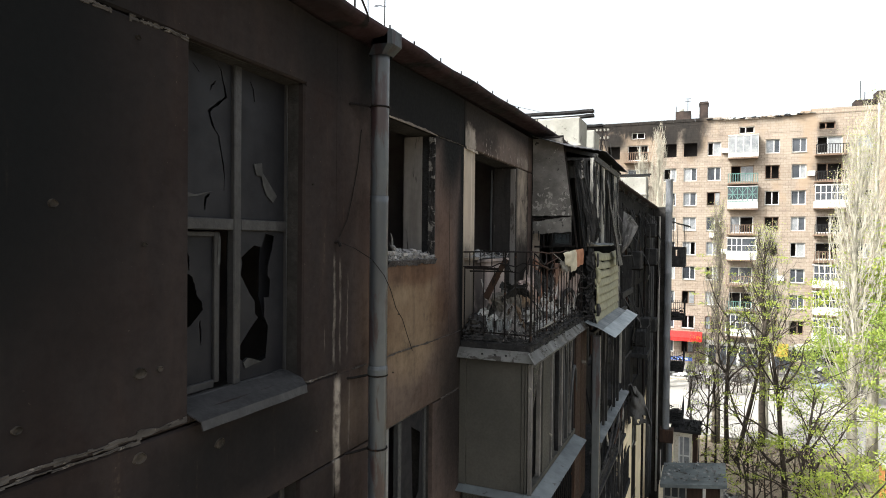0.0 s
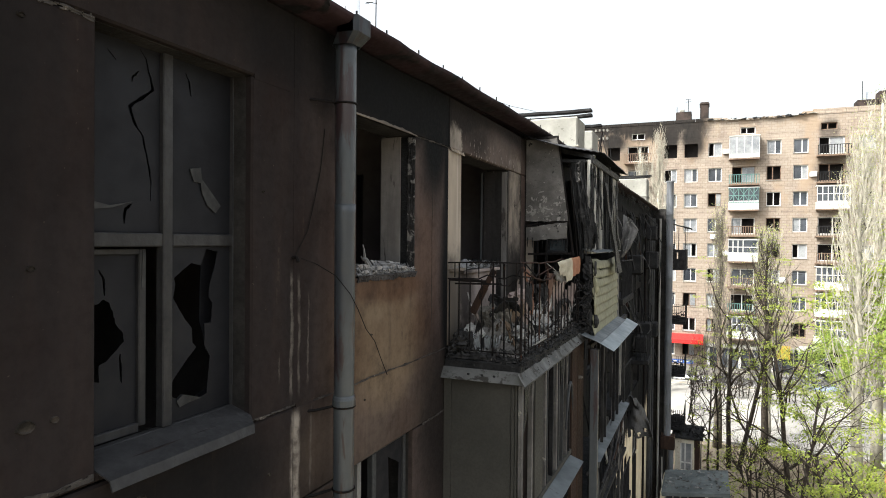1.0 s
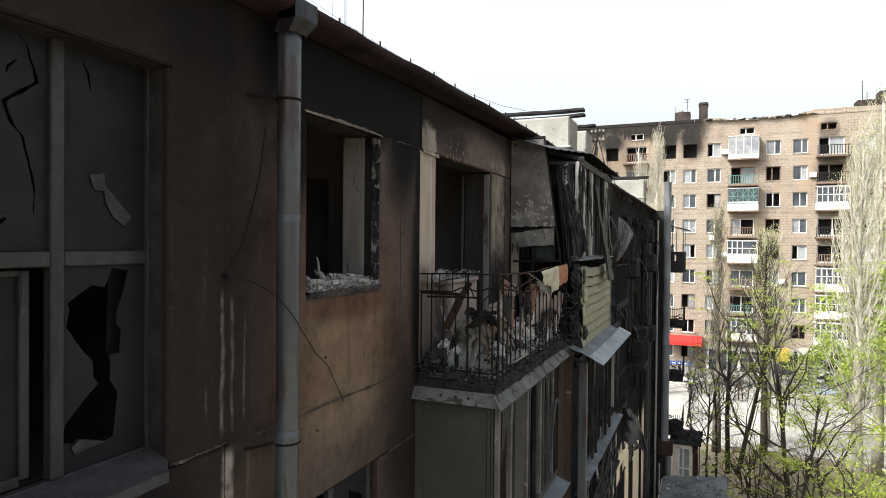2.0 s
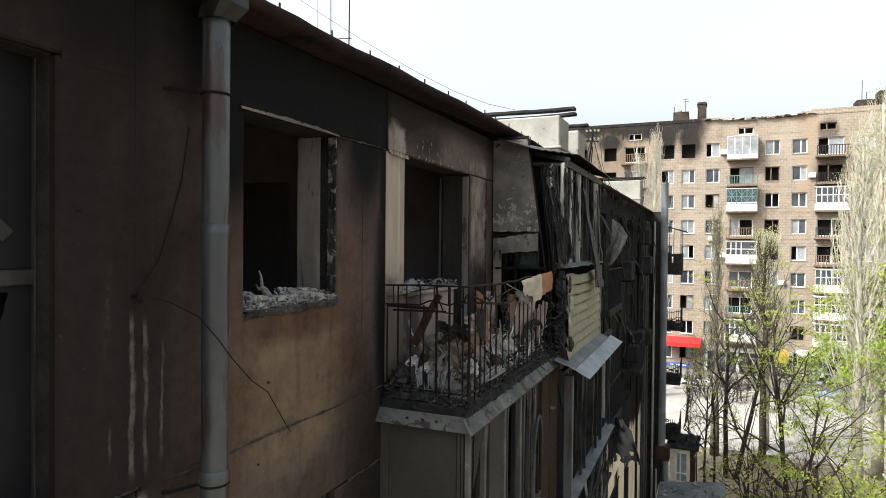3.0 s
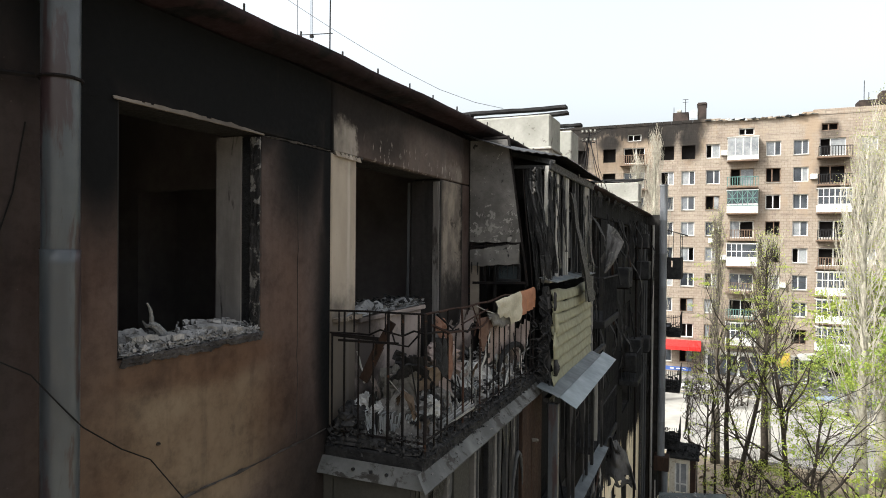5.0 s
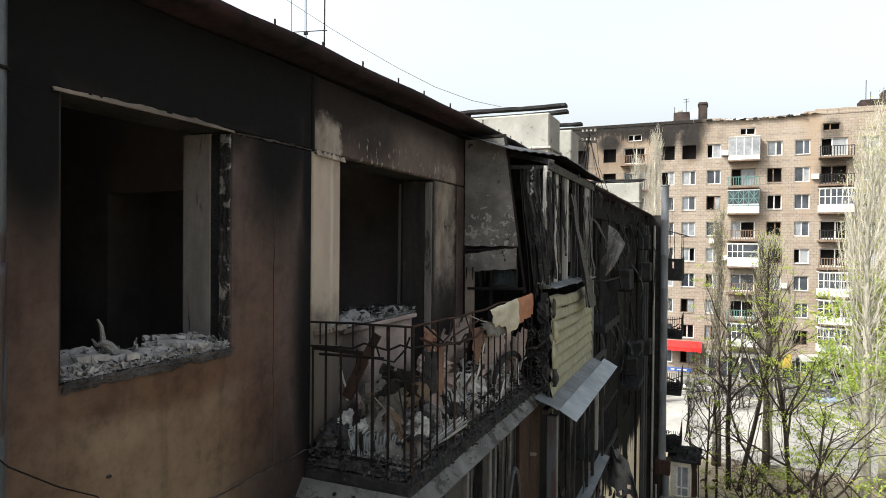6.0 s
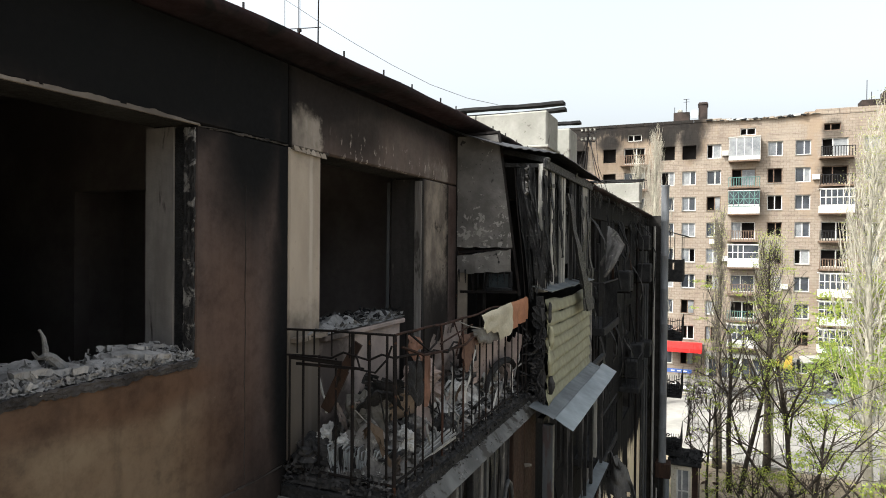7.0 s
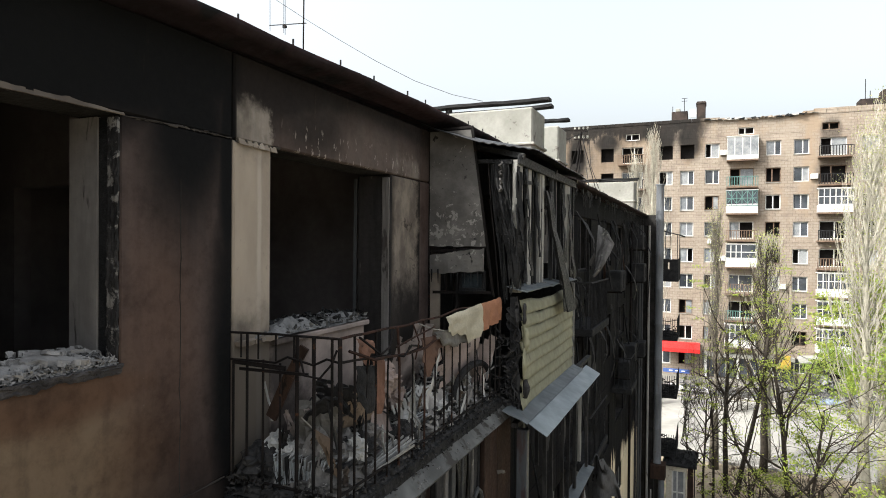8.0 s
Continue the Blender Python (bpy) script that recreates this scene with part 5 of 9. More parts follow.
part("trim", one_box(0.985, 1.03, 12.64, 12.67, 12.0, 13.2), POST_PALE, lg)
part("trim", one_box(0.90, 0.97, 9.97, 10.02, 12.12, 13.2), CHAR, lg)
bm = B()


def torn_edge(u, v):
    z = 12.1 + v * 1.05
    return (0.97 + 0.06 * nz(v * 7, u * 3), 9.93 + u * 0.16 + 0.05 * nz(v * 9, u * 2), z)


sheet(bm, torn_edge, 4, 30, 0.008, lambda u, v: nz(u * 6, v * 11, 4) > 0.32)
part("melted_edge", bm, CHAR_GREY, lg, "curled melted siding edge")
bm = B()


def lsill(u, v):
    y = 9.95 + u * 2.6
    return (0.86 + v * 0.22, y, 13.30 - v * 0.05 + 0.015 * nz(y * 4, v))


sheet(bm, lsill, 24, 3, 0.010, lambda u, v: u > 0.72 and nz(u * 9, v) > 0.1)
part("sill", bm, ZINC, lg, "dented zinc sill")
part("sill_board", one_box(0.86, 0.97, 10.05, 11.6, 13.235, 13.285, bevel=0.006), POST_PALE, lg)
rng = random.Random(21)
for y, w, m in ((10.03, 0.05, POST_BRIGHT), (10.17, 0.055, POST_BRIGHT), (10.55, 0.022, POST_BRIGHT), (10.70, 0.02, SOOT_BLACK), (10.80, 0.02, POST_GREY), (10.96, 0.05, POST_BRIGHT), (11.09, 0.055, POST_BRIGHT), (11.60, 0.04, POST_GREY),
                (11.82, 0.03, POST_GREY), (12.05, 0.02, SOOT_BLACK), (12.25, 0.03, POST_GREY), (12.45, 0.045, POST_BRIGHT), (12.58, 0.045, POST_BRIGHT), (12.70, 0.04, POST_GREY)):
    bm = B()
    lean = rng.uniform(-0.012, 0.012)
    tube_pts = [(0.93, y + lean * 0, 13.29), (0.93 + 0.01 * nz(y), y + lean, 13.9), (0.93, y + lean * 0.5, 14.62)]
    for a, b in zip(tube_pts, tube_pts[1:]):
        bar(bm, a, b, 0.05, w)
    part("window_post", bm, m, lg)
for y0, y1, z0, z1, m in ((11.14, 11.56, 14.05, 14.6, SHEET_MAT), (11.62, 11.80, 13.5, 14.6, SHEET_MAT), (11.86, 12.02, 13.3, 14.5, POST_GREY), (10.26, 10.5, 13.3, 13.95, SOOT_BLACK), (10.60, 10.90, 13.3, 14.1, SOOT_BLACK),
                          (12.10, 12.4, 13.3, 14.4, SOOT_BLACK)):
    bm = B()
    sheet(bm, lambda u, v: (0.84 + 0.03 * nz(u * 2, v * 3, y0), y0 + u * (y1 - y0), z0 + v * (z1 - z0) + 0.06 * nz(u * 3, y0) * v), 6, 14, 0.012, lambda u, v: v > 0.7 and nz(u * 4, v * 5, y0) > 0.1)
    part("inner_panel", bm, m, lg, "smoked panel left standing behind the posts")
bm = B()
sheet(bm, lambda u, v: (0.97 + 0.16 * v + 0.02 * nz(v * 5, u), 11.12 + 0.78 * v + (u - 0.5) * (0.10 + 0.36 * v) * (1 + 0.25 * nz(v * 5, 3)), 14.38 - 1.5 * v), 5, 26, 0.025)
part("hanging_strip", bm, SOOT_BLACK, lg, "broad charred plank hanging askew")
part("top_beam", one_box(0.955, 0.985, 9.99, 12.9, 14.57, 14.67, bevel=0.008), SOOT_BLACK, lg)
for a, b in (((0.93, 10.05, 14.4), (0.93, 10.9, 14.45)), ((0.93, 11.05, 14.15), (0.93, 11.3, 14.15)), ((0.5, 9.99, 14.62), (0.9, 10.0, 14.6))):
    part("crossbar", one_bar(a, b, 0.04), SOOT_BLACK, lg)
# charred hanging strips
for i, (y, z1, ln, wd, out) in enumerate(((10.06, 14.5, 1.15, 0.14, 0.04), (10.3, 14.55, 1.15, 0.10, 0.06), (11.45, 14.4, 1.5, 0.16, 0.16), (10.7, 14.5, 0.9, 0.1, 0.05),
                                           (12.1, 14.5, 1.0, 0.12, 0.05), (12.5, 14.45, 1.2, 0.14, 0.08), (9.99, 14.55, 1.2, 0.12, 0.0), (12.62, 13.4, 0.7, 0.12, 0.10))):
    bm = B()

    def strip(u, v, y=y, z1=z1, ln=ln, wd=wd, out=out, i=i):
        return (0.96 + out * v + 0.03 * nz(v * 5, i, u), y + (u - 0.5) * wd * (1 + 0.6 * nz(v * 7, i)) + 0.25 * v * v * (0.6 if i in (2, 7) else 0.15) + 0.03 * nz(v * 8, i * 2),
                z1 - v * ln)
    sheet(bm, strip, 3, 18, 0.01, lambda u, v, i=i: nz(u * 4, v * 9, i * 5) > 0.42)
    part("hanging_strip", bm, SOOT_BLACK if i % 3 else CHAR, lg, "charred hanging strip")
# black sheets added across the openings to deepen the dark inside
for i in range(11):
    bm = B()
    y, w, ln = 10.08 + i * 0.235, 0.13 + 0.07 * abs(nz(i, 3)), 0.55 + 0.7 * abs(nz(i * 1.7, 8))

    def veil(u, v, y=y, w=w, ln=ln, i=i):
        return (0.88 + 0.04 * nz(v * 3, i, u), y + (u - 0.5) * w * (1 - 0.6 * v) + 0.05 * v * nz(i, 2), 14.6 - v * ln * (1 + 0.3 * nz(u * 5, i)))
    sheet(bm, veil, 5, 12, 0.006, lambda u, v, i=i: v > 0.3 and nz(u * 4, v * 6, i * 4) > 0.25)
    part("hanging_strip", bm, SOOT_BLACK, lg, "black ragged sheet added to darken the gap between posts")
# burnt curtain slumped across the open end, and pale molten drips on the corner post
for i, (xa, xb, wa, wb, ln, y) in enumerate(((0.74, 0.96, 0.10, 0.12, 1.30, 9.96), (0.80, 1.00, 0.12, 0.16, 1.22, 10.0), (0.70, 0.84, 0.07, 0.06, 1.42, 9.99), (0.84, 0.93, 0.07, 0.05, 0.85, 9.94))):
    bm = B()

    def slump(u, v, xa=xa, xb=xb, wa=wa, wb=wb, ln=ln, y=y, i=i):
        k = v * v * (3 - 2 * v)
        fold = 0.022 * math.sin(u * 5 + v * 4.5 + i) + 0.045 * nz(u * 3, v * 4, i)
        return (xa + (xb - xa) * k + (u - 0.5) * (wa + (wb - wa) * v) * (1 + 0.3 * nz(v * 4, i)), y + fold, 14.58 - ln * v * (1 + 0.10 * nz(u * 4, i)))
    sheet(bm, slump, 9, 26, 0.006, lambda u, v, i=i: v > 0.35 and nz(u * 5, v * 8, i * 3) > 0.38)
    part("hanging_strip", bm, SOOT_BLACK, lg, "charred curtain slumped in folds")
bm = B()
tube(bm, [(0.80 + 0.016 * math.sin(k * 2.1), 9.93 + 0.02 * math.cos(k * 1.7), 14.60 - k * 0.022) for k in range(15)], [0.012 + 0.016 * abs(nz(k * 1.3, 5)) for k in range(15)], 7)
part("melted_edge", bm, SHEET_MAT, lg, "pale plastic molten into drips at the corner")
part("hanging_wire", one_tube([(0.66, 9.93, 14.60), (0.70, 9.92, 14.1), (0.76, 9.92, 13.6), (0.80, 9.92, 13.1)], 0.006, 5), RUST, lg, "bare wire hanging at the corner")
# corrugated roof sheet
BURNT_TIN = worn("burnt_corrugated_tin", (0.034, 0.034, 0.036), (0.015, 0.015, 0.016), 0.45, 0.4, big=2, fine=14, bump=0.3, stain=(0.07, 0.07, 0.072), stain_at=0.62, gloss=0.5)
bm = B()


def lroof(u, v):
    y = 9.7 + u * 3.45
    edge = 1.12 - (0.45 * max(0.0, 1 - u * 6.0))
    x = -0.02 + v * edge
    return (x, y, 15.0 - 0.24 * v + 0.006 * math.sin(y * 2 * math.pi / 0.10) - 0.05 * u * v + 0.02 * nz(y, v * 3))


sheet(bm, lroof, 260, 5, 0.006)
part("roof_sheet", bm, BURNT_TIN, lg, "corrugated burnt roof sheet")
part("rafter", one_bar((0.02, 10.1, 14.9), (1.0, 10.1, 14.66), 0.06), SOOT_BLACK, lg)
part("rafter", one_bar((0.02, 11.6, 14.9), (1.0, 11.6, 14.66), 0.06), SOOT_BLACK, lg)
part("rafter", one_bar((0.02, 12.9, 14.9), (1.0, 12.9, 14.66), 0.06), SOOT_BLACK, lg)
part("side_wall", one_box(0.004, 0.95, 12.9, 12.95, 12.12, 14.62), SOOT_BLACK, lg)
for i, (zf, hgt, out) in enumerate(((13.02, 0.22, 0.10), (12.76, 0.26, 0.07), (12.50, 0.30, 0.12), (12.24, 0.20, 0.08))):
    bm = B()

    def lip(u, v, zf=zf, hgt=hgt, out=out, i=i):
        a = u * 2.6
        k = out * (0.55 + 0.45 * math.sin(math.pi * v)) * (1 + 0.3 * nz(v * 3, i))
        return (1.012 + 0.6 * k * (1 - math.cos(a)) * (1 if i % 2 else 0.4), 10.10 - k * math.sin(a), zf + (v - 0.5) * hgt + 0.05 * u * nz(i * 2.3, v * 2))
    sheet(bm, lip, 10, 12, 0.004)
    part("melted_edge", bm, SIDING if i in (1, 2) else CHAR_GREY, lg, "curled melted lip of siding", smooth=True)
for i in range(9):
    bm = B()
    zf, w = 12.12 + 0.115 * i, 0.06 + 0.05 * abs(nz(i * 1.9, 2))

    def clot(u, v, zf=zf, w=w, i=i):
        return (0.93 + 0.07 * math.sin(v * 5 + i) * u + 0.03 * nz(v * 3, i), 10.02 - w * u - 0.03 * nz(v * 4, i), zf + (v - 0.5) * 0.22 + 0.05 * nz(u * 3, v * 3, i))
    sheet(bm, clot, 7, 9, 0.006, lambda u, v, i=i: nz(u * 4, v * 4, i * 3) > 0.32)
    part("melted_edge", bm, CHAR_GREY if i % 4 == 1 else CHAR, lg, "charred clotted siding")
# awning over the lower storey
aw = thing("awning", (1.15, 11.35, 11.9), "blue-grey sheet-metal awning, slightly dented", "awning")
bm = B()


def awn(u, v):
    y = 9.80 + u * 3.2 - 0.06 * v
    return (1.14 + v * 0.215, y, 11.965 - v * 0.10 + 0.006 * nz(y * 2, v * 2))


sheet(bm, awn, 24, 6, 0.006)
part("awning_sheet", bm, AWNING, aw)
bm = B()


def awn2(u, v):
    y = 9.72 + u * 2.95
    return (0.90 + v * 0.26, y, 12.075 - v * 0.105 + 0.006 * nz(y * 3, v * 2) + 0.03 * max(0, 0.1 - u) * 8 * nz(v * 3, 6))


sheet(bm, awn2, 24, 4, 0.006)
part("awning_sheet", bm, ZINC, aw, "upper overlapping zinc strip")

# ---- enclosed loggia below: tall frames ----


def frame_loggia(label, zt, zb, y0, y1, seed):
    rng = random.Random(seed)
    g = thing("burnt_loggia", (0.5, (y0 + y1) / 2, zb - 1.2), label, "loggia")
    bm = B()
    box(bm, 0.003, 0.96, y0, y1, zb - 1.0, zb - 0.86, bevel=0.01)
    part("slab", bm, CHAR, g)
    part("corner_post", one_box(0.995, 1.11, y0 - 0.03, y0 + 0.05, zb - 0.87, zt, bevel=0.008), PIPE_MAT, g, "blue-grey corner post")
    y = y0 + 0.3
    i = 0
    while y < y1:
        w = rng.choice((0.03, 0.045, 0.07))
        low = zb + (0.03 if rng.random() < 0.6 else rng.uniform(0.3, 1.2))
        post = part("post", one_bar((0.965, y, low), (0.965, y + rng.uniform(-0.04, 0.04), zt), 0.045, w), rng.choice((POST_GREY, CHAR_GREY, CHAR, POST_PALE if i % 5 == 2 else CHAR)), g)
        if rng.random() < 0.75:
            bm = B()
            ln, wd, yy = rng.uniform(0.4, 1.8), rng.uniform(0.08, 0.4), y + w

            def frag(u, v, yy=yy, wd=wd, ln=ln, q=i):
                k = 1 - v * 0.75
                return (0.96 + 0.03 * nz(v * 4, q, u), yy + u * wd * k * (1 + 0.5 * nz(v * 6, q)) + 0.05 * v, zt - 0.02 - v * ln)
            sheet(bm, frag, 2, 14, 0.006)
            part("hanging_strip", bm, rng.choice((CHAR, CHAR_GREY, POST_GREY)), post, "charred strip hanging in the frame")
        y += w + rng.uniform(0.2, 0.65)
        i += 1
    part("frame_rail", one_box(0.93, 1.0, y0, y1, zt, zt + 0.05), CHAR_GREY, g)
    bm = B()

    def sl(u, v):
        yy = y0 + 0.5 + u * (y1 - y0 - 0.5)
        return (0.90 + v * 0.17, yy, zb + 0.02 - v * 0.05 + 0.01 * nz(yy * 3, v))
    sheet(bm, sl, 26, 3, 0.008)
    part("sill", bm, ZINC, g, "pale zinc sill")
    for i in range(int((y1 - y0) / 0.16)):
        yy = y0 + 0.2 + i * 0.16 + rng.uniform(-0.05, 0.05)
        if rng.random() < 0.4:
            continue
        part("bar", one_tube([(0.95 + 0.02 * nz(i, 3), yy, zb - 0.86), (0.95, yy + 0.03 * nz(i, seed), zb - 0.05)], 0.012, 5), CHAR, g)
    for q in range(12):
        bm = B()
        yy, ln, wd = rng.uniform(y0 + 0.3, y1 - 0.3), rng.uniform(0.35, 1.0), rng.uniform(0.12, 0.4)

        def drape(u, v, yy=yy, ln=ln, wd=wd, q=q):
            return (0.99 + 0.05 * nz(u * 4, q) + 0.06 * v * nz(v * 3, q * 2), yy + (u - 0.5) * wd * (1 - 0.5 * v) + 0.15 * v * math.sin(q * 1.9), zb - 0.02 - v * ln * (1 + 0.3 * nz(u * 4, q)))
        sheet(bm, drape, 7, 10, 0.006, lambda u, v, q=q: nz(u * 4, v * 5, q * 3) > 0.3)
        part("hanging_strip", bm, (CHAR, CHAR_GREY, POST_GREY, CHAR, POST_PALE, SHEET_MAT)[q % 6], g, "torn sheet hanging over the rail")
    for q in range(5):
        ya = rng.uniform(y0 + 0.4, y1 - 1.6)
        part("bent_pipe", one_tube([(1.0, ya, zb - 0.8 + rng.uniform(0, 0.3)), (1.03 + 0.03 * nz(q), ya + 0.5, zb - 0.45), (1.0, ya + rng.uniform(0.9, 1.5), zb - 0.08)], rng.uniform(0.010, 0.022), 6), rng.choice((POST_GREY, CHAR_GREY, RUST_BROWN)), g, "bent pipe fallen across the rail")
    part("rail", one_tube([(0.97, y0, zb - 0.05), (0.97, y1, zb - 0.05)], 0.02, 6), CHAR_GREY, g)
    part("rail", one_tube([(0.97, y0, zb - 0.75), (0.97, y1, zb - 0.75)], 0.025, 6), CHAR_GREY, g)
    return g


frame_loggia("burnt loggia frame with hanging charred strips and zinc sill", 11.85, 10.05, 9.95, 14.25, 5)
frame_loggia("burnt loggia frame on a lower storey", 9.0, 7.2, 9.9, 14.4, 6)

# ---- the end bay of the house, its balconies, flue and porch ----
END_WALL = worn("smoked_end_wall", (0.024, 0.0235, 0.024), (0.012, 0.012, 0.0125), 0.9, big=0.8, fine=10, bump=0.4,
                stain=(0.11, 0.092, 0.07), stain_at=0.62, streak=True)
PORCH_WALL = worn("cream_porch_paint", (0.62, 0.57, 0.46), (0.52, 0.47, 0.37), 0.85, big=1.5, fine=18, bump=0.3)
FAR_WHITE = worn("white_window_plastic", (0.52, 0.52, 0.505), (0.42, 0.42, 0.41), 0.5, big=2, fine=8, bump=0.1)
FAR_GLASS = worn("far_dark_glass", (0.022, 0.026, 0.032), (0.06, 0.067, 0.08), 0.15, big=0.35, fine=1.5, bump=0.02)
# pale panes: curtained windows, and brightness painted into vestibule and balcony glazing
FAR_PALE_PANE = worn("pale_pane", (0.23, 0.24, 0.25), (0.12, 0.13, 0.145), 0.25, big=0.8, fine=3, bump=0.02)
# room darkness put into the colour
FAR_DARK = worn("unlit_room_black", (0.012, 0.011, 0.011), (0.02, 0.018, 0.017), 0.95)
BAL_GREEN = worn("green_balcony_paint", (0.085, 0.165, 0.155), (0.055, 0.115, 0.108), 0.7, big=2, fine=8)
BAL_BROWN = worn("brown_balcony_panel", (0.16, 0.115, 0.085), (0.10, 0.07, 0.055), 0.8, big=2, fine=8)
BAL_LIGHT = worn("pale_green_balcony", (0.52, 0.58, 0.50), (0.44, 0.5, 0.42), 0.7, big=2, fine=8)
RED = worn("red_awning_cloth", (0.62, 0.022, 0.02), (0.5, 0.015, 0.015), 0.7, big=2, fine=8, bump=0.1)
BLUE = worn("blue_sign_paint", (0.05, 0.10, 0.30), (0.04, 0.08, 0.22), 0.6, big=2, fine=10)
YELLOW = worn("yellow_sign_paint", (0.42, 0.30, 0.05), (0.30, 0.21, 0.04), 0.6)
BRICK_ROOF = worn("smoked_roof_brick", (0.050, 0.038, 0.034), (0.018, 0.016, 0.0155), 0.9, big=1, fine=6)

ew = part("wall_end_bay", one_box(-11.0, 0.62, 33.36, 36.8, -1.2, 15.05), END_WALL)
tagged(ew, "smoked projecting end bay of the burnt block", "wall", kind="structure")
for k in range(4):
    z = (12.19, 9.42, 6.74, 4.0)[k]
    b = thing("balcony", (1.1, 35.4, z - 0.14), "small charred balcony with iron railing on the end bay", "balcony", "balconies of the end bay")
    part("slab", one_box(0.623, 1.52, 34.2, 36.7, z - 0.14, z, bevel=0.015), CHAR, b)
    if k == 0:
        bm = B()
        sheet(bm, lambda u, v: (0.63 + u * 0.87, 34.2 + 0.02 * nz(u * 5, v), z - 0.02 + v * (0.93 + 0.03 * nz(u * 4, 2))), 10, 6, 0.02, lambda u, v: 0.45 < u < 0.62 and 0.55 < v < 0.8)
        part("rail_panel", bm, CHAR, b, "charred panel with a hole burnt through")
        part("rail_panel", one_box(1.48, 1.51, 34.23, 36.7, z - 0.02, z + 0.91), CHAR, b)
        bm = B()
        sheet(bm, lambda u, v: (0.63 + u * 1.1, 34.05 + v * 2.8, z + 2.30 - 0.30 * u + 0.03 * nz(u * 3, v * 5)), 8, 10, 0.03)
        part("canopy", bm, CHAR, b, "charred little roof")
        for x, y in ((1.47, 34.24), (1.47, 36.6), (1.15, 34.24), (0.95, 34.24)):
            part("post", one_tube([(x, y, z), (x + 0.02 * nz(x * 9), y, z + 1.2), (x, y, z + 2.05 + 0.25 * (1.47 - x))], 0.016, 5), CHAR, b)
    else:
        lean = 0.12 * k
        for zz in (0.12, 0.92 - 0.1 * k):
            part("rail", one_tube([(0.63, 34.22, z + zz), (1.1, 34.2, z + zz - 0.05 * k), (1.5, 34.22, z + zz + 0.04 * k)], 0.020, 5), CHAR, b)
            part("rail", one_tube([(1.5, 34.24, z + zz + 0.04 * k), (1.5, 36.68, z + zz)], 0.020, 5), CHAR, b)
        for i in range(9):
            x = 0.7 + i * 0.1
            part("bar", one_tube([(x, 34.22, z), (x + 0.06 * nz(i, k), 34.18, z + 0.5), (x + lean * nz(i, k + 3), 34.2, z + 0.92 + (0.5 * abs(nz(i, k * 3)) if k == 3 else 0.0))], 0.013, 5), CHAR, b)
        for i in range(12):
            y = 34.4 + i * 0.2
            part("bar", one_tube([(1.5, y, z), (1.5 + 0.05 * nz(i, k + 2), y + 0.06 * nz(i, k), z + 0.92)], 0.012, 5), CHAR, b)
        rng = random.Random(40 + k)
        bm = B()
        for i in range(46 if k == 3 else 24):
            chunk(bm, (rng.uniform(0.72, 1.44), rng.uniform(34.3, 36.0), z + 0.02 + (0.3 if k == 3 else 0.12) * rng.random() ** 2), rng.uniform(0.04, 0.14), rng)
            flake(bm, (rng.uniform(0.72, 1.44), rng.uniform(34.3, 36.0), z + 0.1 + 0.3 * rng.random()), rng.uniform(0.04, 0.12), rng.uniform(0.02, 0.05), rng)
        tagged(part("burnt_junk", bm, CHAR), "heap of charred junk on a small balcony", "junk", kind="stuff")

flue = thing("flue_pipe", (0.9, 32.6, 2.6), "thick grey steel flue rising above the eave", "flue")
FLUE = worn("grey_flue_paint", (0.13, 0.14, 0.155), (0.085, 0.09, 0.10), 0.55, 0.1, big=1.2, fine=16, bump=0.2, stain=(0.09, 0.075, 0.06), stain_at=0.62, streak=True)
for i in range(8):
    z0 = 4.05 + i * 1.546
    part("flue_section", one_tube([(0.8, 32.6, z0), (0.8, 32.6, z0 + 0.03), (0.8, 32.6, z0 + 1.506), (0.8, 32.6, z0 + 1.546)], [0.178, 0.165, 0.165, 0.178], 20), FLUE, flue,
         smooth=True)
part("flue_box", one_box(0.52, 1.16, 32.3, 32.95, 3.42, 4.06, bevel=0.02), RUST_BROWN, flue, "rusty box at the foot of the flue")
part("flue_elbow", one_tube([(0.98, 32.6, 3.44), (0.98, 32.6, 2.6), (0.92, 32.6, 1.4), (0.85, 32.6, -0.3)], 0.13, 14), FLUE, flue)
part("flue_cap", one_tube([(0.8, 32.6, 16.38), (0.8, 32.6, 16.44)], [0.2, 0.2], 16), FLUE, flue)
# thin riser pipes by the flue
for y, x, m in ((31.3, 0.1, POST_GREY), (30.2, 0.1, CHAR_GREY), (32.75, 0.30, RUST), (28.1, 0.1, RUST), (32.2, 0.40, POST_PALE), (31.8, 0.15, POST_GREY)):
    r = thing("riser_pipe", (x, y, 1.0), "thin smoked riser pipe along the facade", "pipe", "riser pipes")
    part("pipe", one_tube([(x, y, 1.0), (x, y, 14.6)], 0.05, 8), m, r)

porch = thing("porch", (2.0, 32.0, -0.3), "small entrance porch with tarred debris-strewn roof", "porch")
TAR = worn("tarred_roof", (0.115, 0.132, 0.14), (0.065, 0.075, 0.08), 0.8, big=1.2, fine=8, bump=0.6, stain=(0.19, 0.20, 0.20), stain_at=0.62)
bm = B()
sheet(bm, lambda u, v: (0.78 + u * 2.74, 29.2 + v * 2.95 + 0.25 * u, 2.50 + 0.30 * u + 0.015 * nz(u * 4, v * 4)), 14, 12, 0.16)
part("roof_slab", bm, TAR, porch)
part("wall", one_box(0.72, 0.9, 29.4, 32.1, -0.3, 2.38), PORCH_WALL, porch)
part("wall", one_box(1.9, 3.3, 29.6, 29.75, -0.3, 2.5), RUST_BROWN, porch, "rust-brown boarded front")
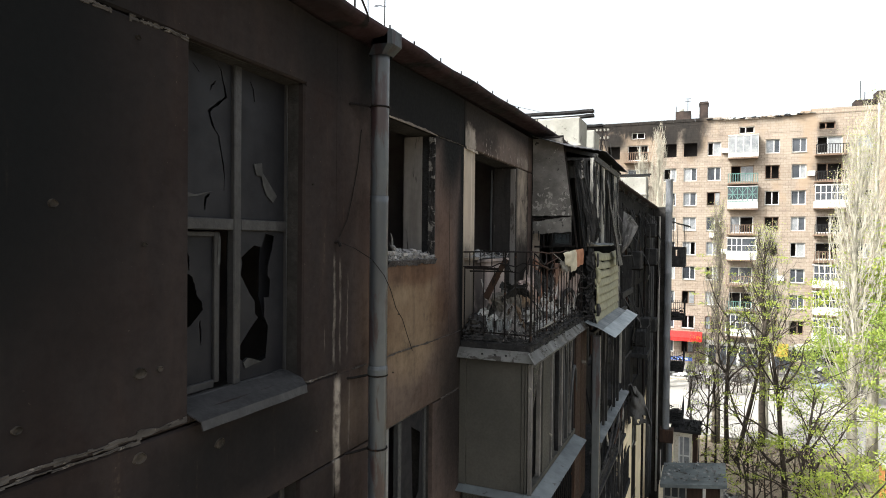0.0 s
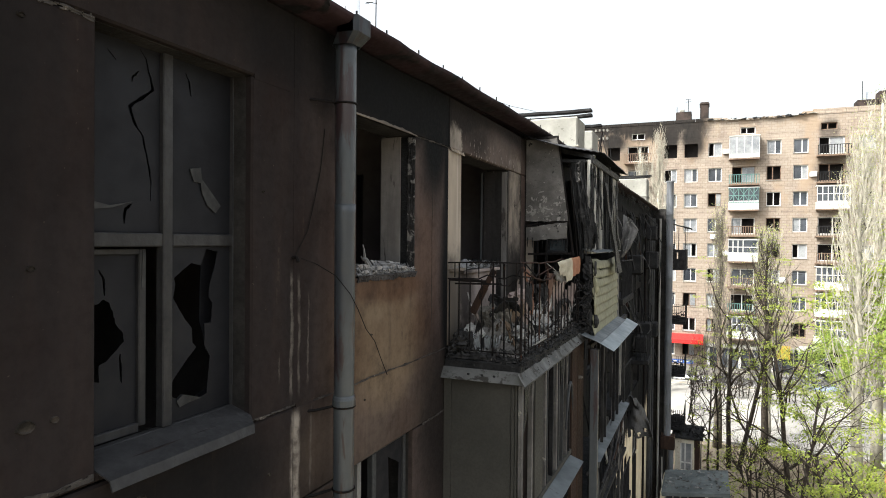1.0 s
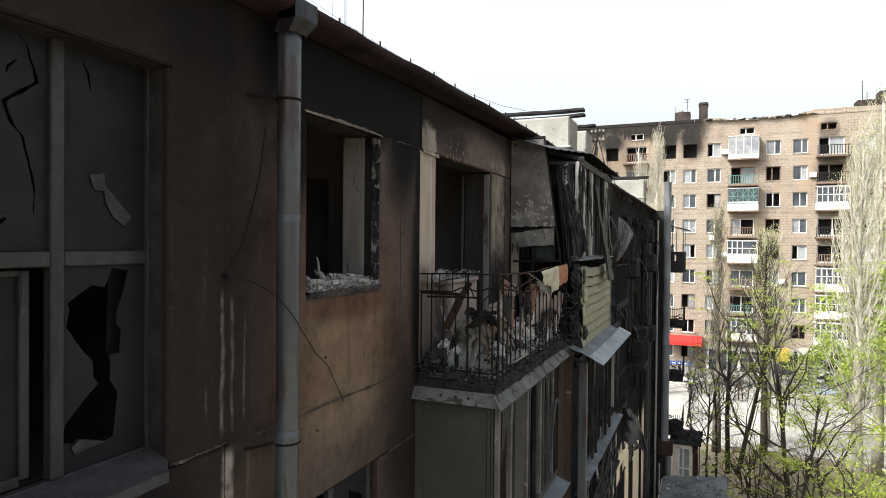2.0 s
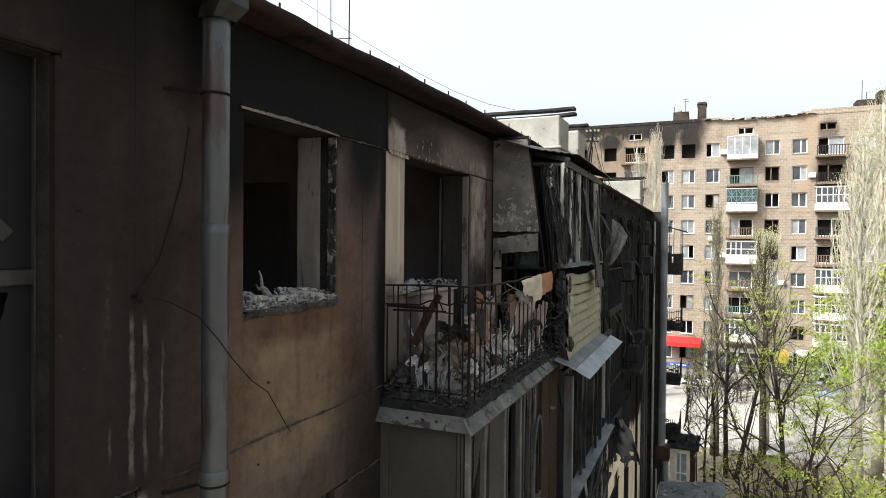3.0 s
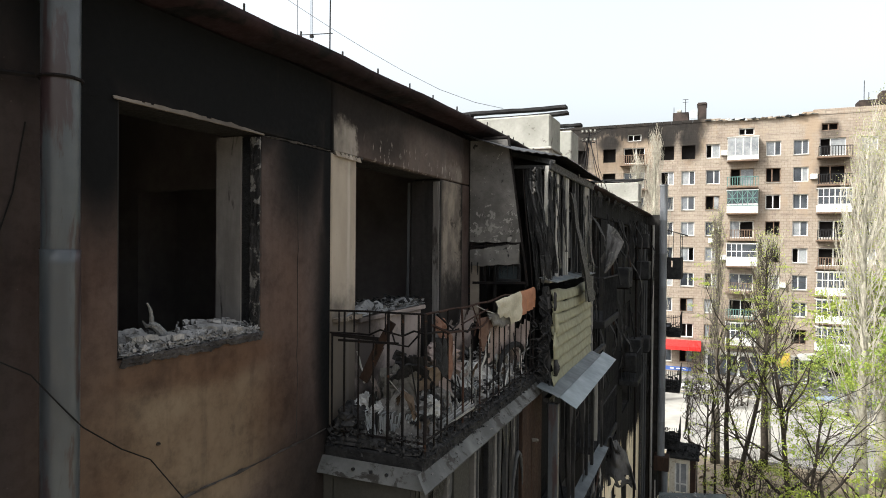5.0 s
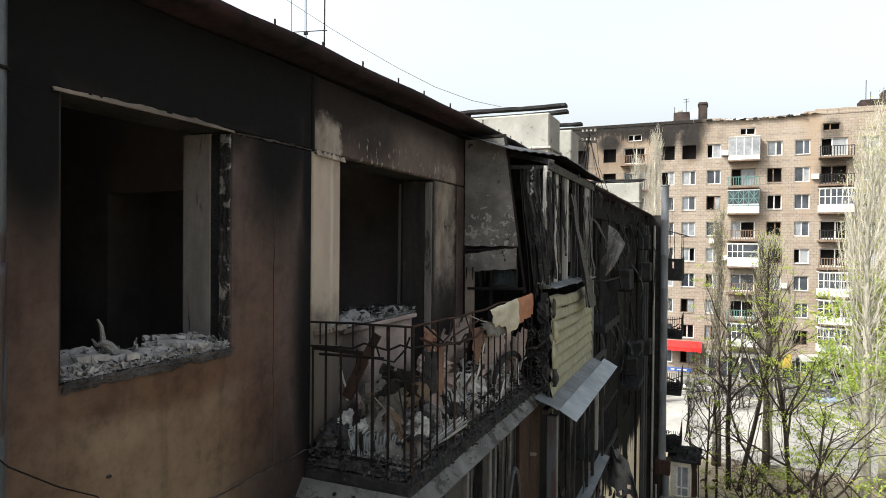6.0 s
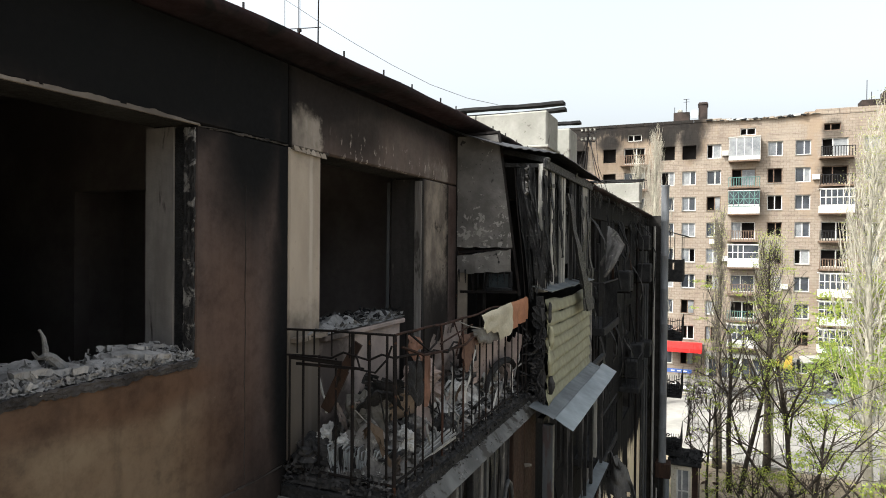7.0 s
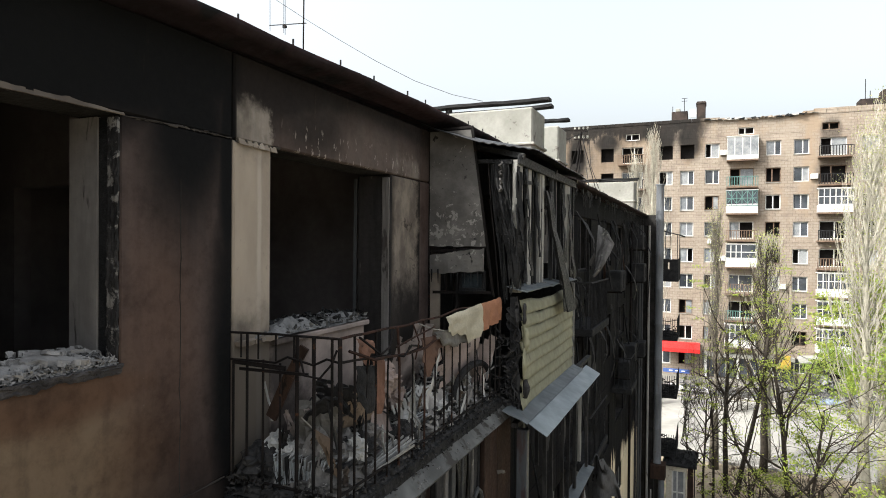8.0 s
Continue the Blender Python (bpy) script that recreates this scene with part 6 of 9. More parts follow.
part("wall", one_box(0.9, 1.9, 29.6, 29.75, -0.3, 1.3), PORCH_WALL, porch)
part("glazing", one_box(0.9, 1.9, 29.68, 29.70, 1.3, 2.38), FAR_GLASS, porch, "dark glass")
for i in range(4):
    part("window_frame", one_box(0.9 + i * 0.31, 0.96 + i * 0.31, 29.62, 29.67, 1.3, 2.38), WHITE_FRAME, porch)
part("window_frame", one_box(0.9, 1.89, 29.61, 29.66, 1.78, 1.85), WHITE_FRAME, porch)
part("post", one_box(2.55, 2.67, 29.5, 29.6, -0.3, 2.55), FAR_WHITE, porch)
part("post", one_box(3.25, 3.37, 29.5, 29.6, -0.3, 2.6), POST_PALE, porch)
rng = random.Random(8)
bm = B()
for i in range(150):
    x, y, s = rng.uniform(0.85, 3.4), rng.uniform(29.5, 32.1), rng.uniform(0.03, 0.16)
    zr = 2.50 + 0.30 * (x - 0.78) / 2.74 + 0.09
    vs = [bm.verts.new((x + s * rng.uniform(-1, 1), y + s * rng.uniform(-1, 1), zr + rng.uniform(0, 0.07))) for _ in range(4)]
    vs.append(bm.verts.new((x, y, zr - 0.02)))
    bm.faces.new((vs[0], vs[1], vs[2]))
    bm.faces.new((vs[1], vs[3], vs[4]))
tagged(part("roof_debris", bm, ASH), "fallen scraps scattered over the porch roof", "debris", kind="stuff")

HUT_WALL = worn("grimy_cream_paint", (0.56, 0.52, 0.43), (0.42, 0.385, 0.32), 0.85, big=1.5, fine=12, bump=0.3, stain=(0.24, 0.205, 0.165), stain_at=0.58)
hut = thing("vestibule", (1.7, 34.6, -0.3), "brown-framed cream vestibule with a rubble-covered roof", "vestibule")
part("wall", one_box(1.12, 1.36, 33.9, 36.0, -0.3, 3.58), HUT_WALL, hut)
part("wall", one_box(1.36, 2.0, 33.9, 34.0, -0.3, 2.0), HUT_WALL, hut)
part("wall", one_box(1.36, 2.0, 33.9, 34.0, 3.36, 3.58), HUT_WALL, hut)
part("wall", one_box(1.92, 2.0, 33.9, 34.0, 2.0, 3.36), HUT_WALL, hut)
# pale colour paints the brightness seen through this opening
part("glazing", one_box(1.36, 1.92, 33.97, 33.98, 2.0, 3.36), FAR_PALE_PANE, hut, "pale panel standing in for the bright view through the window")
for x in (1.36, 1.56, 1.86):
    part("window_frame", one_box(x, x + 0.06, 33.91, 33.96, 2.0, 3.36), FAR_WHITE, hut)
part("window_frame", one_box(1.42, 1.86, 33.92, 33.955, 2.35, 2.41), FAR_WHITE, hut)
part("post", one_box(2.03, 2.28, 33.86, 33.95, -0.3, 3.6), RUST_BROWN, hut)
part("post", one_box(2.30, 2.35, 33.86, 33.95, -0.3, 3.6), CHAR, hut)
part("roof_slab", one_box(0.95, 2.42, 33.75, 36.1, 3.6, 3.72, bevel=0.02), CHAR, hut)
bm = B()
for i in range(70):
    x, y, s = rng.uniform(1.0, 2.4), rng.uniform(33.7, 35.6), rng.uniform(0.05, 0.2)
    h = rng.uniform(0.05, 0.3)
    vs = [bm.verts.new((x + s * rng.uniform(-1, 1), y + s * rng.uniform(-1, 1), 3.725 + h * rng.uniform(0, 1))) for _ in range(3)] + [bm.verts.new((x, y, 3.722))]
    for f in ((0, 1, 2), (0, 1, 3), (1, 2, 3)):
        bm.faces.new([vs[j] for j in f])
tagged(part("roof_rubble", bm, CHAR), "charred rubble lying on the vestibule roof", "rubble", kind="stuff")
ladder = thing("leaning_pole", (1.6, 29.0, -0.3), "thin grey pole leaning against the porch", "pole")
part("pole", one_tube([(0.85, 28.9, -0.3), (0.70, 30.6, 3.6)], 0.028, 6), POST_PALE, ladder)

# ---- ground, road, kerbs ----
DIRT = worn("dry_dirt", (0.215, 0.182, 0.138), (0.14, 0.12, 0.092), 0.95, big=0.35, fine=2.0, bump=0.6, dist=0.03, stain=(0.13, 0.14, 0.07), stain_at=0.56)
ROAD = worn("pale_worn_asphalt", (0.25, 0.244, 0.228), (0.185, 0.18, 0.17), 0.9, big=0.25, fine=1.2, bump=0.3, stain=(0.12, 0.117, 0.11), stain_at=0.6)
PAVING = worn("pale_paving", (0.185, 0.177, 0.160), (0.128, 0.122, 0.112), 0.9, big=0.3, fine=1.5, bump=0.3)
KERB = worn("kerb_stone", (0.36, 0.35, 0.33), (0.25, 0.245, 0.23), 0.9, big=2.0, fine=10.0)
bm = B()
vs = [bm.verts.new(p) for p in ((-2500, -2500, -0.4), (2500, -2500, -0.4), (2500, 2500, -0.4), (-2500, 2500, -0.4))]
bm.faces.new(vs)
tagged(part("ground", bm, DIRT), "dry bare earth with thin grass", "ground", kind="structure")
tagged(part("road", one_box(-60, 90, 47.6, 65.0, -0.6, -0.38), ROAD), "pale sunlit worn asphalt street", "road", kind="structure")
tagged(part("pavement", one_box(-60, 90, 66.4, 74.8, -0.6, -0.25), PAVING), "pale sunlit pavement before the shops", "pavement", kind="structure")
for y, n in ((47.42, 0), (65.02, 1), (66.2, 2)):
    tagged(part("kerb", one_box(-60, 90, y, y + 0.15, -0.6, -0.24, bevel=0.02), KERB), "weathered concrete kerb", "kerb", kind="structure")

# ---- far apartment block, nine storeys, sunlit ----


def far_wall_mat():
    n = N("sunlit_tile_cladding")
    x, y, z = n.axes()
    v = n.nt.nodes.new("ShaderNodeCombineXYZ")
    n.put(v.inputs[0], x)
    n.put(v.inputs[1], z)
    br = n.nt.nodes.new("ShaderNodeTexBrick")
    n.put(br.inputs["Vector"], v.outputs[0])
    br.inputs["Scale"].default_value = 1.0
    br.inputs["Brick Width"].default_value, br.inputs["Row Height"].default_value = 0.52, 0.28
    br.inputs["Mortar Size"].default_value, br.inputs["Mortar Smooth"].default_value = 0.026, 0.3
    br.offset = 0.5
    br.inputs["Color1"].default_value = (0.224, 0.191, 0.158, 1)
    br.inputs["Color2"].default_value = (0.190, 0.159, 0.131, 1)
    br.inputs["Mortar"].default_value = (0.140, 0.111, 0.091, 1)
    warp = n.noise(0.25, 5, 0.6)
    col = n.mix(n.band(warp, 0.4, 0.75, 0, 0.45), br.outputs[0], (0.278, 0.241, 0.20))
    rusty = n.noise(0.5, 5, 0.6, n.stretch((1.0, 1.0, 0.35)))
    col = n.mix(n.band(rusty, 0.58, 0.75, 0, 0.5), col, (0.180, 0.132, 0.100))
    grime = n.noise(1.4, 6, 0.7, n.stretch((1.0, 1.0, 0.3)))
    col = n.mix(n.band(grime, 0.5, 0.72, 0, 0.5), col, (0.12, 0.095, 0.078))
    col = n.mix(n.band(n.noise(3.2, 4, 0.7), 0.58, 0.66, 0, 0.35), col, (0.30, 0.265, 0.225))
    # storey joints and rust runs below them
    st = n.math("FRACT", n.math("DIVIDE", n.math("SUBTRACT", z, 1.55), 2.8))
    ruled = n.math("MULTIPLY", n.band(n.math("ABSOLUTE", n.math("SUBTRACT", st, 0.5)), 0.008, 0.02, 1.0, 0.0), n.band(n.noise(1.1, 4, 0.6), 0.35, 0.55))
    col = n.mix(n.math("MULTIPLY", ruled, 0.6), col, (0.085, 0.062, 0.05))
    orange = n.math("MULTIPLY", n.band(n.noise(0.35, 5, 0.65, n.stretch((1.0, 1.0, 0.6))), 0.46, 0.62), n.band(z, 14.0, 21.0, 0.15, 0.8))
    col = n.mix(orange, col, (0.222, 0.168, 0.122))
    wob = n.math("MULTIPLY", n.math("SUBTRACT", n.noise(0.7, 6, 0.65, n.stretch((1, 1, 0.45))), 0.5), 2.2)

    def blob(cx, cz, rx, rz, soft=0.7):
        dx = n.math("DIVIDE", n.math("SUBTRACT", x, cx), rx)
        dz = n.math("DIVIDE", n.math("SUBTRACT", z, cz), rz)
        d = n.math("ADD", n.math("SQRT", n.math("ADD", n.math("MULTIPLY", dx, dx), n.math("MULTIPLY", dz, dz))), n.math("MULTIPLY", wob, 0.42))
        return n.band(d, 1 - soft / 2, 1 + soft / 2, 1, 0)
    fringe = n.math("ADD", n.math("MULTIPLY", wob, 1.0), n.math("MULTIPLY", n.math("SUBTRACT", n.noise(1.5, 6, 0.75, n.stretch((1.6, 1, 0.35))), 0.5), 5.0))
    soot = n.math("MULTIPLY", n.band(n.math("ADD", z, fringe), 24.7, 26.2), n.band(n.math("ADD", x, n.math("MULTIPLY", wob, 0.8)), 1.6, 2.9, 1.0, 0.0))
    for b in ((-1.6, 25.6, 1.15, 1.7), (0.75, 25.3, 1.35, 2.2), (-7.9, 25.2, 1.6, 1.3), (-11.4, 23.6, 1.3, 3.4), (-4.9, 26.3, 2.0, 1.1), (-14.6, 24.5, 2.0, 3.0)):
        soot = n.math("MAXIMUM", soot, blob(*b, 1.0))
    soot = n.math("MAXIMUM", soot, n.math("MULTIPLY", n.band(x, -3.0, -8.0), n.math("MULTIPLY", n.band(z, 18.0, 24.0), n.band(rusty, 0.3, 0.7, 0.25, 0.75))))
    for b in ((13.9, 25.4, 0.9, 1.2), (14.0, 21.5, 1.3, 1.6)):
        soot = n.math("MAXIMUM", soot, n.math("MULTIPLY", blob(*b), 0.6))
    col = n.mix(n.math("MULTIPLY", n.math("MULTIPLY", soot, n.band(grime, 0.3, 0.65, 1.0, 0.95)), 0.985), col, (0.0075, 0.0072, 0.0075))
    n.bump(br.outputs["Fac"], 0.4, -0.02)
    return n.done(col, 0.9, 0.0, 0.15)


FAR_WALL = far_wall_mat()
FY, FX0, FX1, FTOP = 75.5, -32.0, 46.0, 27.1
apt = thing("apartment_building", (7.0, 80.0, -0.4), "nine-storey sunlit block clad in beige tiles, burnt at the top", "building")
WCOL = [-29.0, -26.5, -20.6, -17.8, -14.6, -11.3, -7.9, -1.6, 0.58, 3.06, 8.86, 11.37, 17.3, 19.8, 25.6, 28.1, 34.0, 36.5, 42.0]
BCOL = [-23.5, -5.15, 5.94, 14.15, 22.7, 31.0, 39.3]
ROWS = [23.9 - 2.8 * i for i in range(9)]
holes = []
for i, zc in enumerate(ROWS):
    for x in WCOL:
        holes.append((x - 0.70, x + 0.70, zc - 0.76, zc + 0.76, "w", i))
    for x in BCOL:
        holes.append((x - 1.15, x + 1.15, zc - 1.0, zc + 0.80, "b", i))
for x in (-20.6, -5.15, 6.3, 13.9, 22.7, 31.0):
    holes.append((x - 0.75, x + 0.75, 25.45, 26.2, "a", 0))
bm = B()
xs = sorted({FX0, FX1, *(h[0] for h in holes), *(h[1] for h in holes)})
zb = sorted({h[2] for h in holes} | {h[3] for h in holes} | {-0.6, FTOP})
for za, zc in zip(zb, zb[1:]):
    run = None
    row = [h for h in holes if h[2] < (za + zc) / 2 < h[3]]
    for xa, xb in zip(xs, xs[1:]):
        m = (xa + xb) / 2
        solid = not any(h[0] < m < h[1] for h in row)
        if solid:
            run = (run[0], xb) if run else (xa, xb)
        if (not solid or xb == xs[-1]) and run:
            box(bm, run[0], run[1], FY, FY + 0.4, za, zc)
            run = None
part("wall", bm, FAR_WALL, apt)
# one near-black block behind every window paints the unlit rooms
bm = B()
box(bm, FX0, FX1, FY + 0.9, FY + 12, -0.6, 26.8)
part("room_core", bm, FAR_DARK, apt, "near-black block standing in for unlit rooms")
# broken parapet line
bm = B()
x = FX0
k = 0
while x < FX1:
    w = 0.9 + 0.5 * abs(nz(k * 1.7, 2))
    h = 0.18 + (0.22 if x > 12.1 else 0.0) + (0.16 * nz(k * 0.9, 5) if 2.4 < x < 12 else 0.04 * nz(k, 4)) - (0.30 * math.sin((x - 2.4) / 9.6 * math.pi) if 2.4 < x < 12 else 0)
    box(bm, x, x + w - 0.03, FY - 0.05, FY + 0.45, FTOP + 0.002, FTOP + max(0.05, 0.15 + h))
    x += w
    k += 1
part("parapet", bm, FAR_WALL, apt, "broken tile parapet")
rng = random.Random(66)
for i in range(46):                       # slabs and lath left along the torn roof edge
    x = 2.3 + i * 0.22 + rng.uniform(-0.08, 0.08)
    zb = FTOP + 0.05 - 0.16 * math.sin((x - 2.4) / 9.6 * math.pi)
    w, h = rng.uniform(0.15, 0.6), rng.uniform(0.04, 0.16)
    part("torn_roofing", one_bar((x, FY - rng.uniform(0.0, 0.3), zb + rng.uniform(0.0, 0.12)), (x + w, FY - rng.uniform(0.0, 0.3), zb + rng.uniform(-0.02, 0.22)), 0.25, h),
         rng.choice((FAR_WHITE, CONCRETE, CHAR_GREY, CHAR, FAR_WALL)), apt)
for (x0, x1, z1, m) in ((-1.1, 0.55, 28.45, BRICK_ROOF), (1.45, 2.35, 29.4, BRICK_ROOF), (16.4, 18.2, 28.4, BRICK_ROOF), (18.3, 20.6, 29.2, BRICK_ROOF)):
    part("chimney", one_box(x0, x1, FY + 0.5, FY + 2.2, 26.8, z1, bevel=0.05), m, apt, "smoked brick roof stack")
part("chimney", one_box(-0.7, -0.2, FY + 0.5, FY + 2.2, 28.44, 28.75, bevel=0.05), CONCRETE, apt, "pale cap on the roof stack")
part("chimney", one_box(1.38, 2.42, FY + 0.45, FY + 2.25, 29.1, 29.25, bevel=0.03), BRICK_ROOF, apt, "projecting brick course")
bm = B()
tube(bm, [(1.05 + 0.36 * math.cos(a), FY + 0.4, 28.1 + 0.42 * math.sin(a)) for a in np.linspace(0, 2 * math.pi, 13)], 0.06, 5)
box(bm, 0.78, 1.32, FY + 0.38, FY + 0.42, 27.8, 28.4)
part("dish", bm, FAR_WHITE, apt, "white satellite dish")
for x, h in ((0.2, 1.9), (-1.0, 1.1), (16.9, 2.4), (17.3, 1.2)):
    part("aerial", one_tube([(x, FY + 0.8, 27.2), (x, FY + 0.8, 28.0 + h)], 0.035, 5), CHAR, apt)
for z in (29.6, 29.9):
    part("aerial", one_tube([(-0.1, FY + 0.8, z), (0.5, FY + 0.8, z)], 0.03, 4), CHAR, apt)
rng = random.Random(77)
burnt = {(0, -11.3), (0, -7.9), (0, -1.6), (0, 0.58), (1, -7.9), (1, -11.3), (0, -14.6)}
for (x0, x1, z0, z1, kind, i) in holes:
    xc = (x0 + x1) / 2
    if (i, round(xc, 2)) in burnt or x0 < -18 and i > 3:
        continue
    if kind == "b" and i == 8:
        continue
    dark = rng.random() < 0.5 or kind == "a"
    w = part("window", one_box(x0, x1, FY + 0.16, FY + 0.22, z0, z0 + 0.09), FAR_WHITE if not dark else rng.choice((FAR_WHITE, BAL_BROWN)), apt)
    m = w.data.materials[0]
    bm = B()
    for a in ((x0, x0 + 0.09, z0 + 0.09, z1), (x1 - 0.09, x1, z0 + 0.09, z1), (x0 + 0.09, x1 - 0.09, z1 - 0.09, z1)):
        box(bm, a[0], a[1], FY + 0.16, FY + 0.22, a[2], a[3])
    mid = x0 + (x1 - x0) * rng.choice((0.42, 0.5, 0.58))
    box(bm, mid - 0.05, mid + 0.05, FY + 0.155, FY + 0.225, z0 + 0.09, z1 - 0.09)
    fr = part("window_frame", bm, m, w)
    for a, b in ((x0 + 0.09, mid - 0.05), (mid + 0.05, x1 - 0.09)):
        r = 0.0 if kind == "a" else rng.random()
        if dark and r < 0.75:
            continue
        part("pane", one_box(a, b, FY + 0.18, FY + 0.2, z0 + 0.09, z1 - 0.09), FAR_PALE_PANE if r > 0.62 else FAR_GLASS, w)
    if kind == "w" and rng.random() < 0.55:
        part("sill", one_box(x0 - 0.03, x1 + 0.03, FY - 0.07, FY + 0.05, z0 - 0.045, z0 - 0.002), CONCRETE, w)


def far_balcony(xc, zc, style, w=2.95, d=1.0):
    zf = zc - 1.15
    b = part("balcony", one_box(xc - w / 2, xc + w / 2, FY - d, FY - 0.003, zf - 0.16, zf), BAL_BROWN, apt)
    mat = {"white": FAR_WHITE, "green": BAL_GREEN, "brown": BAL_BROWN, "xgreen": FAR_WHITE, "light": BAL_LIGHT, "burnt": CHAR, "half": FAR_WHITE, "glass": FAR_WHITE, "rail": BAL_BROWN}[style]
    if style in ("white", "xgreen", "brown", "light", "half", "glass"):
        for a in ((xc - w / 2, xc + w / 2, FY - d, FY - d + 0.06), (xc - w / 2, xc - w / 2 + 0.06, FY - d + 0.06, FY - 0.01), (xc + w / 2 - 0.06, xc + w / 2, FY - d + 0.06, FY - 0.01)):
            part("front", one_box(*a, zf + 0.002, zf + (0.35 if style == 'glass' else 0.72 if style in ('white', 'light') else 0.95)), mat, b)
    else:
        for i in range(13):
            x = xc - w / 2 + 0.03 + i * (w - 0.06) / 12
            part("bar", one_box(x - 0.035, x + 0.035, FY - d, FY - d + 0.04, zf, zf + 0.95), mat, b)
        part("rail", one_box(xc - w / 2, xc + w / 2, FY - d - 0.01, FY - d + 0.05, zf + 0.95, zf + 1.02), mat, b)
    if style in ("white", "xgreen", "light", "half", "glass"):
        bm = B()
        n = 4 if style == "glass" else 6
        sill = 0.35 if style == "glass" else 0.72
        for i in range(n + 1):
            x = xc - w / 2 + i * w / n
            if style == "half" and i in (4, 5):
                continue
            box(bm, max(x - 0.04, xc - w / 2), min(x + 0.04, xc + w / 2), FY - d, FY - d + 0.06, zf + sill, zf + 2.35)
        for z in ((0.35, 2.28) if style == "glass" else (0.72, 1.5, 2.28)):
            box(bm, xc - w / 2, xc + w / 2, FY - d - 0.005, FY - d + 0.065, zf + z, zf + z + 0.08)
        if style == "xgreen":
            for i in range(3):
                x = xc - 0.95 + i * 0.95
                bar(bm, (x - 0.4, FY - d + 0.03, zf + 1.05), (x + 0.4, FY - d + 0.03, zf + 2.25), 0.06)
                bar(bm, (x + 0.4, FY - d + 0.03, zf + 1.05), (x - 0.4, FY - d + 0.03, zf + 2.25), 0.06)
        part("glazing_frame", bm, BAL_GREEN if style == "xgreen" else FAR_WHITE, b)
        # glass style: reflection and bright interior put into a paler pane colour
        part("glass", one_box(xc - w / 2 + 0.05, xc + w / 2 - 0.05, FY - d + 0.02, FY - d + 0.035, zf + sill + 0.08, zf + 2.28), FAR_PALE_PANE if style == "glass" else FAR_GLASS, b)
        part("cover", one_box(xc - w / 2 - 0.05, xc + w / 2 + 0.05, FY - d - 0.05, FY - 0.003, zf + 2.36, zf + 2.42), FAR_WHITE, b)


for i, st in enumerate(("glass", "green", "xgreen", "rail", "half", "rail", "green", "white")):
    far_balcony(5.94, ROWS[i], st)
for i, st in enumerate(("burnt", "burnt", "white", "burnt", "rail", "white", "light", "light")):
    far_balcony(14.25, ROWS[i], st)
for i, st in enumerate(("rail", "burnt", "burnt", "white", "rail", "green", "white", "brown")):
    far_balcony(-5.15, ROWS[i], st)
    far_balcony(22.7, ROWS[7 - i], st)
    far_balcony(31.0, ROWS[i], st)
for x, i in ((4.15, 0), (4.15, 4), (3.0, 3), (12.5, 1), (9.8, 5)):
    z = ROWS[i] - 0.3 - (1.0 if i == 3 else 0)
    part("air_conditioner", one_box(x - 0.32, x + 0.32, FY - 0.35, FY - 0.003, z - 0.25, z + 0.27, bevel=0.03), FAR_WHITE, apt, "white air conditioner box")
# shops at street level
shop = thing("street_shop", (1.0, 74.5, -0.25), "red awning over a shop with a blue sign", "shop")
bm = B()


def red_pt(u, v):
    return (-2.2 + u * 4.3, 75.4 - v * 1.5, 3.2 - v * 0.5)


sheet(bm, red_pt, 6, 3, 0.03)
part("awning", bm, RED, shop, "bright red cloth awning")
part("valance", one_box(-2.2, 0.85, 73.85, 73.9, 2.32, 2.72), RED, shop)
part("valance", one_box(0.88, 2.1, 73.85, 73.9, 2.32, 2.72), RED, shop)
part("awning_post", one_tube([(2.05, 73.9, -0.25), (2.05, 73.9, 2.0)], 0.04, 6), CHAR, shop)
part("sign", one_box(-1.5, 1.15, 73.0, 73.06, 0.28, 0.68), BLUE, shop, "blue sign board")
part("sign_post", one_tube([(-0.1, 73.1, -0.25), (-0.1, 73.1, 0.4)], 0.05, 6), CHAR, shop)
for i in range(3):
    part("lettering_bar", one_box(-0.9 + i * 0.62, -0.55 + i * 0.62, 72.98, 72.999, 0.42, 0.54), FAR_WHITE, shop)
kiosk = thing("shop_canopy", (13.2, 73.8, -0.25), "sagging grey canopy over a wrecked shop entrance", "canopy")
bm = B()
sheet(bm, lambda u, v: (11.2 + u * 4.2, 75.3 - v * 2.2, 2.9 - 0.3 * v - 0.5 * (1 - u) ** 2 + 0.08 * nz(u * 5, v * 3)), 12, 4, 0.12)
part("canopy_roof", bm, CONCRETE, kiosk)
for x in (12.2, 14.9):
    part("post", one_tube([(x, 73.3, -0.25), (x, 73.3, 2.5)], 0.06, 6), CHAR_GREY, kiosk)
ys = thing("shop_sign", (9.9, 74.6, 1.2), "yellow sign board on a post beside the shops", "sign")
part("board", one_box(9.2, 10.6, 74.9, 75.0, 1.2, 2.6), YELLOW, ys)
part("post", one_tube([(9.9, 74.95, -0.25), (9.9, 74.95, 1.2)], 0.05, 6), CHAR, ys)

# shopfront strip under the flats, with dark broken glazing
front = thing("shopfront", (6.5, 75.0, -0.25), "wrecked dark shopfront under the flats with pale frames", "shopfront")
part("fascia", one_box(2.5, 11.0, 74.95, 75.45, 1.95, 2.35), CONCRETE, front)
part("glazing", one_box(2.5, 11.0, 75.25, 75.3, -0.2, 1.95), FAR_GLASS, front, "dark shop glass")
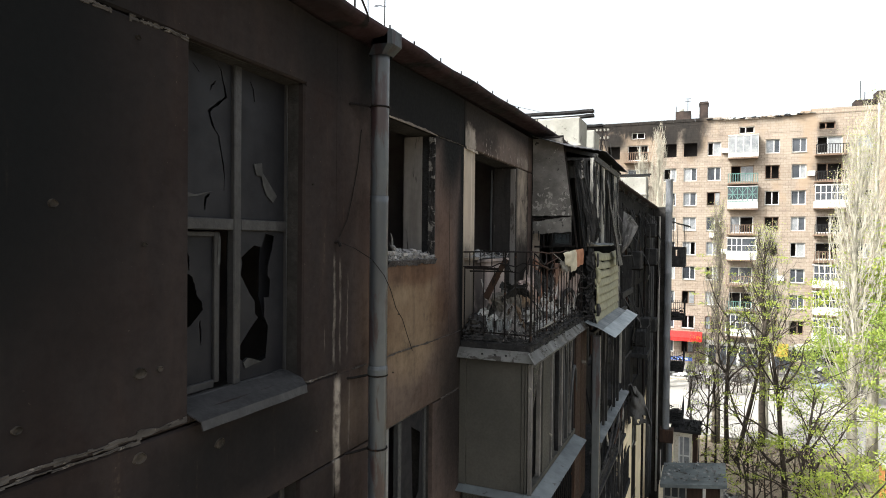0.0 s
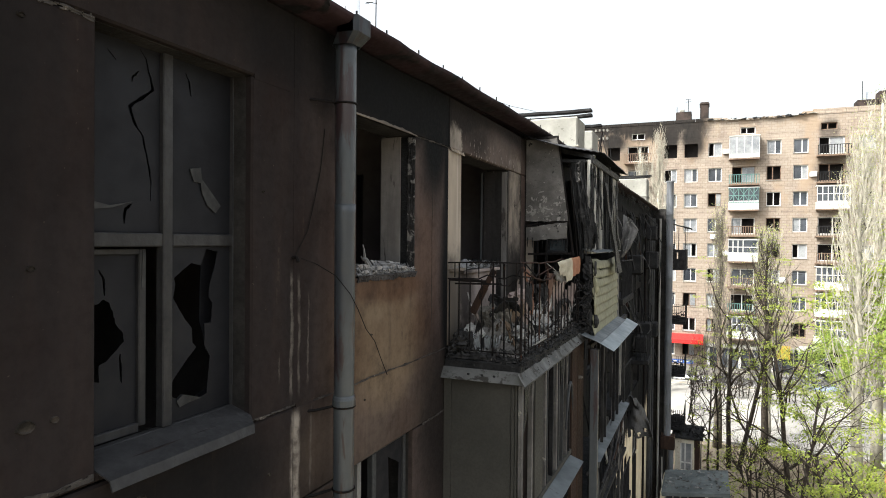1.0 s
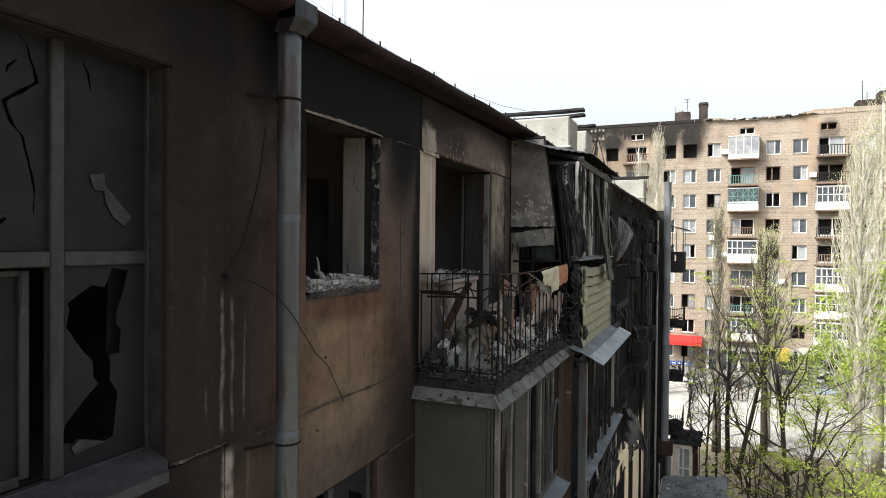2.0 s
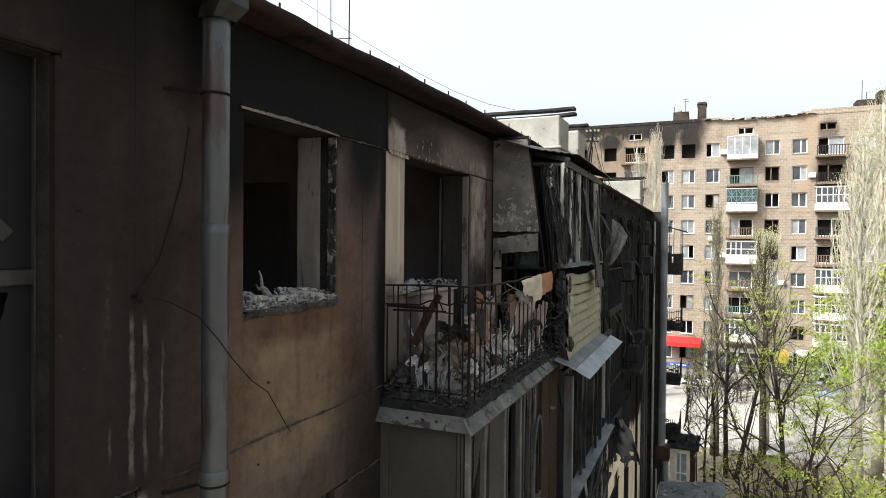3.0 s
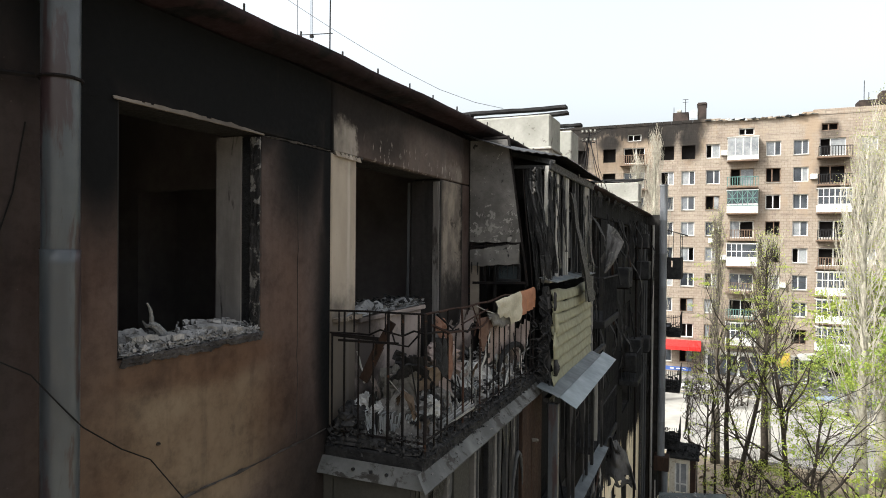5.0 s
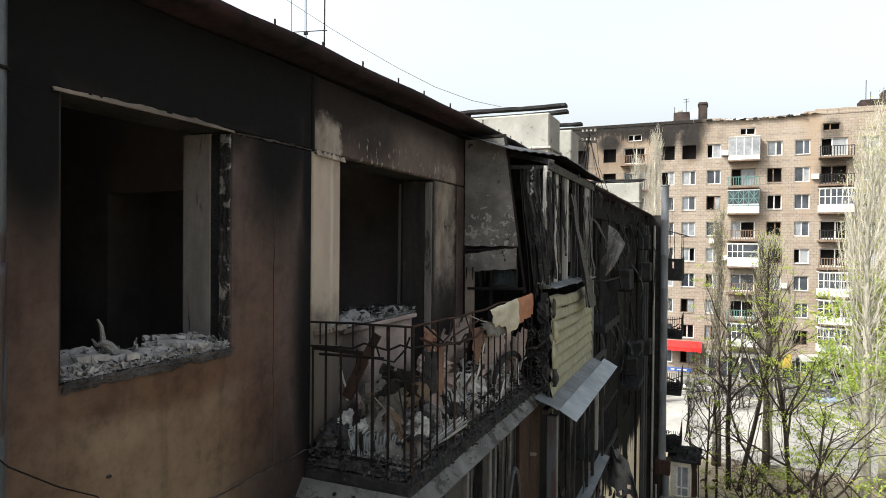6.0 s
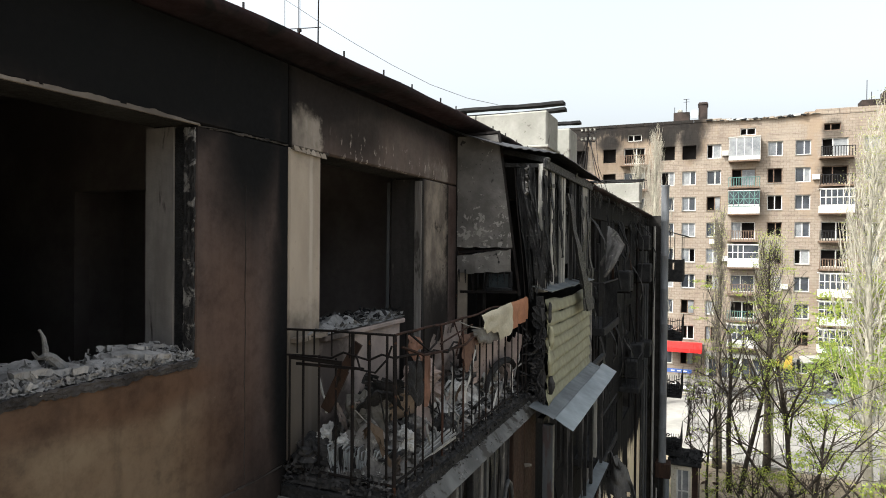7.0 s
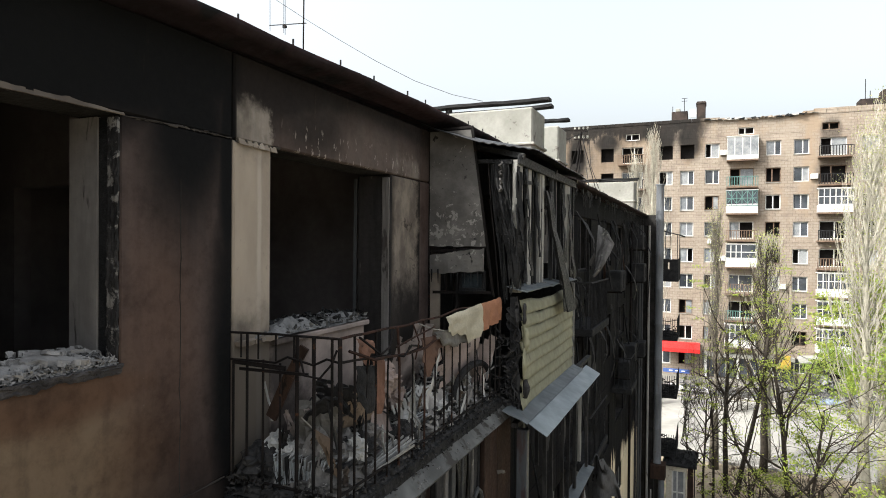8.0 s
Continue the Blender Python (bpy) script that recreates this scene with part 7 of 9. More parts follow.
for i in range(9):
    x = 2.5 + i * 1.05
    part("post", one_box(x, x + (0.3 if i % 3 == 0 else 0.08), 75.1, 75.24, -0.25, 1.95), (FAR_WHITE, BAL_BROWN, CONCRETE)[i % 3], front)
PALE_SHEETING = worn("grey_blue_sheeting", (0.20, 0.25, 0.31), (0.12, 0.15, 0.20), 0.6, big=2, fine=8)
rng = random.Random(83)
bm = B()
for i in range(520):                      # broken masonry and boards along the far kerb
    x, y = rng.uniform(-4, 17), 66.5 + abs(rng.gauss(0, 1.6))
    if nz(x * 0.5, 4) < -0.15:
        continue
    chunk(bm, (x, y, -0.26), rng.uniform(0.05, 0.28), rng, 0.7)
    if i % 3 == 0:
        flake(bm, (x, y, 0.05), rng.uniform(0.2, 0.6), rng.uniform(0.03, 0.14), rng)
tagged(part("street_rubble", bm, ASH), "broken masonry and boards strewn along the pavement", "rubble", kind="stuff")
bm = B()
for i in range(260):
    x, y = rng.uniform(1.5, 15), rng.uniform(36, 47)
    flake(bm, (x, y, -0.36), rng.uniform(0.06, 0.3), rng.uniform(0.03, 0.12), rng)
tagged(part("yard_litter", bm, CARD), "dry leaves, bark and litter on the yard's bare earth", "litter", kind="stuff")
for x0, ln, m, lab in ((-0.6, 3.6, 0, "overturned white cabinet lying by the far kerb"), (11.6, 2.2, 1, "heap of torn grey-blue sheeting by the far kerb")):
    hp = thing("street_wreck", (x0, 67.4, -0.25), lab, "wreckage")
    bm = B()
    sheet(bm, lambda u, v: (x0 + u * ln, 67.0 + v * 1.2, -0.2 + 0.55 * math.sin(math.pi * v) * (0.6 + 0.5 * nz(u * 4, v * 2, x0)) + 0.1 * nz(u * 9, v * 5)), 18, 8, 0.04)
    part("sheeting", bm, (FAR_WHITE, PALE_SHEETING)[m], hp)

# ---- trees ----
BARK_DARK = worn("dark_bark", (0.025, 0.021, 0.0175), (0.050, 0.042, 0.034), 0.95, big=6, fine=40, bump=0.8, dist=0.02)
BARK_PALE = worn("pale_poplar_bark", (0.33, 0.312, 0.262), (0.22, 0.207, 0.172), 0.9, big=3, fine=20, bump=0.4)
BARK_GREY = worn("grey_poplar_bark", (0.135, 0.120, 0.098), (0.085, 0.076, 0.064), 0.9, big=3, fine=20, bump=0.5)


def leaf_mat(name, c1, c2):
    n = N(name)
    r = n.island()
    col = n.mix(n.band(r, 0, 1), c1, c2)
    tr = n.nt.nodes.new("ShaderNodeBsdfTranslucent")
    n.put(tr.inputs[0], col)
    mixs = n.nt.nodes.new("ShaderNodeMixShader")
    mixs.inputs[0].default_value = 0.42
    n.done(col, 0.6, 0.0, 0.2)
    n.nt.links.new(n.b.outputs[0], mixs.inputs[1])
    n.nt.links.new(tr.outputs[0], mixs.inputs[2])
    n.nt.links.new(mixs.outputs[0], n.nt.nodes["Material Output"].inputs[0])
    return n.m


LEAF_LIME = leaf_mat("spring_lime_leaf", (0.285, 0.325, 0.06), (0.185, 0.25, 0.045))
LEAF_GREEN = leaf_mat("young_green_leaf", (0.235, 0.30, 0.065), (0.15, 0.22, 0.045))
LEAF_PALE = leaf_mat("pale_poplar_bud", (0.30, 0.30, 0.13), (0.22, 0.25, 0.10))


def grow(rng, segs, tips, p, d, length, r, level, spec):
    n = 5
    pts, rad = [p.copy()], [r]
    for i in range(n):
        d = (d + Vector((rng.gauss(0, 1), rng.gauss(0, 1), rng.gauss(0, 1))) * (spec["wander"] * (0.3 if level == 0 else 1.0)) + Vector((0, 0, spec["up"]))).normalized()
        if p.x < spec.get("xmin", -99) and d.x < 0:
            d.x = 0.3 * abs(d.x)
        p = p + d * (length / n)
        pts.append(p.copy())
        rad.append(r * (1 - (i + 1) / n * 0.55))
    segs.append((pts, rad, level))
    if level >= spec["levels"]:
        if rng.random() < spec.get("leafy", 1.0):
            tips.append(p)
            tips.append(pts[3])
        return
    turn = rng.uniform(0, 2 * math.pi)
    for c in range(spec["kids"][level]):
        f = rng.uniform(0.35, 1.0) if c else 1.0
        i = min(int(f * n), n - 1)
        base = pts[i].lerp(pts[i + 1], f * n - i if f < 1 else 1.0)
        ax = d.orthogonal()
        ax.rotate(Matrix.Rotation(turn + c * 2.4 + rng.uniform(-0.5, 0.5), 3, d))
        nd = d.copy()
        nd.rotate(Matrix.Rotation(radians(rng.uniform(*spec["spread"])), 3, ax))
        grow(rng, segs, tips, base, nd, length * rng.uniform(*spec["shrink"]), rad[i] * spec.get("thin", 0.62), level + 1, spec)


def leaves_mesh(name, rng_seed, tips, per, radius, size, mat):
    g = np.random.RandomState(rng_seed)
    c = np.repeat(np.array([tuple(t) for t in tips]), per, axis=0)
    m = len(c)
    o = g.normal(0, 1, (m, 3)) * radius * np.array([1, 1, 0.22])
    c = c + o
    a = g.normal(0, 1, (m, 3))
    a /= np.linalg.norm(a, axis=1)[:, None]
    b = np.cross(a, g.normal(0, 1, (m, 3)))
    b /= np.linalg.norm(b, axis=1)[:, None] + 1e-9
    s = size * g.uniform(0.6, 1.4, (m, 1))
    v = np.stack([c - a * s, c + b * s * 0.45, c + a * s, c - b * s * 0.45], 1).reshape(-1, 3)
    f = np.arange(m * 4).reshape(-1, 4)
    me = bpy.data.meshes.new(name)
    me.from_pydata(v.tolist(), [], f.tolist())
    me.materials.append(mat)
    return me


def tree(name, at, label, spec, seed, bark, leaf, stems, arms=()):
    rng = random.Random(seed)
    t = thing(name, at, label, "tree")
    at = Vector(at)
    segs, tips = [], []
    for (lean, length, r) in stems:
        grow(rng, segs, tips, at + Vector((lean[0] * 0.6, lean[1] * 0.6, -0.1)), Vector((lean[0] * 0.12, lean[1] * 0.12, 1)).normalized(), length, r, 0, spec)
    for (up, way, length, r) in arms:
        grow(rng, segs, tips, at + Vector((0, 0, up)), Vector(way).normalized(), length, r, 1, spec)
    twig = B()
    for pts, rad, lv in segs:
        if lv < 2:
            part("trunk" if lv == 0 else "limb", one_tube(pts, rad, 8 if lv == 0 else 6), bark, t, smooth=True)
        else:
            tube(twig, pts, rad, 4 if lv == 2 else 3, cap=False)
    tagged(part("twig", twig, bark, t), kind="stuff")
    if leaf:
        ob = new("crown", leaves_mesh("crown", seed, tips, spec["leaves"], spec["cluster"], spec["leaf"], leaf))
        ob.parent = t
        ob.location = -at
        tagged(ob, kind="stuff")
    return t


NEAR = dict(levels=4, kids=(5, 4, 3, 2), wander=0.17, up=0.04, spread=(24, 60), shrink=(0.46, 0.68), leaves=30, cluster=0.19, leaf=0.042, leafy=0.42, xmin=3.3, thin=0.58)
LONG = dict(NEAR, kids=(9, 4, 3, 2), leaves=30, leafy=0.44, cluster=0.20, thin=0.52, wander=0.15, spread=(20, 50), shrink=(0.26, 0.46))
tree("young_tree", (6.5, 19.0, -0.4), "dark-stemmed tree with long limbs and sparse lime-green leaves", dict(LONG, kids=(10, 4, 3, 3), shrink=(0.22, 0.38), leafy=0.30, leaves=24), 6, BARK_DARK, LEAF_LIME,
     [((0.0, 0.0), 7.4, 0.075), ((1.2, -0.3), 7.0, 0.06)])
tree("young_tree", (6.6, 37.6, -0.4), "dark-stemmed tree with a long slanting limb and sparse lime-green leaves", dict(NEAR, kids=(9, 6, 4, 3), shrink=(0.28, 0.5), leaves=14, thin=0.5, leafy=0.12, xmin=1.6, leaf=0.05), 33,
     BARK_DARK, LEAF_LIME, [((0.0, 0.0), 8.6, 0.15), ((0.9, 0.2), 6.4, 0.09)], [(1.3, (-0.72, -0.2, 0.72), 6.2, 0.10), (3.2, (-0.8, 0.1, 0.5), 3.4, 0.07), (2.0, (0.8, 0.1, 0.6), 4.0, 0.08)])
SPARSE = dict(NEAR, leaves=30, kids=(7, 4, 3, 3), leafy=0.06, xmin=1.5, shrink=(0.36, 0.6))
tree("young_tree", (3.85, 42.3, -0.4), "twin-stemmed dark tree with few early leaves", dict(SPARSE, kids=(9, 5, 4, 3), shrink=(0.24, 0.44), thin=0.52), 7, BARK_DARK, LEAF_LIME, [((0.0, 0.0), 9.2, 0.155), ((0.9, 0.1), 9.6, 0.145)])
tree("young_tree", (2.7, 40.0, -0.4), "slim dark many-stemmed tree still nearly bare", dict(SPARSE, leafy=0.015, kids=(10, 6, 4, 3), thin=0.64, xmin=1.7), 9, BARK_DARK, LEAF_LIME, [((0.0, 0.0), 5.8, 0.075), ((-0.9, 0.3), 4.8, 0.06), ((0.8, 0.2), 6.2, 0.07)])
tree("young_tree", (7.4, 30.5, -0.4), "bushy tree with fresh lime-green leaves", dict(NEAR, leafy=0.22), 12, BARK_DARK, LEAF_LIME, [((0.0, 0.0), 5.0, 0.14), ((0.5, 0.3), 4.6, 0.10)])
tree("young_tree", (8.4, 23.5, -0.4), "bushy tree with fresh lime-green leaves", dict(LONG, leafy=0.32), 14, BARK_DARK, LEAF_LIME, [((0.0, 0.0), 5.6, 0.13), ((-0.5, 0.3), 5.0, 0.10)])
tree("young_tree", (4.5, 33.5, -0.4), "low scrubby tree still nearly bare", dict(NEAR, leafy=0.05, kids=(6, 5, 4, 3), xmin=2.4), 15, BARK_DARK, LEAF_LIME, [((0.0, 0.0), 3.2, 0.10), ((0.6, 0.3), 2.9, 0.08)])
WILLOW = dict(levels=4, kids=(6, 5, 4, 3), wander=0.14, up=0.02, spread=(18, 50), shrink=(0.5, 0.70), leaves=14, cluster=0.26, leaf=0.085)
tree("leafy_tree", (12.6, 43.0, -0.4), "broad tree in fresh bright green leaf", WILLOW, 23, BARK_GREY, LEAF_LIME, [((0, 0), 7.2, 0.2), ((0.8, 0.3), 6.6, 0.15)])
tree("leafy_tree", (15.2, 39.0, -0.4), "broad tree in fresh green leaf", WILLOW, 29, BARK_GREY, LEAF_GREEN, [((0, 0), 7.0, 0.2)])
tree("leafy_tree", (13.4, 62.5, -0.3), "small round tree in green leaf before the shops", dict(WILLOW, leaves=16), 31, BARK_GREY, LEAF_GREEN, [((0, 0), 3.2, 0.14)])


BUSH = dict(levels=3, kids=(6, 5, 4), wander=0.2, up=0.03, spread=(25, 65), shrink=(0.5, 0.75), leaves=8, cluster=0.15, leaf=0.05, leafy=0.02)
for k, (x, y, h) in enumerate(((2.2, 63.0, 1.5), (4.4, 61.5, 2.1), (5.6, 62.5, 2.3), (7.6, 60.5, 1.7), (9.2, 62.0, 1.6), (4.9, 39.6, 2.3), (5.9, 36.4, 2.0), (7.6, 40.2, 2.2))):
    tree("bare_bush", (x, y, -0.4), "dense bare bush of dark twigs beside the street", BUSH, 90 + k, BARK_DARK, LEAF_LIME, [((0, 0), h, 0.06), ((0.7, 0.2), h * 0.9, 0.05), ((-0.6, -0.3), h * 0.8, 0.05)])


def poplar(at, label, height, seed, bark, n=150, spread=0.9, bottom=0.16, leaf=None, cut=False):
    rng = random.Random(seed)
    t = thing("poplar", at, label, "tree", "poplars by the street")
    at = Vector(at)
    trunk = B()
    pts = [at + Vector((0.25 * nz(i * 0.6, seed), 0.25 * nz(i * 0.6, seed + 9), height * i / 10)) for i in range(11)]
    r0 = height * 0.012 + 0.06
    if cut:                               # sawn-off bole, slim leaders above it
        tube(trunk, [at, at + Vector((0.02, 0, 1.6)), at + Vector((0.0, 0, 3.3)), at + Vector((-0.02, 0, 3.5))], [0.31, 0.27, 0.25, 0.22], 10)
        tube(trunk, [p + Vector((0.12, 0.1, 0)) for p in pts[2:]], [0.07 - 0.007 * i for i in range(9)], 5)
    else:
        tube(trunk, pts, [r0 * (1 - 0.09 * i) + 0.02 for i in range(11)], 8)
    part("trunk", trunk, bark, t, smooth=True)
    tw = B()
    tips = []
    for i in range(n):
        f = bottom + (0.97 - bottom) * rng.random() ** 0.8
        k = min(int(f * 10), 9)
        p = pts[k].lerp(pts[k + 1], f * 10 - k)
        a = rng.uniform(0, 2 * math.pi)
        ln = (1.1 - f) * height * rng.uniform(0.16, 0.42) + 0.5
        out = Vector((math.cos(a), math.sin(a), 0))
        q, r = [p], [0.016 + 0.032 * (1 - f)]
        for s in range(1, 5):
            u = s / 4
            q.append(p + out * (spread * ln * 0.33 * (1 - (1 - u) ** 2)) + Vector((0.08 * rng.gauss(0, 1), 0.08 * rng.gauss(0, 1), ln * u)))
            r.append(r[0] * (1 - u * 0.7))
        tube(tw, q, r, 3, cap=False)
        for s in range(5):
            u = rng.uniform(0.2, 1)
            j = min(int(u * 4), 3)
            b = q[j].lerp(q[j + 1], u * 4 - j)
            a2 = rng.uniform(0, 2 * math.pi)
            e = b + Vector((math.cos(a2) * 0.22, math.sin(a2) * 0.22, 0.75)) * rng.uniform(0.5, 1.3)
            tube(tw, [b, b.lerp(e, 0.5) + Vector((0.03 * rng.gauss(0, 1), 0.03 * rng.gauss(0, 1), 0)), e], [0.013, 0.010, 0.006], 3, cap=False)
            tips.append(e)
    tagged(part("branch", tw, bark, t), kind="stuff")
    if leaf:
        ob = new("foliage", leaves_mesh("foliage", seed, tips, 3, 0.2, 0.05, leaf))
        ob.parent = t
        ob.location = -at
        tagged(ob, kind="stuff")
    return t


poplar((10.2, 41.0, -0.4), "tall pale bare poplar with upright branches", 19.5, 51, BARK_PALE, 170, 1.0, leaf=LEAF_PALE)
poplar((12.2, 46.0, -0.4), "tall pale bare poplar with upright branches", 22.5, 52, BARK_PALE, 190, 1.1, leaf=LEAF_PALE)
poplar((14.4, 44.0, -0.4), "tall pale bare poplar with upright branches", 21.5, 53, BARK_PALE, 180, 1.1, leaf=LEAF_PALE)
poplar((-1.75, 61.0, -0.4), "tall pale bare poplar with upright branches", 23.4, 54, BARK_PALE, 190, 0.7, leaf=None)
poplar((-3.3, 61.5, -0.4), "tall pale bare poplar with upright branches", 22.0, 57, BARK_PALE, 150, 0.7, leaf=None)
poplar((3.25, 46.3, -0.4), "topped grey poplar with thin upright shoots", 15.6, 55, BARK_GREY, 110, 0.5, 0.3, leaf=LEAF_PALE, cut=True)
poplar((6.1, 46.9, -0.4), "dark grey poplar with forked branches", 13.8, 56, BARK_DARK, 100, 1.2, 0.3, leaf=LEAF_LIME)
poplar((6.45, 49.0, -0.4), "slim poplar with pale forked branches", 14.0, 58, BARK_PALE, 80, 1.6, 0.3, leaf=LEAF_PALE)

# ---- rubble and junk ----


def mound(x0, x1, y0, y1, z0, h, nx, ny, seed):
    bm = B()
    g = []
    for i in range(nx + 1):
        row = []
        for j in range(ny + 1):
            u, v = i / nx, j / ny
            x, y = x0 + u * (x1 - x0), y0 + v * (y1 - y0)
            edge = min(1.0, 5 * min(u, 1 - u, v * 2, (1 - v) * 2) + 0.15)
            z = z0 + edge * h * (1.35 if seed == 21 and y < 8.3 and x < 0.6 else 1.0) * (0.45 + 0.6 * nz(x * 2.3, y * 2.3, seed) + 0.35 * nz(x * 7, y * 7, seed) + 0.18 * nz(x * 19, y * 19, seed))
            row.append(bm.verts.new((x, y, max(z, z0 + 0.004))))
        g.append(row)
    for i in range(nx):
        for j in range(ny):
            bm.faces.new((g[i][j], g[i + 1][j], g[i + 1][j + 1], g[i][j + 1]))
    return bm


def rubble(name, label, x0, x1, y0, y1, zf, count, smin, smax, mat, seed, flakes=0, fl=1.0):
    rng = random.Random(seed)
    bm = B()
    for i in range(count):
        x, y = rng.uniform(x0, x1), rng.uniform(y0, y1)
        chunk(bm, (x, y, zf(x, y)), rng.uniform(smin, smax), rng)
    for i in range(flakes):
        x, y = rng.uniform(x0, x1), rng.uniform(y0, y1)
        flake(bm, (x, y, zf(x, y) + rng.uniform(0.01, 0.06) * fl), fl * rng.uniform(0.015, 0.055), fl * rng.uniform(0.006, 0.024), rng)
    return tagged(part(name, bm, mat), label, "rubble", kind="stuff")


ASH_PALE = worn("pale_fallen_plaster", (0.31, 0.302, 0.295), (0.18, 0.175, 0.172), 0.95, big=5, fine=30, bump=0.6, dist=0.015, stain=(0.12, 0.115, 0.11), stain_at=0.6)
PAPER_COOL = worn("cool_white_page", (0.40, 0.43, 0.45), (0.28, 0.305, 0.32), 0.9, big=6, fine=40, bump=0.2, stain=(0.12, 0.115, 0.11), stain_at=0.62)
PINKISH = worn("dusty_pink_board", (0.28, 0.228, 0.212), (0.19, 0.157, 0.147), 0.9, big=3, fine=25, bump=0.3, stain=(0.06, 0.05, 0.045), stain_at=0.58)
CARD_TAN = worn("tan_cardboard", (0.17, 0.132, 0.10), (0.11, 0.086, 0.067), 0.9, big=3, fine=25, bump=0.3, stain=(0.04, 0.033, 0.03), stain_at=0.6)
CLOTH_R = worn("rust_brown_rag", (0.11, 0.068, 0.052), (0.072, 0.047, 0.038), 0.95, big=4, fine=50, bump=0.4)

DARK_BED = worn("grey_plaster_dust", (0.33, 0.322, 0.316), (0.18, 0.175, 0.173), 0.95, big=7, fine=34, bump=0.9, dist=0.015)
SILL_DUST = worn("violet_grey_dust_crust", (0.070, 0.067, 0.070), (0.028, 0.027, 0.029), 0.95, big=6, fine=34, bump=0.9, dist=0.015, stain=(0.022, 0.020, 0.020), stain_at=0.56)
# window sill heaped with plaster
bm = mound(-0.34, -0.012, 5.065, 6.05, 13.104, 0.11, 14, 50, 3)
tagged(part("sill_rubble_bed", bm, DARK_BED), "heap of plaster dust on the burnt window sill", "rubble", kind="stuff")
rubble("sill_rubble", "broken plaster heaped on the burnt window sill", -0.3, -0.02, 5.075, 6.04, lambda x, y: 13.13 + 0.05 * abs(nz(x * 6, y * 6)), 900, 0.003, 0.014, ASH, 5, 700, 0.45)
for i, (x, y, z, a, b, thick, rx, rz) in enumerate(((-0.12, 5.80, 13.19, 0.16, 0.09, 0.05, 0.15, 1.2), (-0.16, 5.93, 13.20, 0.12, 0.06, 0.03, -0.1, 1.5), (-0.10, 5.66, 13.17, 0.10, 0.08, 0.04, 0.3, 0.9),
                                                    (-0.11, 5.34, 13.18, 0.15, 0.09, 0.05, -0.1, 1.4), (-0.16, 5.18, 13.18, 0.12, 0.09, 0.05, 0.2, 1.1), (-0.10, 5.12, 13.16, 0.07, 0.06, 0.04, -0.2, 1.7),
                                                    (-0.2, 5.26, 13.20, 0.11, 0.05, 0.03, 0.1, 1.3), (-0.05, 5.24, 13.14, 0.07, 0.05, 0.035, 0.2, 0.6), (-0.22, 5.52, 13.16, 0.09, 0.06, 0.04, 0.0, 1.0))):
    bm = B()

    def slab(u, v, x=x, y=y, z=z, a=a, b=b, thick=thick, rx=rx, rz=rz, i=i):
        p = Vector(((u - 0.5) * 2 * a * (1 + 0.25 * nz(v * 2, i)), (v - 0.5) * 2 * b * (1 + 0.3 * nz(u * 3, i, 4)), 0.03 * nz(u * 1.5, v * 1.5, i) + 0.010 * nz(u * 6, v * 6, i)))
        p.rotate(Euler((rx, 0.15 * math.sin(i), rz)))
        return (x + p.x, y + p.y, z + p.z)
    sheet(bm, slab, 34, 26, thick * 0.6, lambda u, v, i=i: (u < 0.2 or v < 0.2 or u > 0.8 or v > 0.8) and nz(u * 4, v * 4, i * 2) + 0.35 * nz(u * 13, v * 13, i) > 0.05)
    tagged(part("plaster_lump", bm, ASH_PALE), "fallen slab of pale plaster on the sill", "plaster lump", "plaster lumps on the sill")
rubble("sill_chips", "fine plaster chips spilling to the edge of the burnt window sill", -0.07, 0.012, 5.07, 6.09, lambda x, y: 13.115 + 0.03 * abs(nz(x * 9, y * 9)), 800, 0.003, 0.011, ASH_PALE, 6, 500, 0.5)
bm = B()
curl_pts = [Vector((-0.09, 5.42 - 0.14 * k / 15 - 0.03 * math.sin(k / 15 * 5.2), 13.17 + 0.17 * k / 15 + 0.025 * math.sin(k / 15 * 7.5))) for k in range(16)]
tube(bm, curl_pts, [0.021 * (1 - k / 15) ** 0.8 + 0.0035 + 0.002 * (k % 2) for k in range(16)], 7)
tube(bm, [curl_pts[6], curl_pts[6] + Vector((0.01, -0.045, 0.0)), curl_pts[6] + Vector((0.0, -0.06, 0.03))], [0.014, 0.010, 0.004], 5)
tagged(part("curled_scrap", bm, ASH), "curled pale scrap standing on the sill", "scrap")

bm = B()
sheet(bm, lambda u, v: (0.004 + 0.022 * (1 - v) + 0.008 * nz(u * 30, v * 4), 5.062 + u * 1.045, 13.118 - v * (0.050 + 0.022 * nz(u * 8, 3) + 0.010 * nz(u * 29, 5)) + 0.008 * nz(u * 40, v * 3, 7)), 160, 6, 0.008)
tagged(part("sill_crust", bm, SILL_DUST), "grey dust crust running down over the sill edge", "crust", kind="stuff")
rng = random.Random(71)
bm = B()
for i in range(420):
    chunk(bm, (rng.uniform(-0.03, 0.006), rng.uniform(5.065, 6.105), 13.088 + rng.uniform(-0.02, 0.012)), rng.uniform(0.003, 0.011), rng, 0.8)
tagged(part("sill_crust", bm, CHAR_GREY), "dark broken plaster crust along the sill edge", "crust", kind="stuff")

# broken window sill over the balcony, heaped with ash
part("sill_slab", one_box(-0.36, 0.045, 7.292, 8.57, 13.03, 13.072, bevel=0.008), PARAPET, wall_house, "broken concrete sill")
bm = B()
sheet(bm, lambda u, v: (0.002 + 0.05 * v + 0.015 * nz(u * 9, v), 6.95 + u * 0.36, 13.075 + 0.012 * nz(u * 7, v * 3)), 18, 3, 0.03, lambda u, v: v > 0.5 and nz(u * 9, 3) > 0.2)
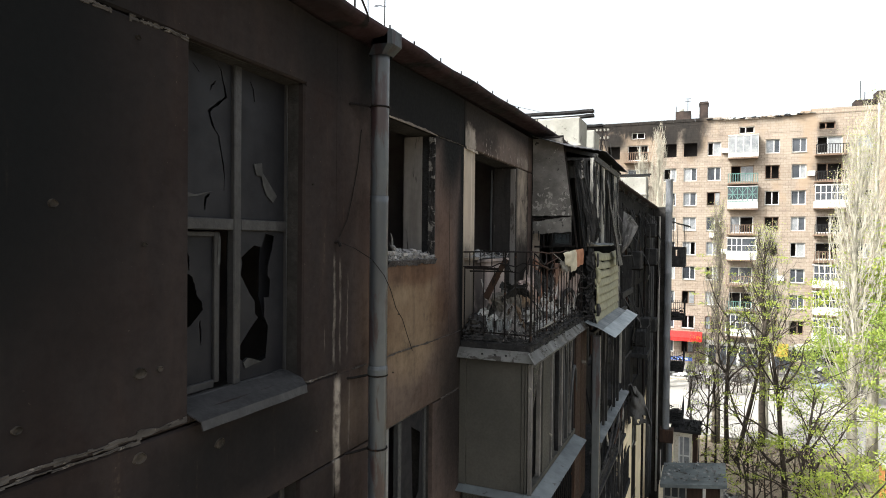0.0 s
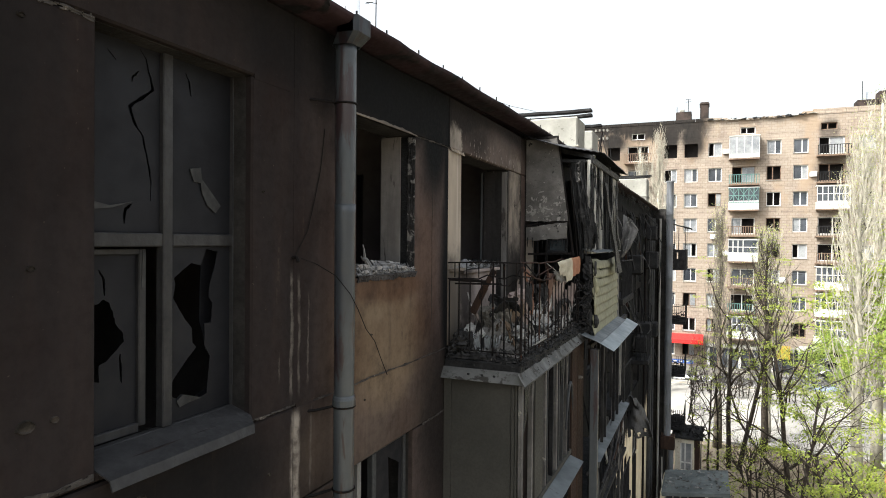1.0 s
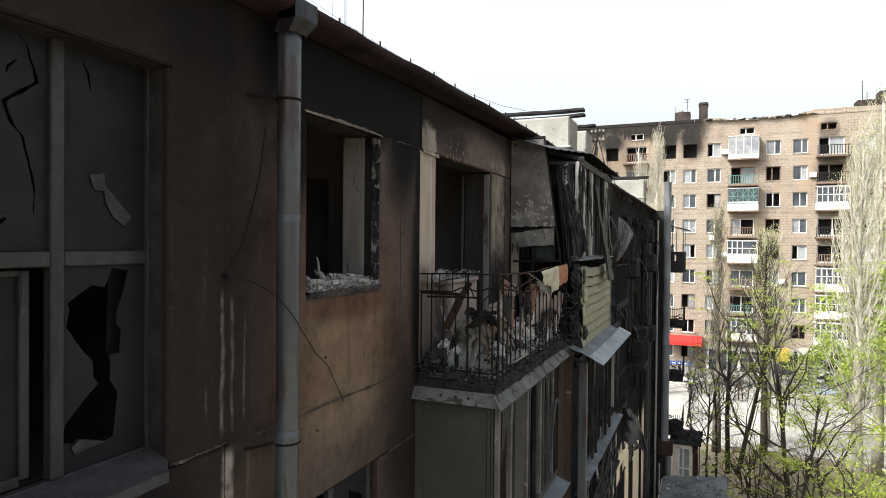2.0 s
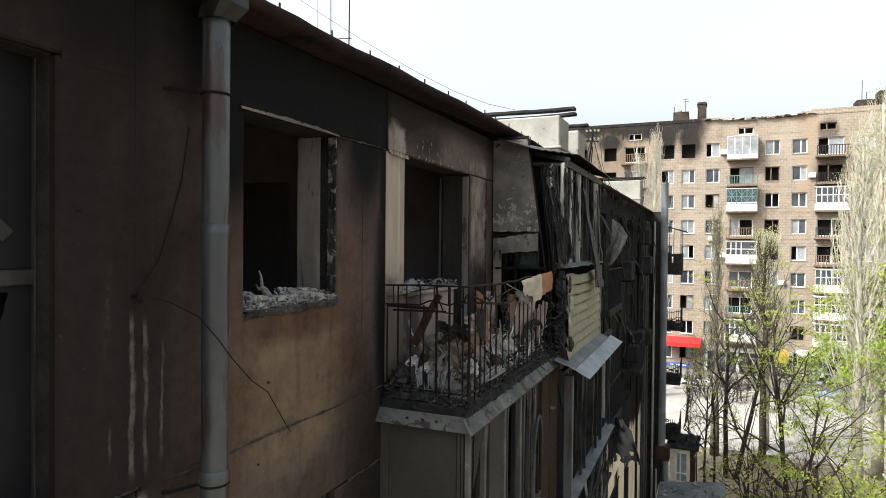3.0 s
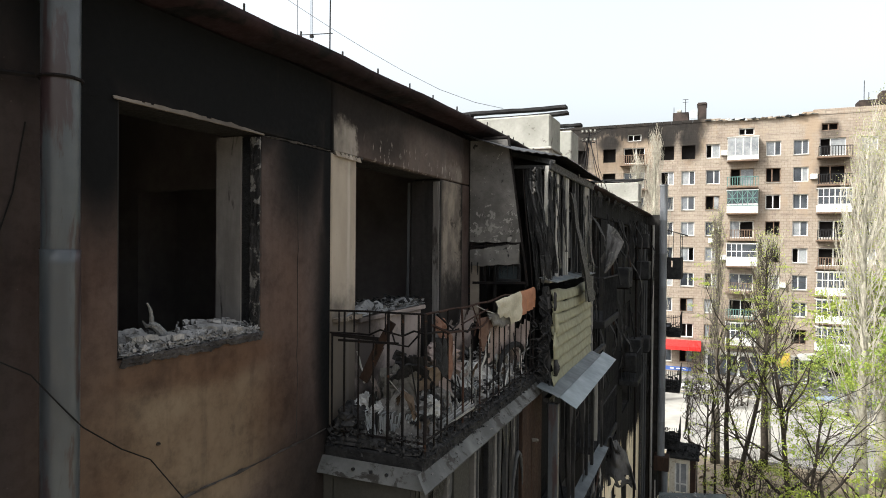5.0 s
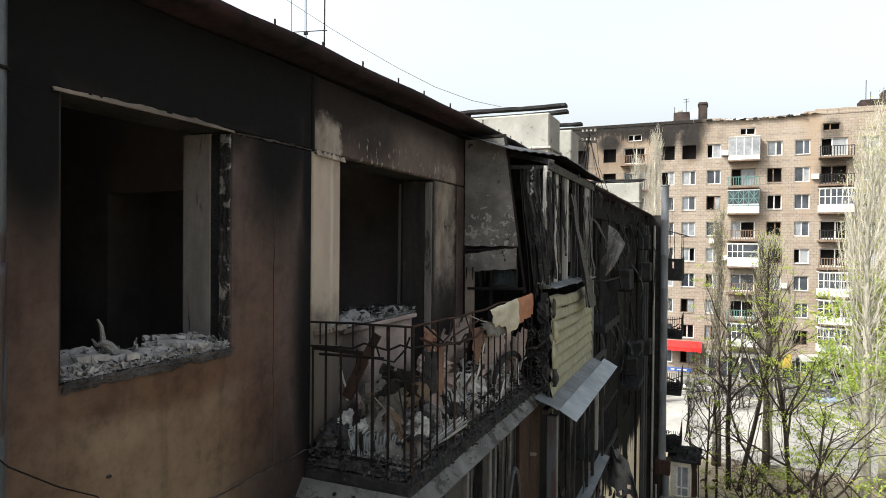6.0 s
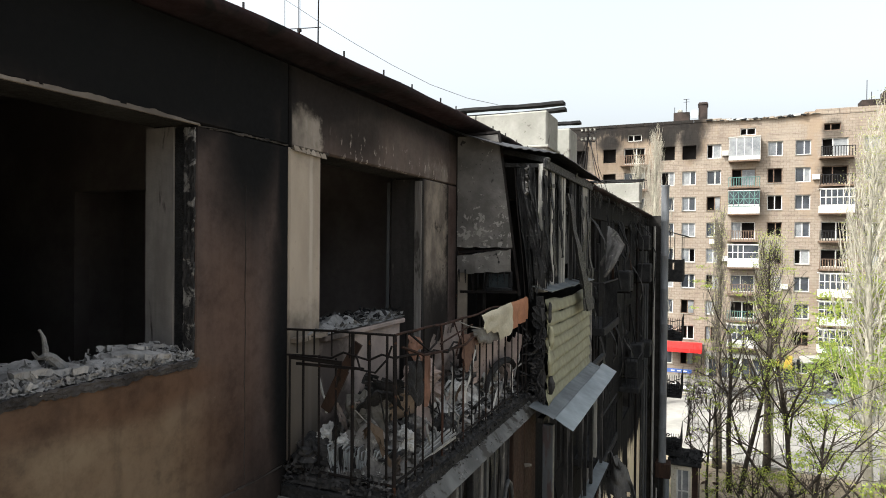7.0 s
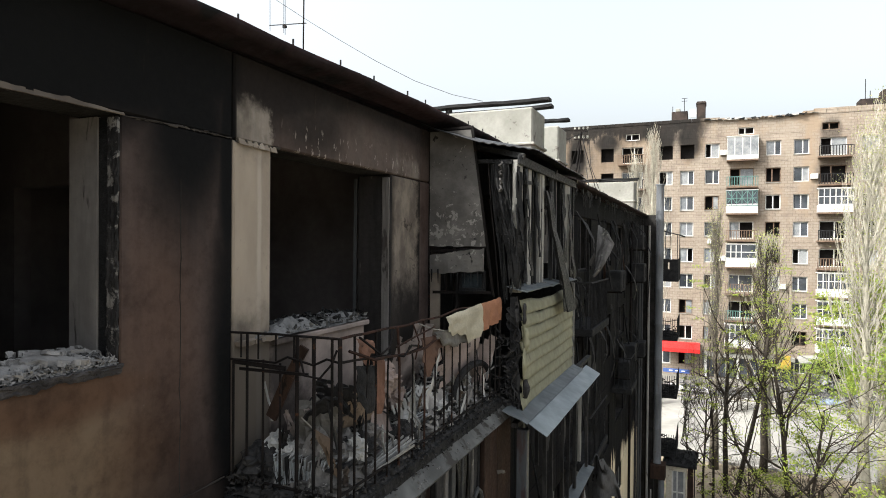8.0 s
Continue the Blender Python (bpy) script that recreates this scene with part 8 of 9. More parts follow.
part("sill_slab", bm, BARE_PIER, wall_house, "chipped ledge on the pillar")
bm = mound(-0.42, 0.035, 7.30, 8.55, 13.074, 0.13, 16, 60, 8)
tagged(part("ash_bed", bm, ASH), "grey ash heaped on the balcony window sill", "ash", kind="stuff")
rubble("sill_ash_scraps", "small rubble and scraps on the balcony window sill", -0.36, 0.05, 6.98, 8.52, lambda x, y: 13.09 + (0.03 * abs(nz(x * 6, y * 6)) if y > 7.3 else 0.0), 380, 0.004, 0.020, ASH, 15, 330, 0.7)
rubble("sill_black_scraps", "charred flakes among the ash on the sill", -0.34, 0.045, 7.32, 8.5, lambda x, y: 13.115, 60, 0.004, 0.016, CHAR, 19, 120, 0.8)

# junk on the balcony floor
DARK_ASH = worn("dark_ash_junk", (0.185, 0.180, 0.176), (0.075, 0.073, 0.072), 0.95, big=6, fine=30, bump=0.8, dist=0.02, stain=(0.27, 0.27, 0.26), stain_at=0.6, island=0.5)
bm = mound(0.60, 0.835, 6.87, 9.92, 12.163, 0.07, 8, 90, 22)
tagged(part("kerb_ash", bm, CHAR_GREY), "dark burnt crust along the balcony kerb", "ash", kind="stuff")
bm = mound(0.02, 0.78, 6.86, 7.0, 12.163, 0.12, 30, 6, 23)
tagged(part("kerb_ash", bm, CHAR_GREY), "dark burnt crust along the balcony end", "ash", kind="stuff")
bm = mound(0.02, 0.78, 6.94, 9.86, 12.162, 0.38, 20, 70, 21)
tagged(part("ash_heap", bm, DARK_ASH), "heap of dark ash and burnt junk on the balcony", "ash heap", kind="stuff")


def heap_z(x, y):
    u, v = (x - 0.02) / 0.76, (y - 6.94) / 2.92
    edge = min(1.0, 5 * min(u, 1 - u, v * 2, (1 - v) * 2) + 0.15)
    return max(12.162, 12.162 + edge * 0.36 * (0.45 + 0.6 * nz(x * 2.3, y * 2.3, 21) + 0.35 * nz(x * 7, y * 7, 21)))


rubble("balcony_rubble", "burnt rubble scattered over the balcony", 0.08, 0.78, 6.98, 9.85, heap_z, 420, 0.010, 0.045, DARK_ASH, 33, 420)
rubble("black_rubble", "charred black scraps in the junk heap", 0.08, 0.78, 6.98, 9.85, lambda x, y: heap_z(x, y) + 0.02, 160, 0.012, 0.05, CHAR, 36, 260)
rubble("pale_scraps", "pale scraps of plaster and paper on the balcony", 0.12, 0.78, 7.0, 9.8, lambda x, y: heap_z(x, y) + 0.02, 120, 0.010, 0.04, ASH, 34, 300)
rubble("broken_plaster", "broken pale plaster piled on the far half of the balcony", 0.3, 0.78, 8.1, 9.8, lambda x, y: heap_z(x, y) + 0.03, 130, 0.012, 0.05, ASH_PALE, 38, 120)
rng = random.Random(35)
bm = B()
for i in range(620):
    y = rng.uniform(6.9, 9.92)
    x = 0.835 + 0.075 * rng.random() ** 1.8
    if nz(x * 9, y * 4.5, 3) < -0.05:
        continue
    c = (x, y, 12.07 - (x - 0.83) * 1.15)
    if i % 3:
        chunk(bm, c, rng.uniform(0.003, 0.011) * (1 + 1.2 * rng.random() ** 4), rng, 0.7)
    else:
        flake(bm, c, rng.uniform(0.006, 0.03), rng.uniform(0.003, 0.010), rng, 0.4)
tagged(part("apron_rubble", bm, DARK_ASH), "fine rubble lying on the zinc apron", "rubble", kind="stuff")
rng = random.Random(47)
bm = B()
for i in range(420):
    if i % 4:
        c = (0.838 + rng.uniform(-0.02, 0.012), rng.uniform(6.86, 9.92), 12.07 + 0.14 * rng.random() ** 1.3)
    else:
        c = (rng.uniform(0.02, 0.84), 6.855 + rng.uniform(-0.015, 0.02), 12.07 + 0.16 * rng.random())
    flake(bm, c, rng.uniform(0.008, 0.028), rng.uniform(0.003, 0.011), rng, 0.6)
for i in range(260):
    if i % 2:
        c = (0.835 + rng.uniform(-0.03, 0.02), rng.uniform(6.86, 9.92), 12.14 + 0.12 * rng.random())
    else:
        c = (rng.uniform(0.02, 0.84), 6.86 + rng.uniform(-0.02, 0.05), 12.15 + 0.15 * rng.random())
    flake(bm, c, rng.uniform(0.010, 0.028), rng.uniform(0.005, 0.012), rng, 0.7)
for i in range(40):
    x = rng.uniform(0.05, 0.83)
    tube(bm, [(x, 6.85, 12.10), (x + 0.01 * nz(i), 6.845, 12.05), (x + 0.02 * nz(i, 3), 6.84, 12.03 - 0.06 * rng.random())], [0.010, 0.007, 0.002], 5)
tagged(part("burnt_crust", bm, CHAR_GREY), "dark burnt crust clinging to the balcony edge", "crust", kind="stuff")
rng = random.Random(48)
BAGS = [(0.41, 7.32, 12.56, 0.145, CLOTH_G, "grey crumpled bag in the junk heap"), (0.62, 7.55, 12.40, 0.09, DARK_ASH, "sooty crumpled bag in the junk heap"),
        (0.20, 7.12, 12.42, 0.075, PAPER, "pale crumpled paper in the junk heap"), (0.31, 7.10, 12.40, 0.055, PAPER, "pale crumpled paper in the junk heap"),
        (0.52, 8.62, 12.42, 0.10, PAPER, "pale crumpled bag in the junk heap"), (0.62, 8.75, 12.28, 0.09, PAPER, "pale crumpled bag in the junk heap"),
        (0.48, 7.98, 12.70, 0.12, PINKISH, "dusty pink scorched bundle"), (0.5, 8.12, 12.55, 0.10, PINKISH, "dusty pink scorched bundle"),
        (0.15, 7.02, 12.34, 0.11, CHAR_GREY, "charred lump in the junk heap"), (0.70, 7.98, 12.33, 0.08, CHAR_GREY, "charred lump in the junk heap")]
for i in range(26):
    x, y, s = rng.uniform(0.3, 0.72), rng.uniform(7.0, 9.75), rng.uniform(0.035, 0.10)
    BAGS.append((x, y, heap_z(x, y) + s * 0.35, s, (CLOTH_G, DARK_ASH, CHAR_GREY, PAPER, CHAR_GREY, CARD, DARK_ASH)[i % 7], "crumpled scorched rag in the junk heap"))
for i, (x, y, z, s, mat, lab) in enumerate(BAGS):
    bm = B()

    def crumple(u, v, x=x, y=y, z=z, s=s, i=i):
        a, b = u * 2 * math.pi, 0.02 + v * (math.pi - 0.04)
        d = Vector((math.sin(b) * math.cos(a), math.sin(b) * math.sin(a), math.cos(b)))
        fold = abs(nz(d.x * 3 + i, d.y * 3, d.z * 2.2)) + 0.6 * abs(nz(d.x * 7, d.y * 7 + i, d.z * 4))
        r = s * (0.8 + 0.7 * fold + 0.3 * nz(d.x * 1.5 + i * 3, d.y * 1.5, d.z * 1.5))
        return (x + d.x * r, y + d.y * r * 1.15, z + d.z * r * 0.85)
    sheet(bm, crumple, 26, 14, 0.003)
    tagged(part("crumpled_rag", bm, mat), lab, "rag", "crumpled rags on the balcony")
rng = random.Random(52)
for i in range(17):
    y0, z0, x0 = 7.34 + rng.uniform(0, 0.14), 12.25 + 0.006 * (i % 5), 0.70 + 0.006 * i
    tagged(part("pale_slat", one_bar((x0, y0, z0), (x0 - 0.05 + 0.015 * i * 0.5, y0 + 0.38 + 0.1 * rng.random(), 12.29 + 0.05 * rng.random()), 0.007, 0.016), (PAPER, POST_PALE, ASH)[i % 3]),
           "thin pale slat fanned out in the junk", "slat", "pale slats on the balcony")
rng = random.Random(50)
for n, (x, y, z, lean, hgt) in enumerate(((0.335, 7.06, 12.22, -0.25, 0.19), (0.425, 7.06, 12.23, 0.05, 0.17), (0.52, 7.07, 12.24, 0.0, 0.17), (0.61, 7.09, 12.25, 0.3, 0.16), (0.70, 7.20, 12.24, -0.3, 0.15),
                                          (0.66, 8.20, 12.28, 0.5, 0.15), (0.64, 9.0, 12.26, -0.4, 0.14))):
    bk = thing("burnt_book", (x, y, z - 0.02), "charred book standing open with fanned pale pages", "book", "burnt books on the balcony")
    for i in range(13):
        bm = B()
        a = lean + (i - 6) * 0.018 + 0.02 * rng.gauss(0, 1)
        hh = hgt * rng.uniform(0.85, 1.05)
        px = x + (i - 6) * 0.0062

        def page(u, v, a=a, px=px, hh=hh, i=i):
            return (px + hh * v * math.sin(a) + 0.008 * v * v * math.sin(i * 2.2), y + (u - 0.5) * 0.13 + 0.01 * nz(v * 3, i), z + hh * v * math.cos(a) - 0.015 * v * nz(u * 5, i))
        sheet(bm, page, 3, 4, 0.0022)
        part("page", bm, CHAR_GREY if i in (0, 12) else ASH if i % 3 == 1 else PAPER_COOL, bk)
for i, (c, a, b, rx, rz, mat, lab) in enumerate((
        ((0.60, 7.50, 12.60), 0.17, 0.10, 0.2, 1.35, CARD_TAN, "tan scorched sheet of cardboard"), ((0.42, 7.72, 12.52), 0.2, 0.13, 0.3, 1.2, CARD_TAN, "tan scorched sheet of cardboard"),
        ((0.55, 9.80, 12.52), 0.20, 0.33, -0.08, 0.05, PINKISH, "dusty pink board leaning at the balcony end"), ((0.35, 9.72, 12.50), 0.12, 0.30, -0.1, -0.1, ASH, "pale board leaning at the balcony end"),
        ((0.45, 8.80, 12.40), 0.20, 0.09, 0.9, 1.5, ASH, "pale broken board"), ((0.60, 8.62, 12.30), 0.16, 0.10, 1.1, 1.4, PAPER, "pale tilted sheet"),
        ((0.22, 8.95, 12.62), 0.22, 0.22, 0.1, 1.45, PARAPET, "scorched board leaning on the wall"), ((0.16, 9.4, 12.66), 0.2, 0.28, 0.05, 1.5, PARAPET, "scorched board leaning on the wall"),
        ((0.62, 9.25, 12.28), 0.16, 0.08, 1.2, 1.4, PAPER, "pale tilted sheet"), ((0.68, 9.55, 12.28), 0.14, 0.06, 1.0, 1.2, ASH, "pale broken board"),
        ((0.50, 7.35, 12.72), 0.14, 0.10, 0.5, 0.3, CHAR_GREY, "charred sheet"), ((0.3, 7.55, 12.62), 0.2, 0.14, 0.25, 1.5, CHAR_GREY, "charred sheet"))):
    bm = B()

    def scrap(u, v, c=c, a=a, b=b, rx=rx, rz=rz, i=i):
        p = Vector(((u - 0.5) * 2 * a, 0.025 * nz(u * 3, v * 3, i), (v - 0.5) * 2 * b * (1 + 0.12 * nz(u * 2.5, i))))
        p.rotate(Euler((rx, 0.35 * math.sin(i * 1.3), rz)))
        return Vector(c) + p
    sheet(bm, scrap, 10, 10, 0.006, lambda u, v, i=i: (u < 0.25 or v > 0.75 or u > 0.85) and nz(u * 6, v * 6, i * 3) > 0.12)
    tagged(part("scrap_board", bm, mat), lab + " on the balcony heap", "scrap board")
for i, (y0, y1, z0, z1, x, lean, mat) in enumerate(((8.62, 9.42, 12.50, 12.98, 0.66, 0.03, PINKISH), (8.98, 9.55, 12.22, 12.52, 0.70, -0.05, PAPER), (8.45, 8.95, 12.20, 12.46, 0.72, -0.12, ASH_PALE), (9.45, 9.80, 12.40, 12.86, 0.62, 0.02, PARAPET),
                                                    (7.95, 8.35, 12.20, 12.52, 0.70, -0.10, PAPER), (7.62, 7.90, 12.26, 12.60, 0.66, -0.06, PINKISH))):
    bm = B()
    sheet(bm, lambda u, v: (x + lean * v + 0.03 * nz(u * 3, v * 3, i), y0 + u * (y1 - y0) * (1 - 0.15 * v) + 0.03 * nz(v * 4, i), z0 + v * (z1 - z0) * (1 + 0.15 * nz(u * 4, i))), 12, 10, 0.006,
          lambda u, v: (u < 0.2 or u > 0.8 or v > 0.75) and nz(u * 6, v * 6, i * 3) > 0.14)
    tagged(part("scrap_board", bm, mat), "pale torn sheet standing in the junk on the balcony", "scrap board")
bm = B()
tube(bm, [(0.72, 9.36 + 0.46 * math.cos(a), 12.40 + 0.19 * math.sin(a)) for a in np.linspace(0.1, math.pi + 0.1, 15)], [0.02 + 0.014 * math.sin(k / 14 * math.pi) for k in range(15)], 8)
tagged(part("bent_hoop", bm, CHAR), "charred bent hoop standing in the junk", "hoop")
# charred remains slumped in the near corner: a bent black board over a melted bag
bm = B()
sheet(bm, lambda u, v: (0.40 + 0.34 * u, 7.12 + 0.10 * v + 0.03 * nz(u * 4, v), 12.62 + 0.16 * math.sin(u * 2.4) - 0.10 * v + 0.02 * nz(u * 7, v * 3)), 22, 6, 0.016, lambda u, v: v > 0.6 and nz(u * 6, v * 4) > 0.05)
tagged(part("charred_board", bm, CHAR), "black bent board slumped over the junk heap", "board")
bm = B()
sheet(bm, lambda u, v: (0.34 + 0.30 * u + 0.02 * nz(v * 4, u * 3), 7.16 + 0.03 * nz(u * 5, v * 5), 12.66 - v * 0.30 + 0.03 * nz(u * 4, 2)), 16, 16, 0.004, lambda u, v: v > 0.7 and nz(u * 5, v * 5, 2) > 0.1)
tagged(part("melted_sheet", bm, CLOTH_G), "grey melted plastic sheet hanging in the junk", "sheet")
rng = random.Random(58)
for i in range(34):                       # charred scraps curling up through the heap
    bm = B()
    y = 6.98 + rng.random() ** 1.3 * 2.8
    x, w, h = rng.uniform(0.2, 0.78), rng.uniform(0.03, 0.10), rng.uniform(0.08, 0.30)
    z = heap_z(x, y) - 0.02
    k, q = rng.uniform(-0.12, 0.12), rng.uniform(-0.1, 0.1)
    sheet(bm, lambda u, v, x=x, y=y, z=z, w=w, h=h, k=k, q=q, i=i: (x + (u - 0.5) * w * (1 - 0.5 * v) + k * v * v, y + q * v + 0.05 * nz(u * 4, v * 4, i), z + h * v * (1 + 0.3 * nz(u * 3, i))), 5, 8, 0.004,
          lambda u, v, i=i: v > 0.4 and nz(u * 5, v * 5, i * 3) > 0.18)
    tagged(part("curled_scrap", bm, (CHAR, CHAR_GREY, DARK_ASH, CARD, CHAR, PARAPET)[i % 6]), "charred scrap curling up out of the junk heap", "scrap", "curled scraps on the balcony")
bm = B()
bar(bm, (0.26, 6.985, 12.64), (0.40, 6.985, 12.92), 0.022, 0.075)
bar(bm, (0.40, 6.985, 12.92), (0.50, 7.0, 13.10), 0.02, 0.06)
tagged(part("charred_stick", bm, RUST_BROWN), "scorched board leaning on the railing", "stick")
for pts, r in (([(0.20, 6.99, 12.86), (0.235, 6.99, 12.74), (0.28, 6.99, 12.66)], 0.008), ([(0.36, 6.99, 12.80), (0.30, 6.99, 12.70), (0.26, 6.99, 12.62)], 0.010)):
    tagged(part("loose_stick", one_tube(pts, r, 5), PAPER), "thin forked pale stick in the junk", "stick", "loose sticks on the balcony")
for i in range(26):
    bm = B()
    y = 7.0 + rng.random() ** 0.9 * 2.7
    x = rng.uniform(0.5, 0.78)
    tube(bm, [(x, y, 12.25), (x + rng.uniform(-0.05, 0.05), y + rng.uniform(-0.12, 0.12), 12.36 + rng.uniform(0, 0.1)), (x + rng.uniform(-0.1, 0.1), y + rng.uniform(-0.25, 0.25), 12.42 + rng.uniform(0, 0.35))],
         rng.uniform(0.004, 0.010), 4)
    tagged(part("loose_stick", bm, rng.choice((ASH, CHAR, CHAR, POST_PALE))), "thin loose stick in the junk", "stick", "loose sticks on the balcony")


CLOTH_P = worn("faded_salmon_rag", (0.21, 0.118, 0.085), (0.12, 0.07, 0.053), 0.95, big=5, fine=50, bump=0.4, stain=(0.035, 0.026, 0.022), stain_at=0.58)


def hung_cloth(edge, drops, mat, label, seed, x=0.83):
    """Hangs from a straight edge ((y, z), (y, z)); drops gives the fall at even steps along it."""
    bm = B()
    (y0, z0), (y1, z1) = edge
    m = len(drops) - 1

    def f(u, v):
        k = min(int(u * m), m - 1)
        s = u * m - k
        s = min(1.0, max(0.0, (s - 0.3) / 0.4))
        drop = drops[k] * (1 - s) + drops[k + 1] * s
        fold = 0.008 * math.sin(u * 13 + seed) + 0.016 * nz(u * 4, v * 3, seed)
        return (x + 0.02 + fold * (0.3 + v) - 0.02 * math.exp(-v * 9), y0 + u * (y1 - y0) + 0.012 * nz(v * 4, seed), z0 + u * (z1 - z0) + 0.008 * nz(u * 5, seed) - v * (drop + 0.01 * nz(u * 9, seed)))
    sheet(bm, f, 30, 12, 0.004)
    return tagged(part("hanging_cloth", bm, mat), label, "cloth", "cloths on the balcony rail")


hung_cloth(((8.42, 13.15), (9.25, 13.19)), (0.12, 0.17, 0.20, 0.30, 0.29, 0.25), CLOTH_A, "cream cloth hanging over the balcony rail", 2, 0.835)
hung_cloth(((9.26, 13.185), (9.83, 13.20)), (0.25, 0.235, 0.23), CLOTH_B, "faded orange cloth hanging over the balcony rail", 5, 0.835)
hung_cloth(((8.22, 13.05), (8.86, 13.02)), (0.05, 0.12, 0.15, 0.13), CLOTH_G, "grey cloth slung along the railing", 7, 0.82)
hung_cloth(((8.02, 13.03), (8.47, 13.01)), (0.18, 0.30, 0.22, 0.10, 0.05), CLOTH_R, "rust-brown rag hanging in the railing", 9, 0.80)
hung_cloth(((7.10, 12.99), (7.34, 12.95)), (0.22, 0.30, 0.28), CHAR, "charred rag hanging in the railing", 11, 0.80)
hung_cloth(((7.36, 12.98), (7.52, 12.96)), (0.12, 0.36, 0.2), CLOTH_P, "faded salmon rag hanging in the railing", 12, 0.76)
hung_cloth(((7.20, 13.14), (7.40, 13.10)), (0.10, 0.16, 0.08), CLOTH_P, "faded salmon rag caught in the railing", 14, 0.74)
for i, (y, z, ln, w, k) in enumerate(((8.32, 12.78, 0.32, 0.05, -0.14), (8.10, 12.80, 0.30, 0.03, 0.04), (8.42, 12.86, 0.26, 0.06, -0.2), (9.20, 12.46, 0.26, 0.06, -0.25), (9.42, 12.55, 0.30, 0.05, 0.10),
                                      (9.72, 12.62, 0.22, 0.04, -0.16), (9.05, 12.42, 0.2, 0.05, -0.2))):
    bm = B()
    sheet(bm, lambda u, v, y=y, z=z, ln=ln, w=w, k=k, i=i: (0.79 + 0.03 * nz(v * 2, i), y + (u - 0.5) * w * (0.25 + math.sin(v * 2.8)) + k * v + 0.012 * nz(v * 7, i), z - v * ln), 2, 10, 0.003)
    tagged(part("torn_strip", bm, ASH if i % 2 else PAPER), "pale torn strip hanging in the railing", "strip", "torn strips in the railing")
# melted tangle where balcony and loggia meet
rng = random.Random(61)
bm = B()
for i in range(110):
    t = rng.random()
    flake(bm, (0.86 + rng.uniform(-0.06, 0.14), 9.9 + rng.uniform(-0.14, 0.14), 12.12 + t * 0.75), rng.uniform(0.015, 0.07), rng.uniform(0.003, 0.012), rng, 0.9)
tagged(part("melted_tangle", bm, CHAR_GREY), "tangle of melted grey scraps at the balcony corner", "scraps", kind="stuff")

# ---- far stretch of the facade: torn sheets, boxes, strips ----
bm = B()


def torn(u, v):
    w = (0.30 + 0.85 * v) if v < 0.32 else max(0.02, 0.57 * (1 - (v - 0.32) / 0.68) ** 0.75)
    x = 0.24 + 0.17 * v + u * w * 0.85 + 0.015 * nz(v * 8, u)
    return (x, 19.4 - 1.5 * v - 0.5 * u * w + 0.12 * math.sin(u * 4 + v * 3) + 0.05 * nz(u * 5, v * 5), 14.22 - v * 1.2 - 0.12 * u * (1 - v) + 0.03 * nz(u * 5, v * 3))


sheet(bm, torn, 16, 16, 0.02)
tagged(part("torn_sheet", bm, SHEET_MAT), "large torn grey sheet hanging off the burnt wall", "torn sheet")
rng = random.Random(91)
for i in range(28):
    y = 13.6 + 18.2 * (i / 28.0) + rng.uniform(-0.3, 0.3)
    z1 = rng.choice((14.5, 13.0, 11.9, 10.6, 9.1, 14.5))
    ln, wd = rng.uniform(0.5, 1.9), rng.uniform(0.06, 0.3)
    out = rng.uniform(0.03, 0.45)
    bm = B()
    sheet(bm, lambda u, v, y=y, z1=z1, ln=ln, wd=wd, out=out, i=i: (0.03 + out * math.sin(v * 2.2) + 0.06 * nz(v * 5, i, u), y + (u - 0.5) * wd * (1 + 0.7 * nz(v * 6, i)) + 0.1 * nz(v * 4, i * 3),
                                                                   z1 - v * ln), 3, 12, 0.012, lambda u, v, i=i: nz(u * 3, v * 7, i * 5) > 0.4)
    tagged(part("wall_strip", bm, rng.choice((CHAR, CHAR, CHAR, CHAR_GREY))), "charred strip peeling off the burnt facade", "strip", "charred strips on the facade")
for y, z, w, h, d in ((22.2, 12.7, 0.95, 0.60, 0.42), (28.2, 12.7, 0.95, 0.70, 0.48), (28.5, 13.85, 0.85, 0.57, 0.4), (26.0, 10.0, 0.8, 0.6, 0.4), (29.5, 9.6, 0.8, 0.6, 0.4), (24.6, 9.7, 0.8, 0.55, 0.4)):
    ac = thing("air_conditioner", (0.2, y, z - h / 2), "burnt-out air conditioner on the facade", "air conditioner", "burnt air conditioners")
    part("casing", one_box(0.12, 0.12 + d, y - w / 2, y + w / 2, z - h / 2, z + h / 2, bevel=0.03), CHAR, ac)
    part("grille", one_tube([(0.12 + d + 0.01, y, z - 0.2), (0.12 + d + 0.012, y, z + 0.2)], 0.02, 5), CHAR_GREY, ac)
    for s in (-1, 1):
        part("bracket", one_bar((-0.03, y + s * w * 0.3, z - h / 2 - 0.02), (0.12 + d, y + s * w * 0.3, z - h / 2 - 0.02), 0.04), RUST, ac)
bm = B()


CLOTH_SMOKE = worn("smoke_grey_sheet", (0.085, 0.085, 0.086), (0.035, 0.035, 0.036), 0.8, big=2.2, fine=20, bump=0.5, stain=(0.014, 0.014, 0.014), stain_at=0.56)


def torn2(u, v):
    w = 0.16 + 0.62 * v * (1 - 0.45 * v)
    return (1.08 + 0.20 * v + (u - 0.5) * w + 0.03 * nz(v * 5, 2), 14.62 + 0.14 * math.sin(u * 6 + v * 4) + 0.10 * nz(u * 4, v * 4), 10.08 - v * 0.86 + 0.10 * nz(u * 3, 5) * v)


sheet(bm, torn2, 18, 18, 0.012, lambda u, v: v > 0.8 and nz(u * 5, v * 5, 3) > 0.15)
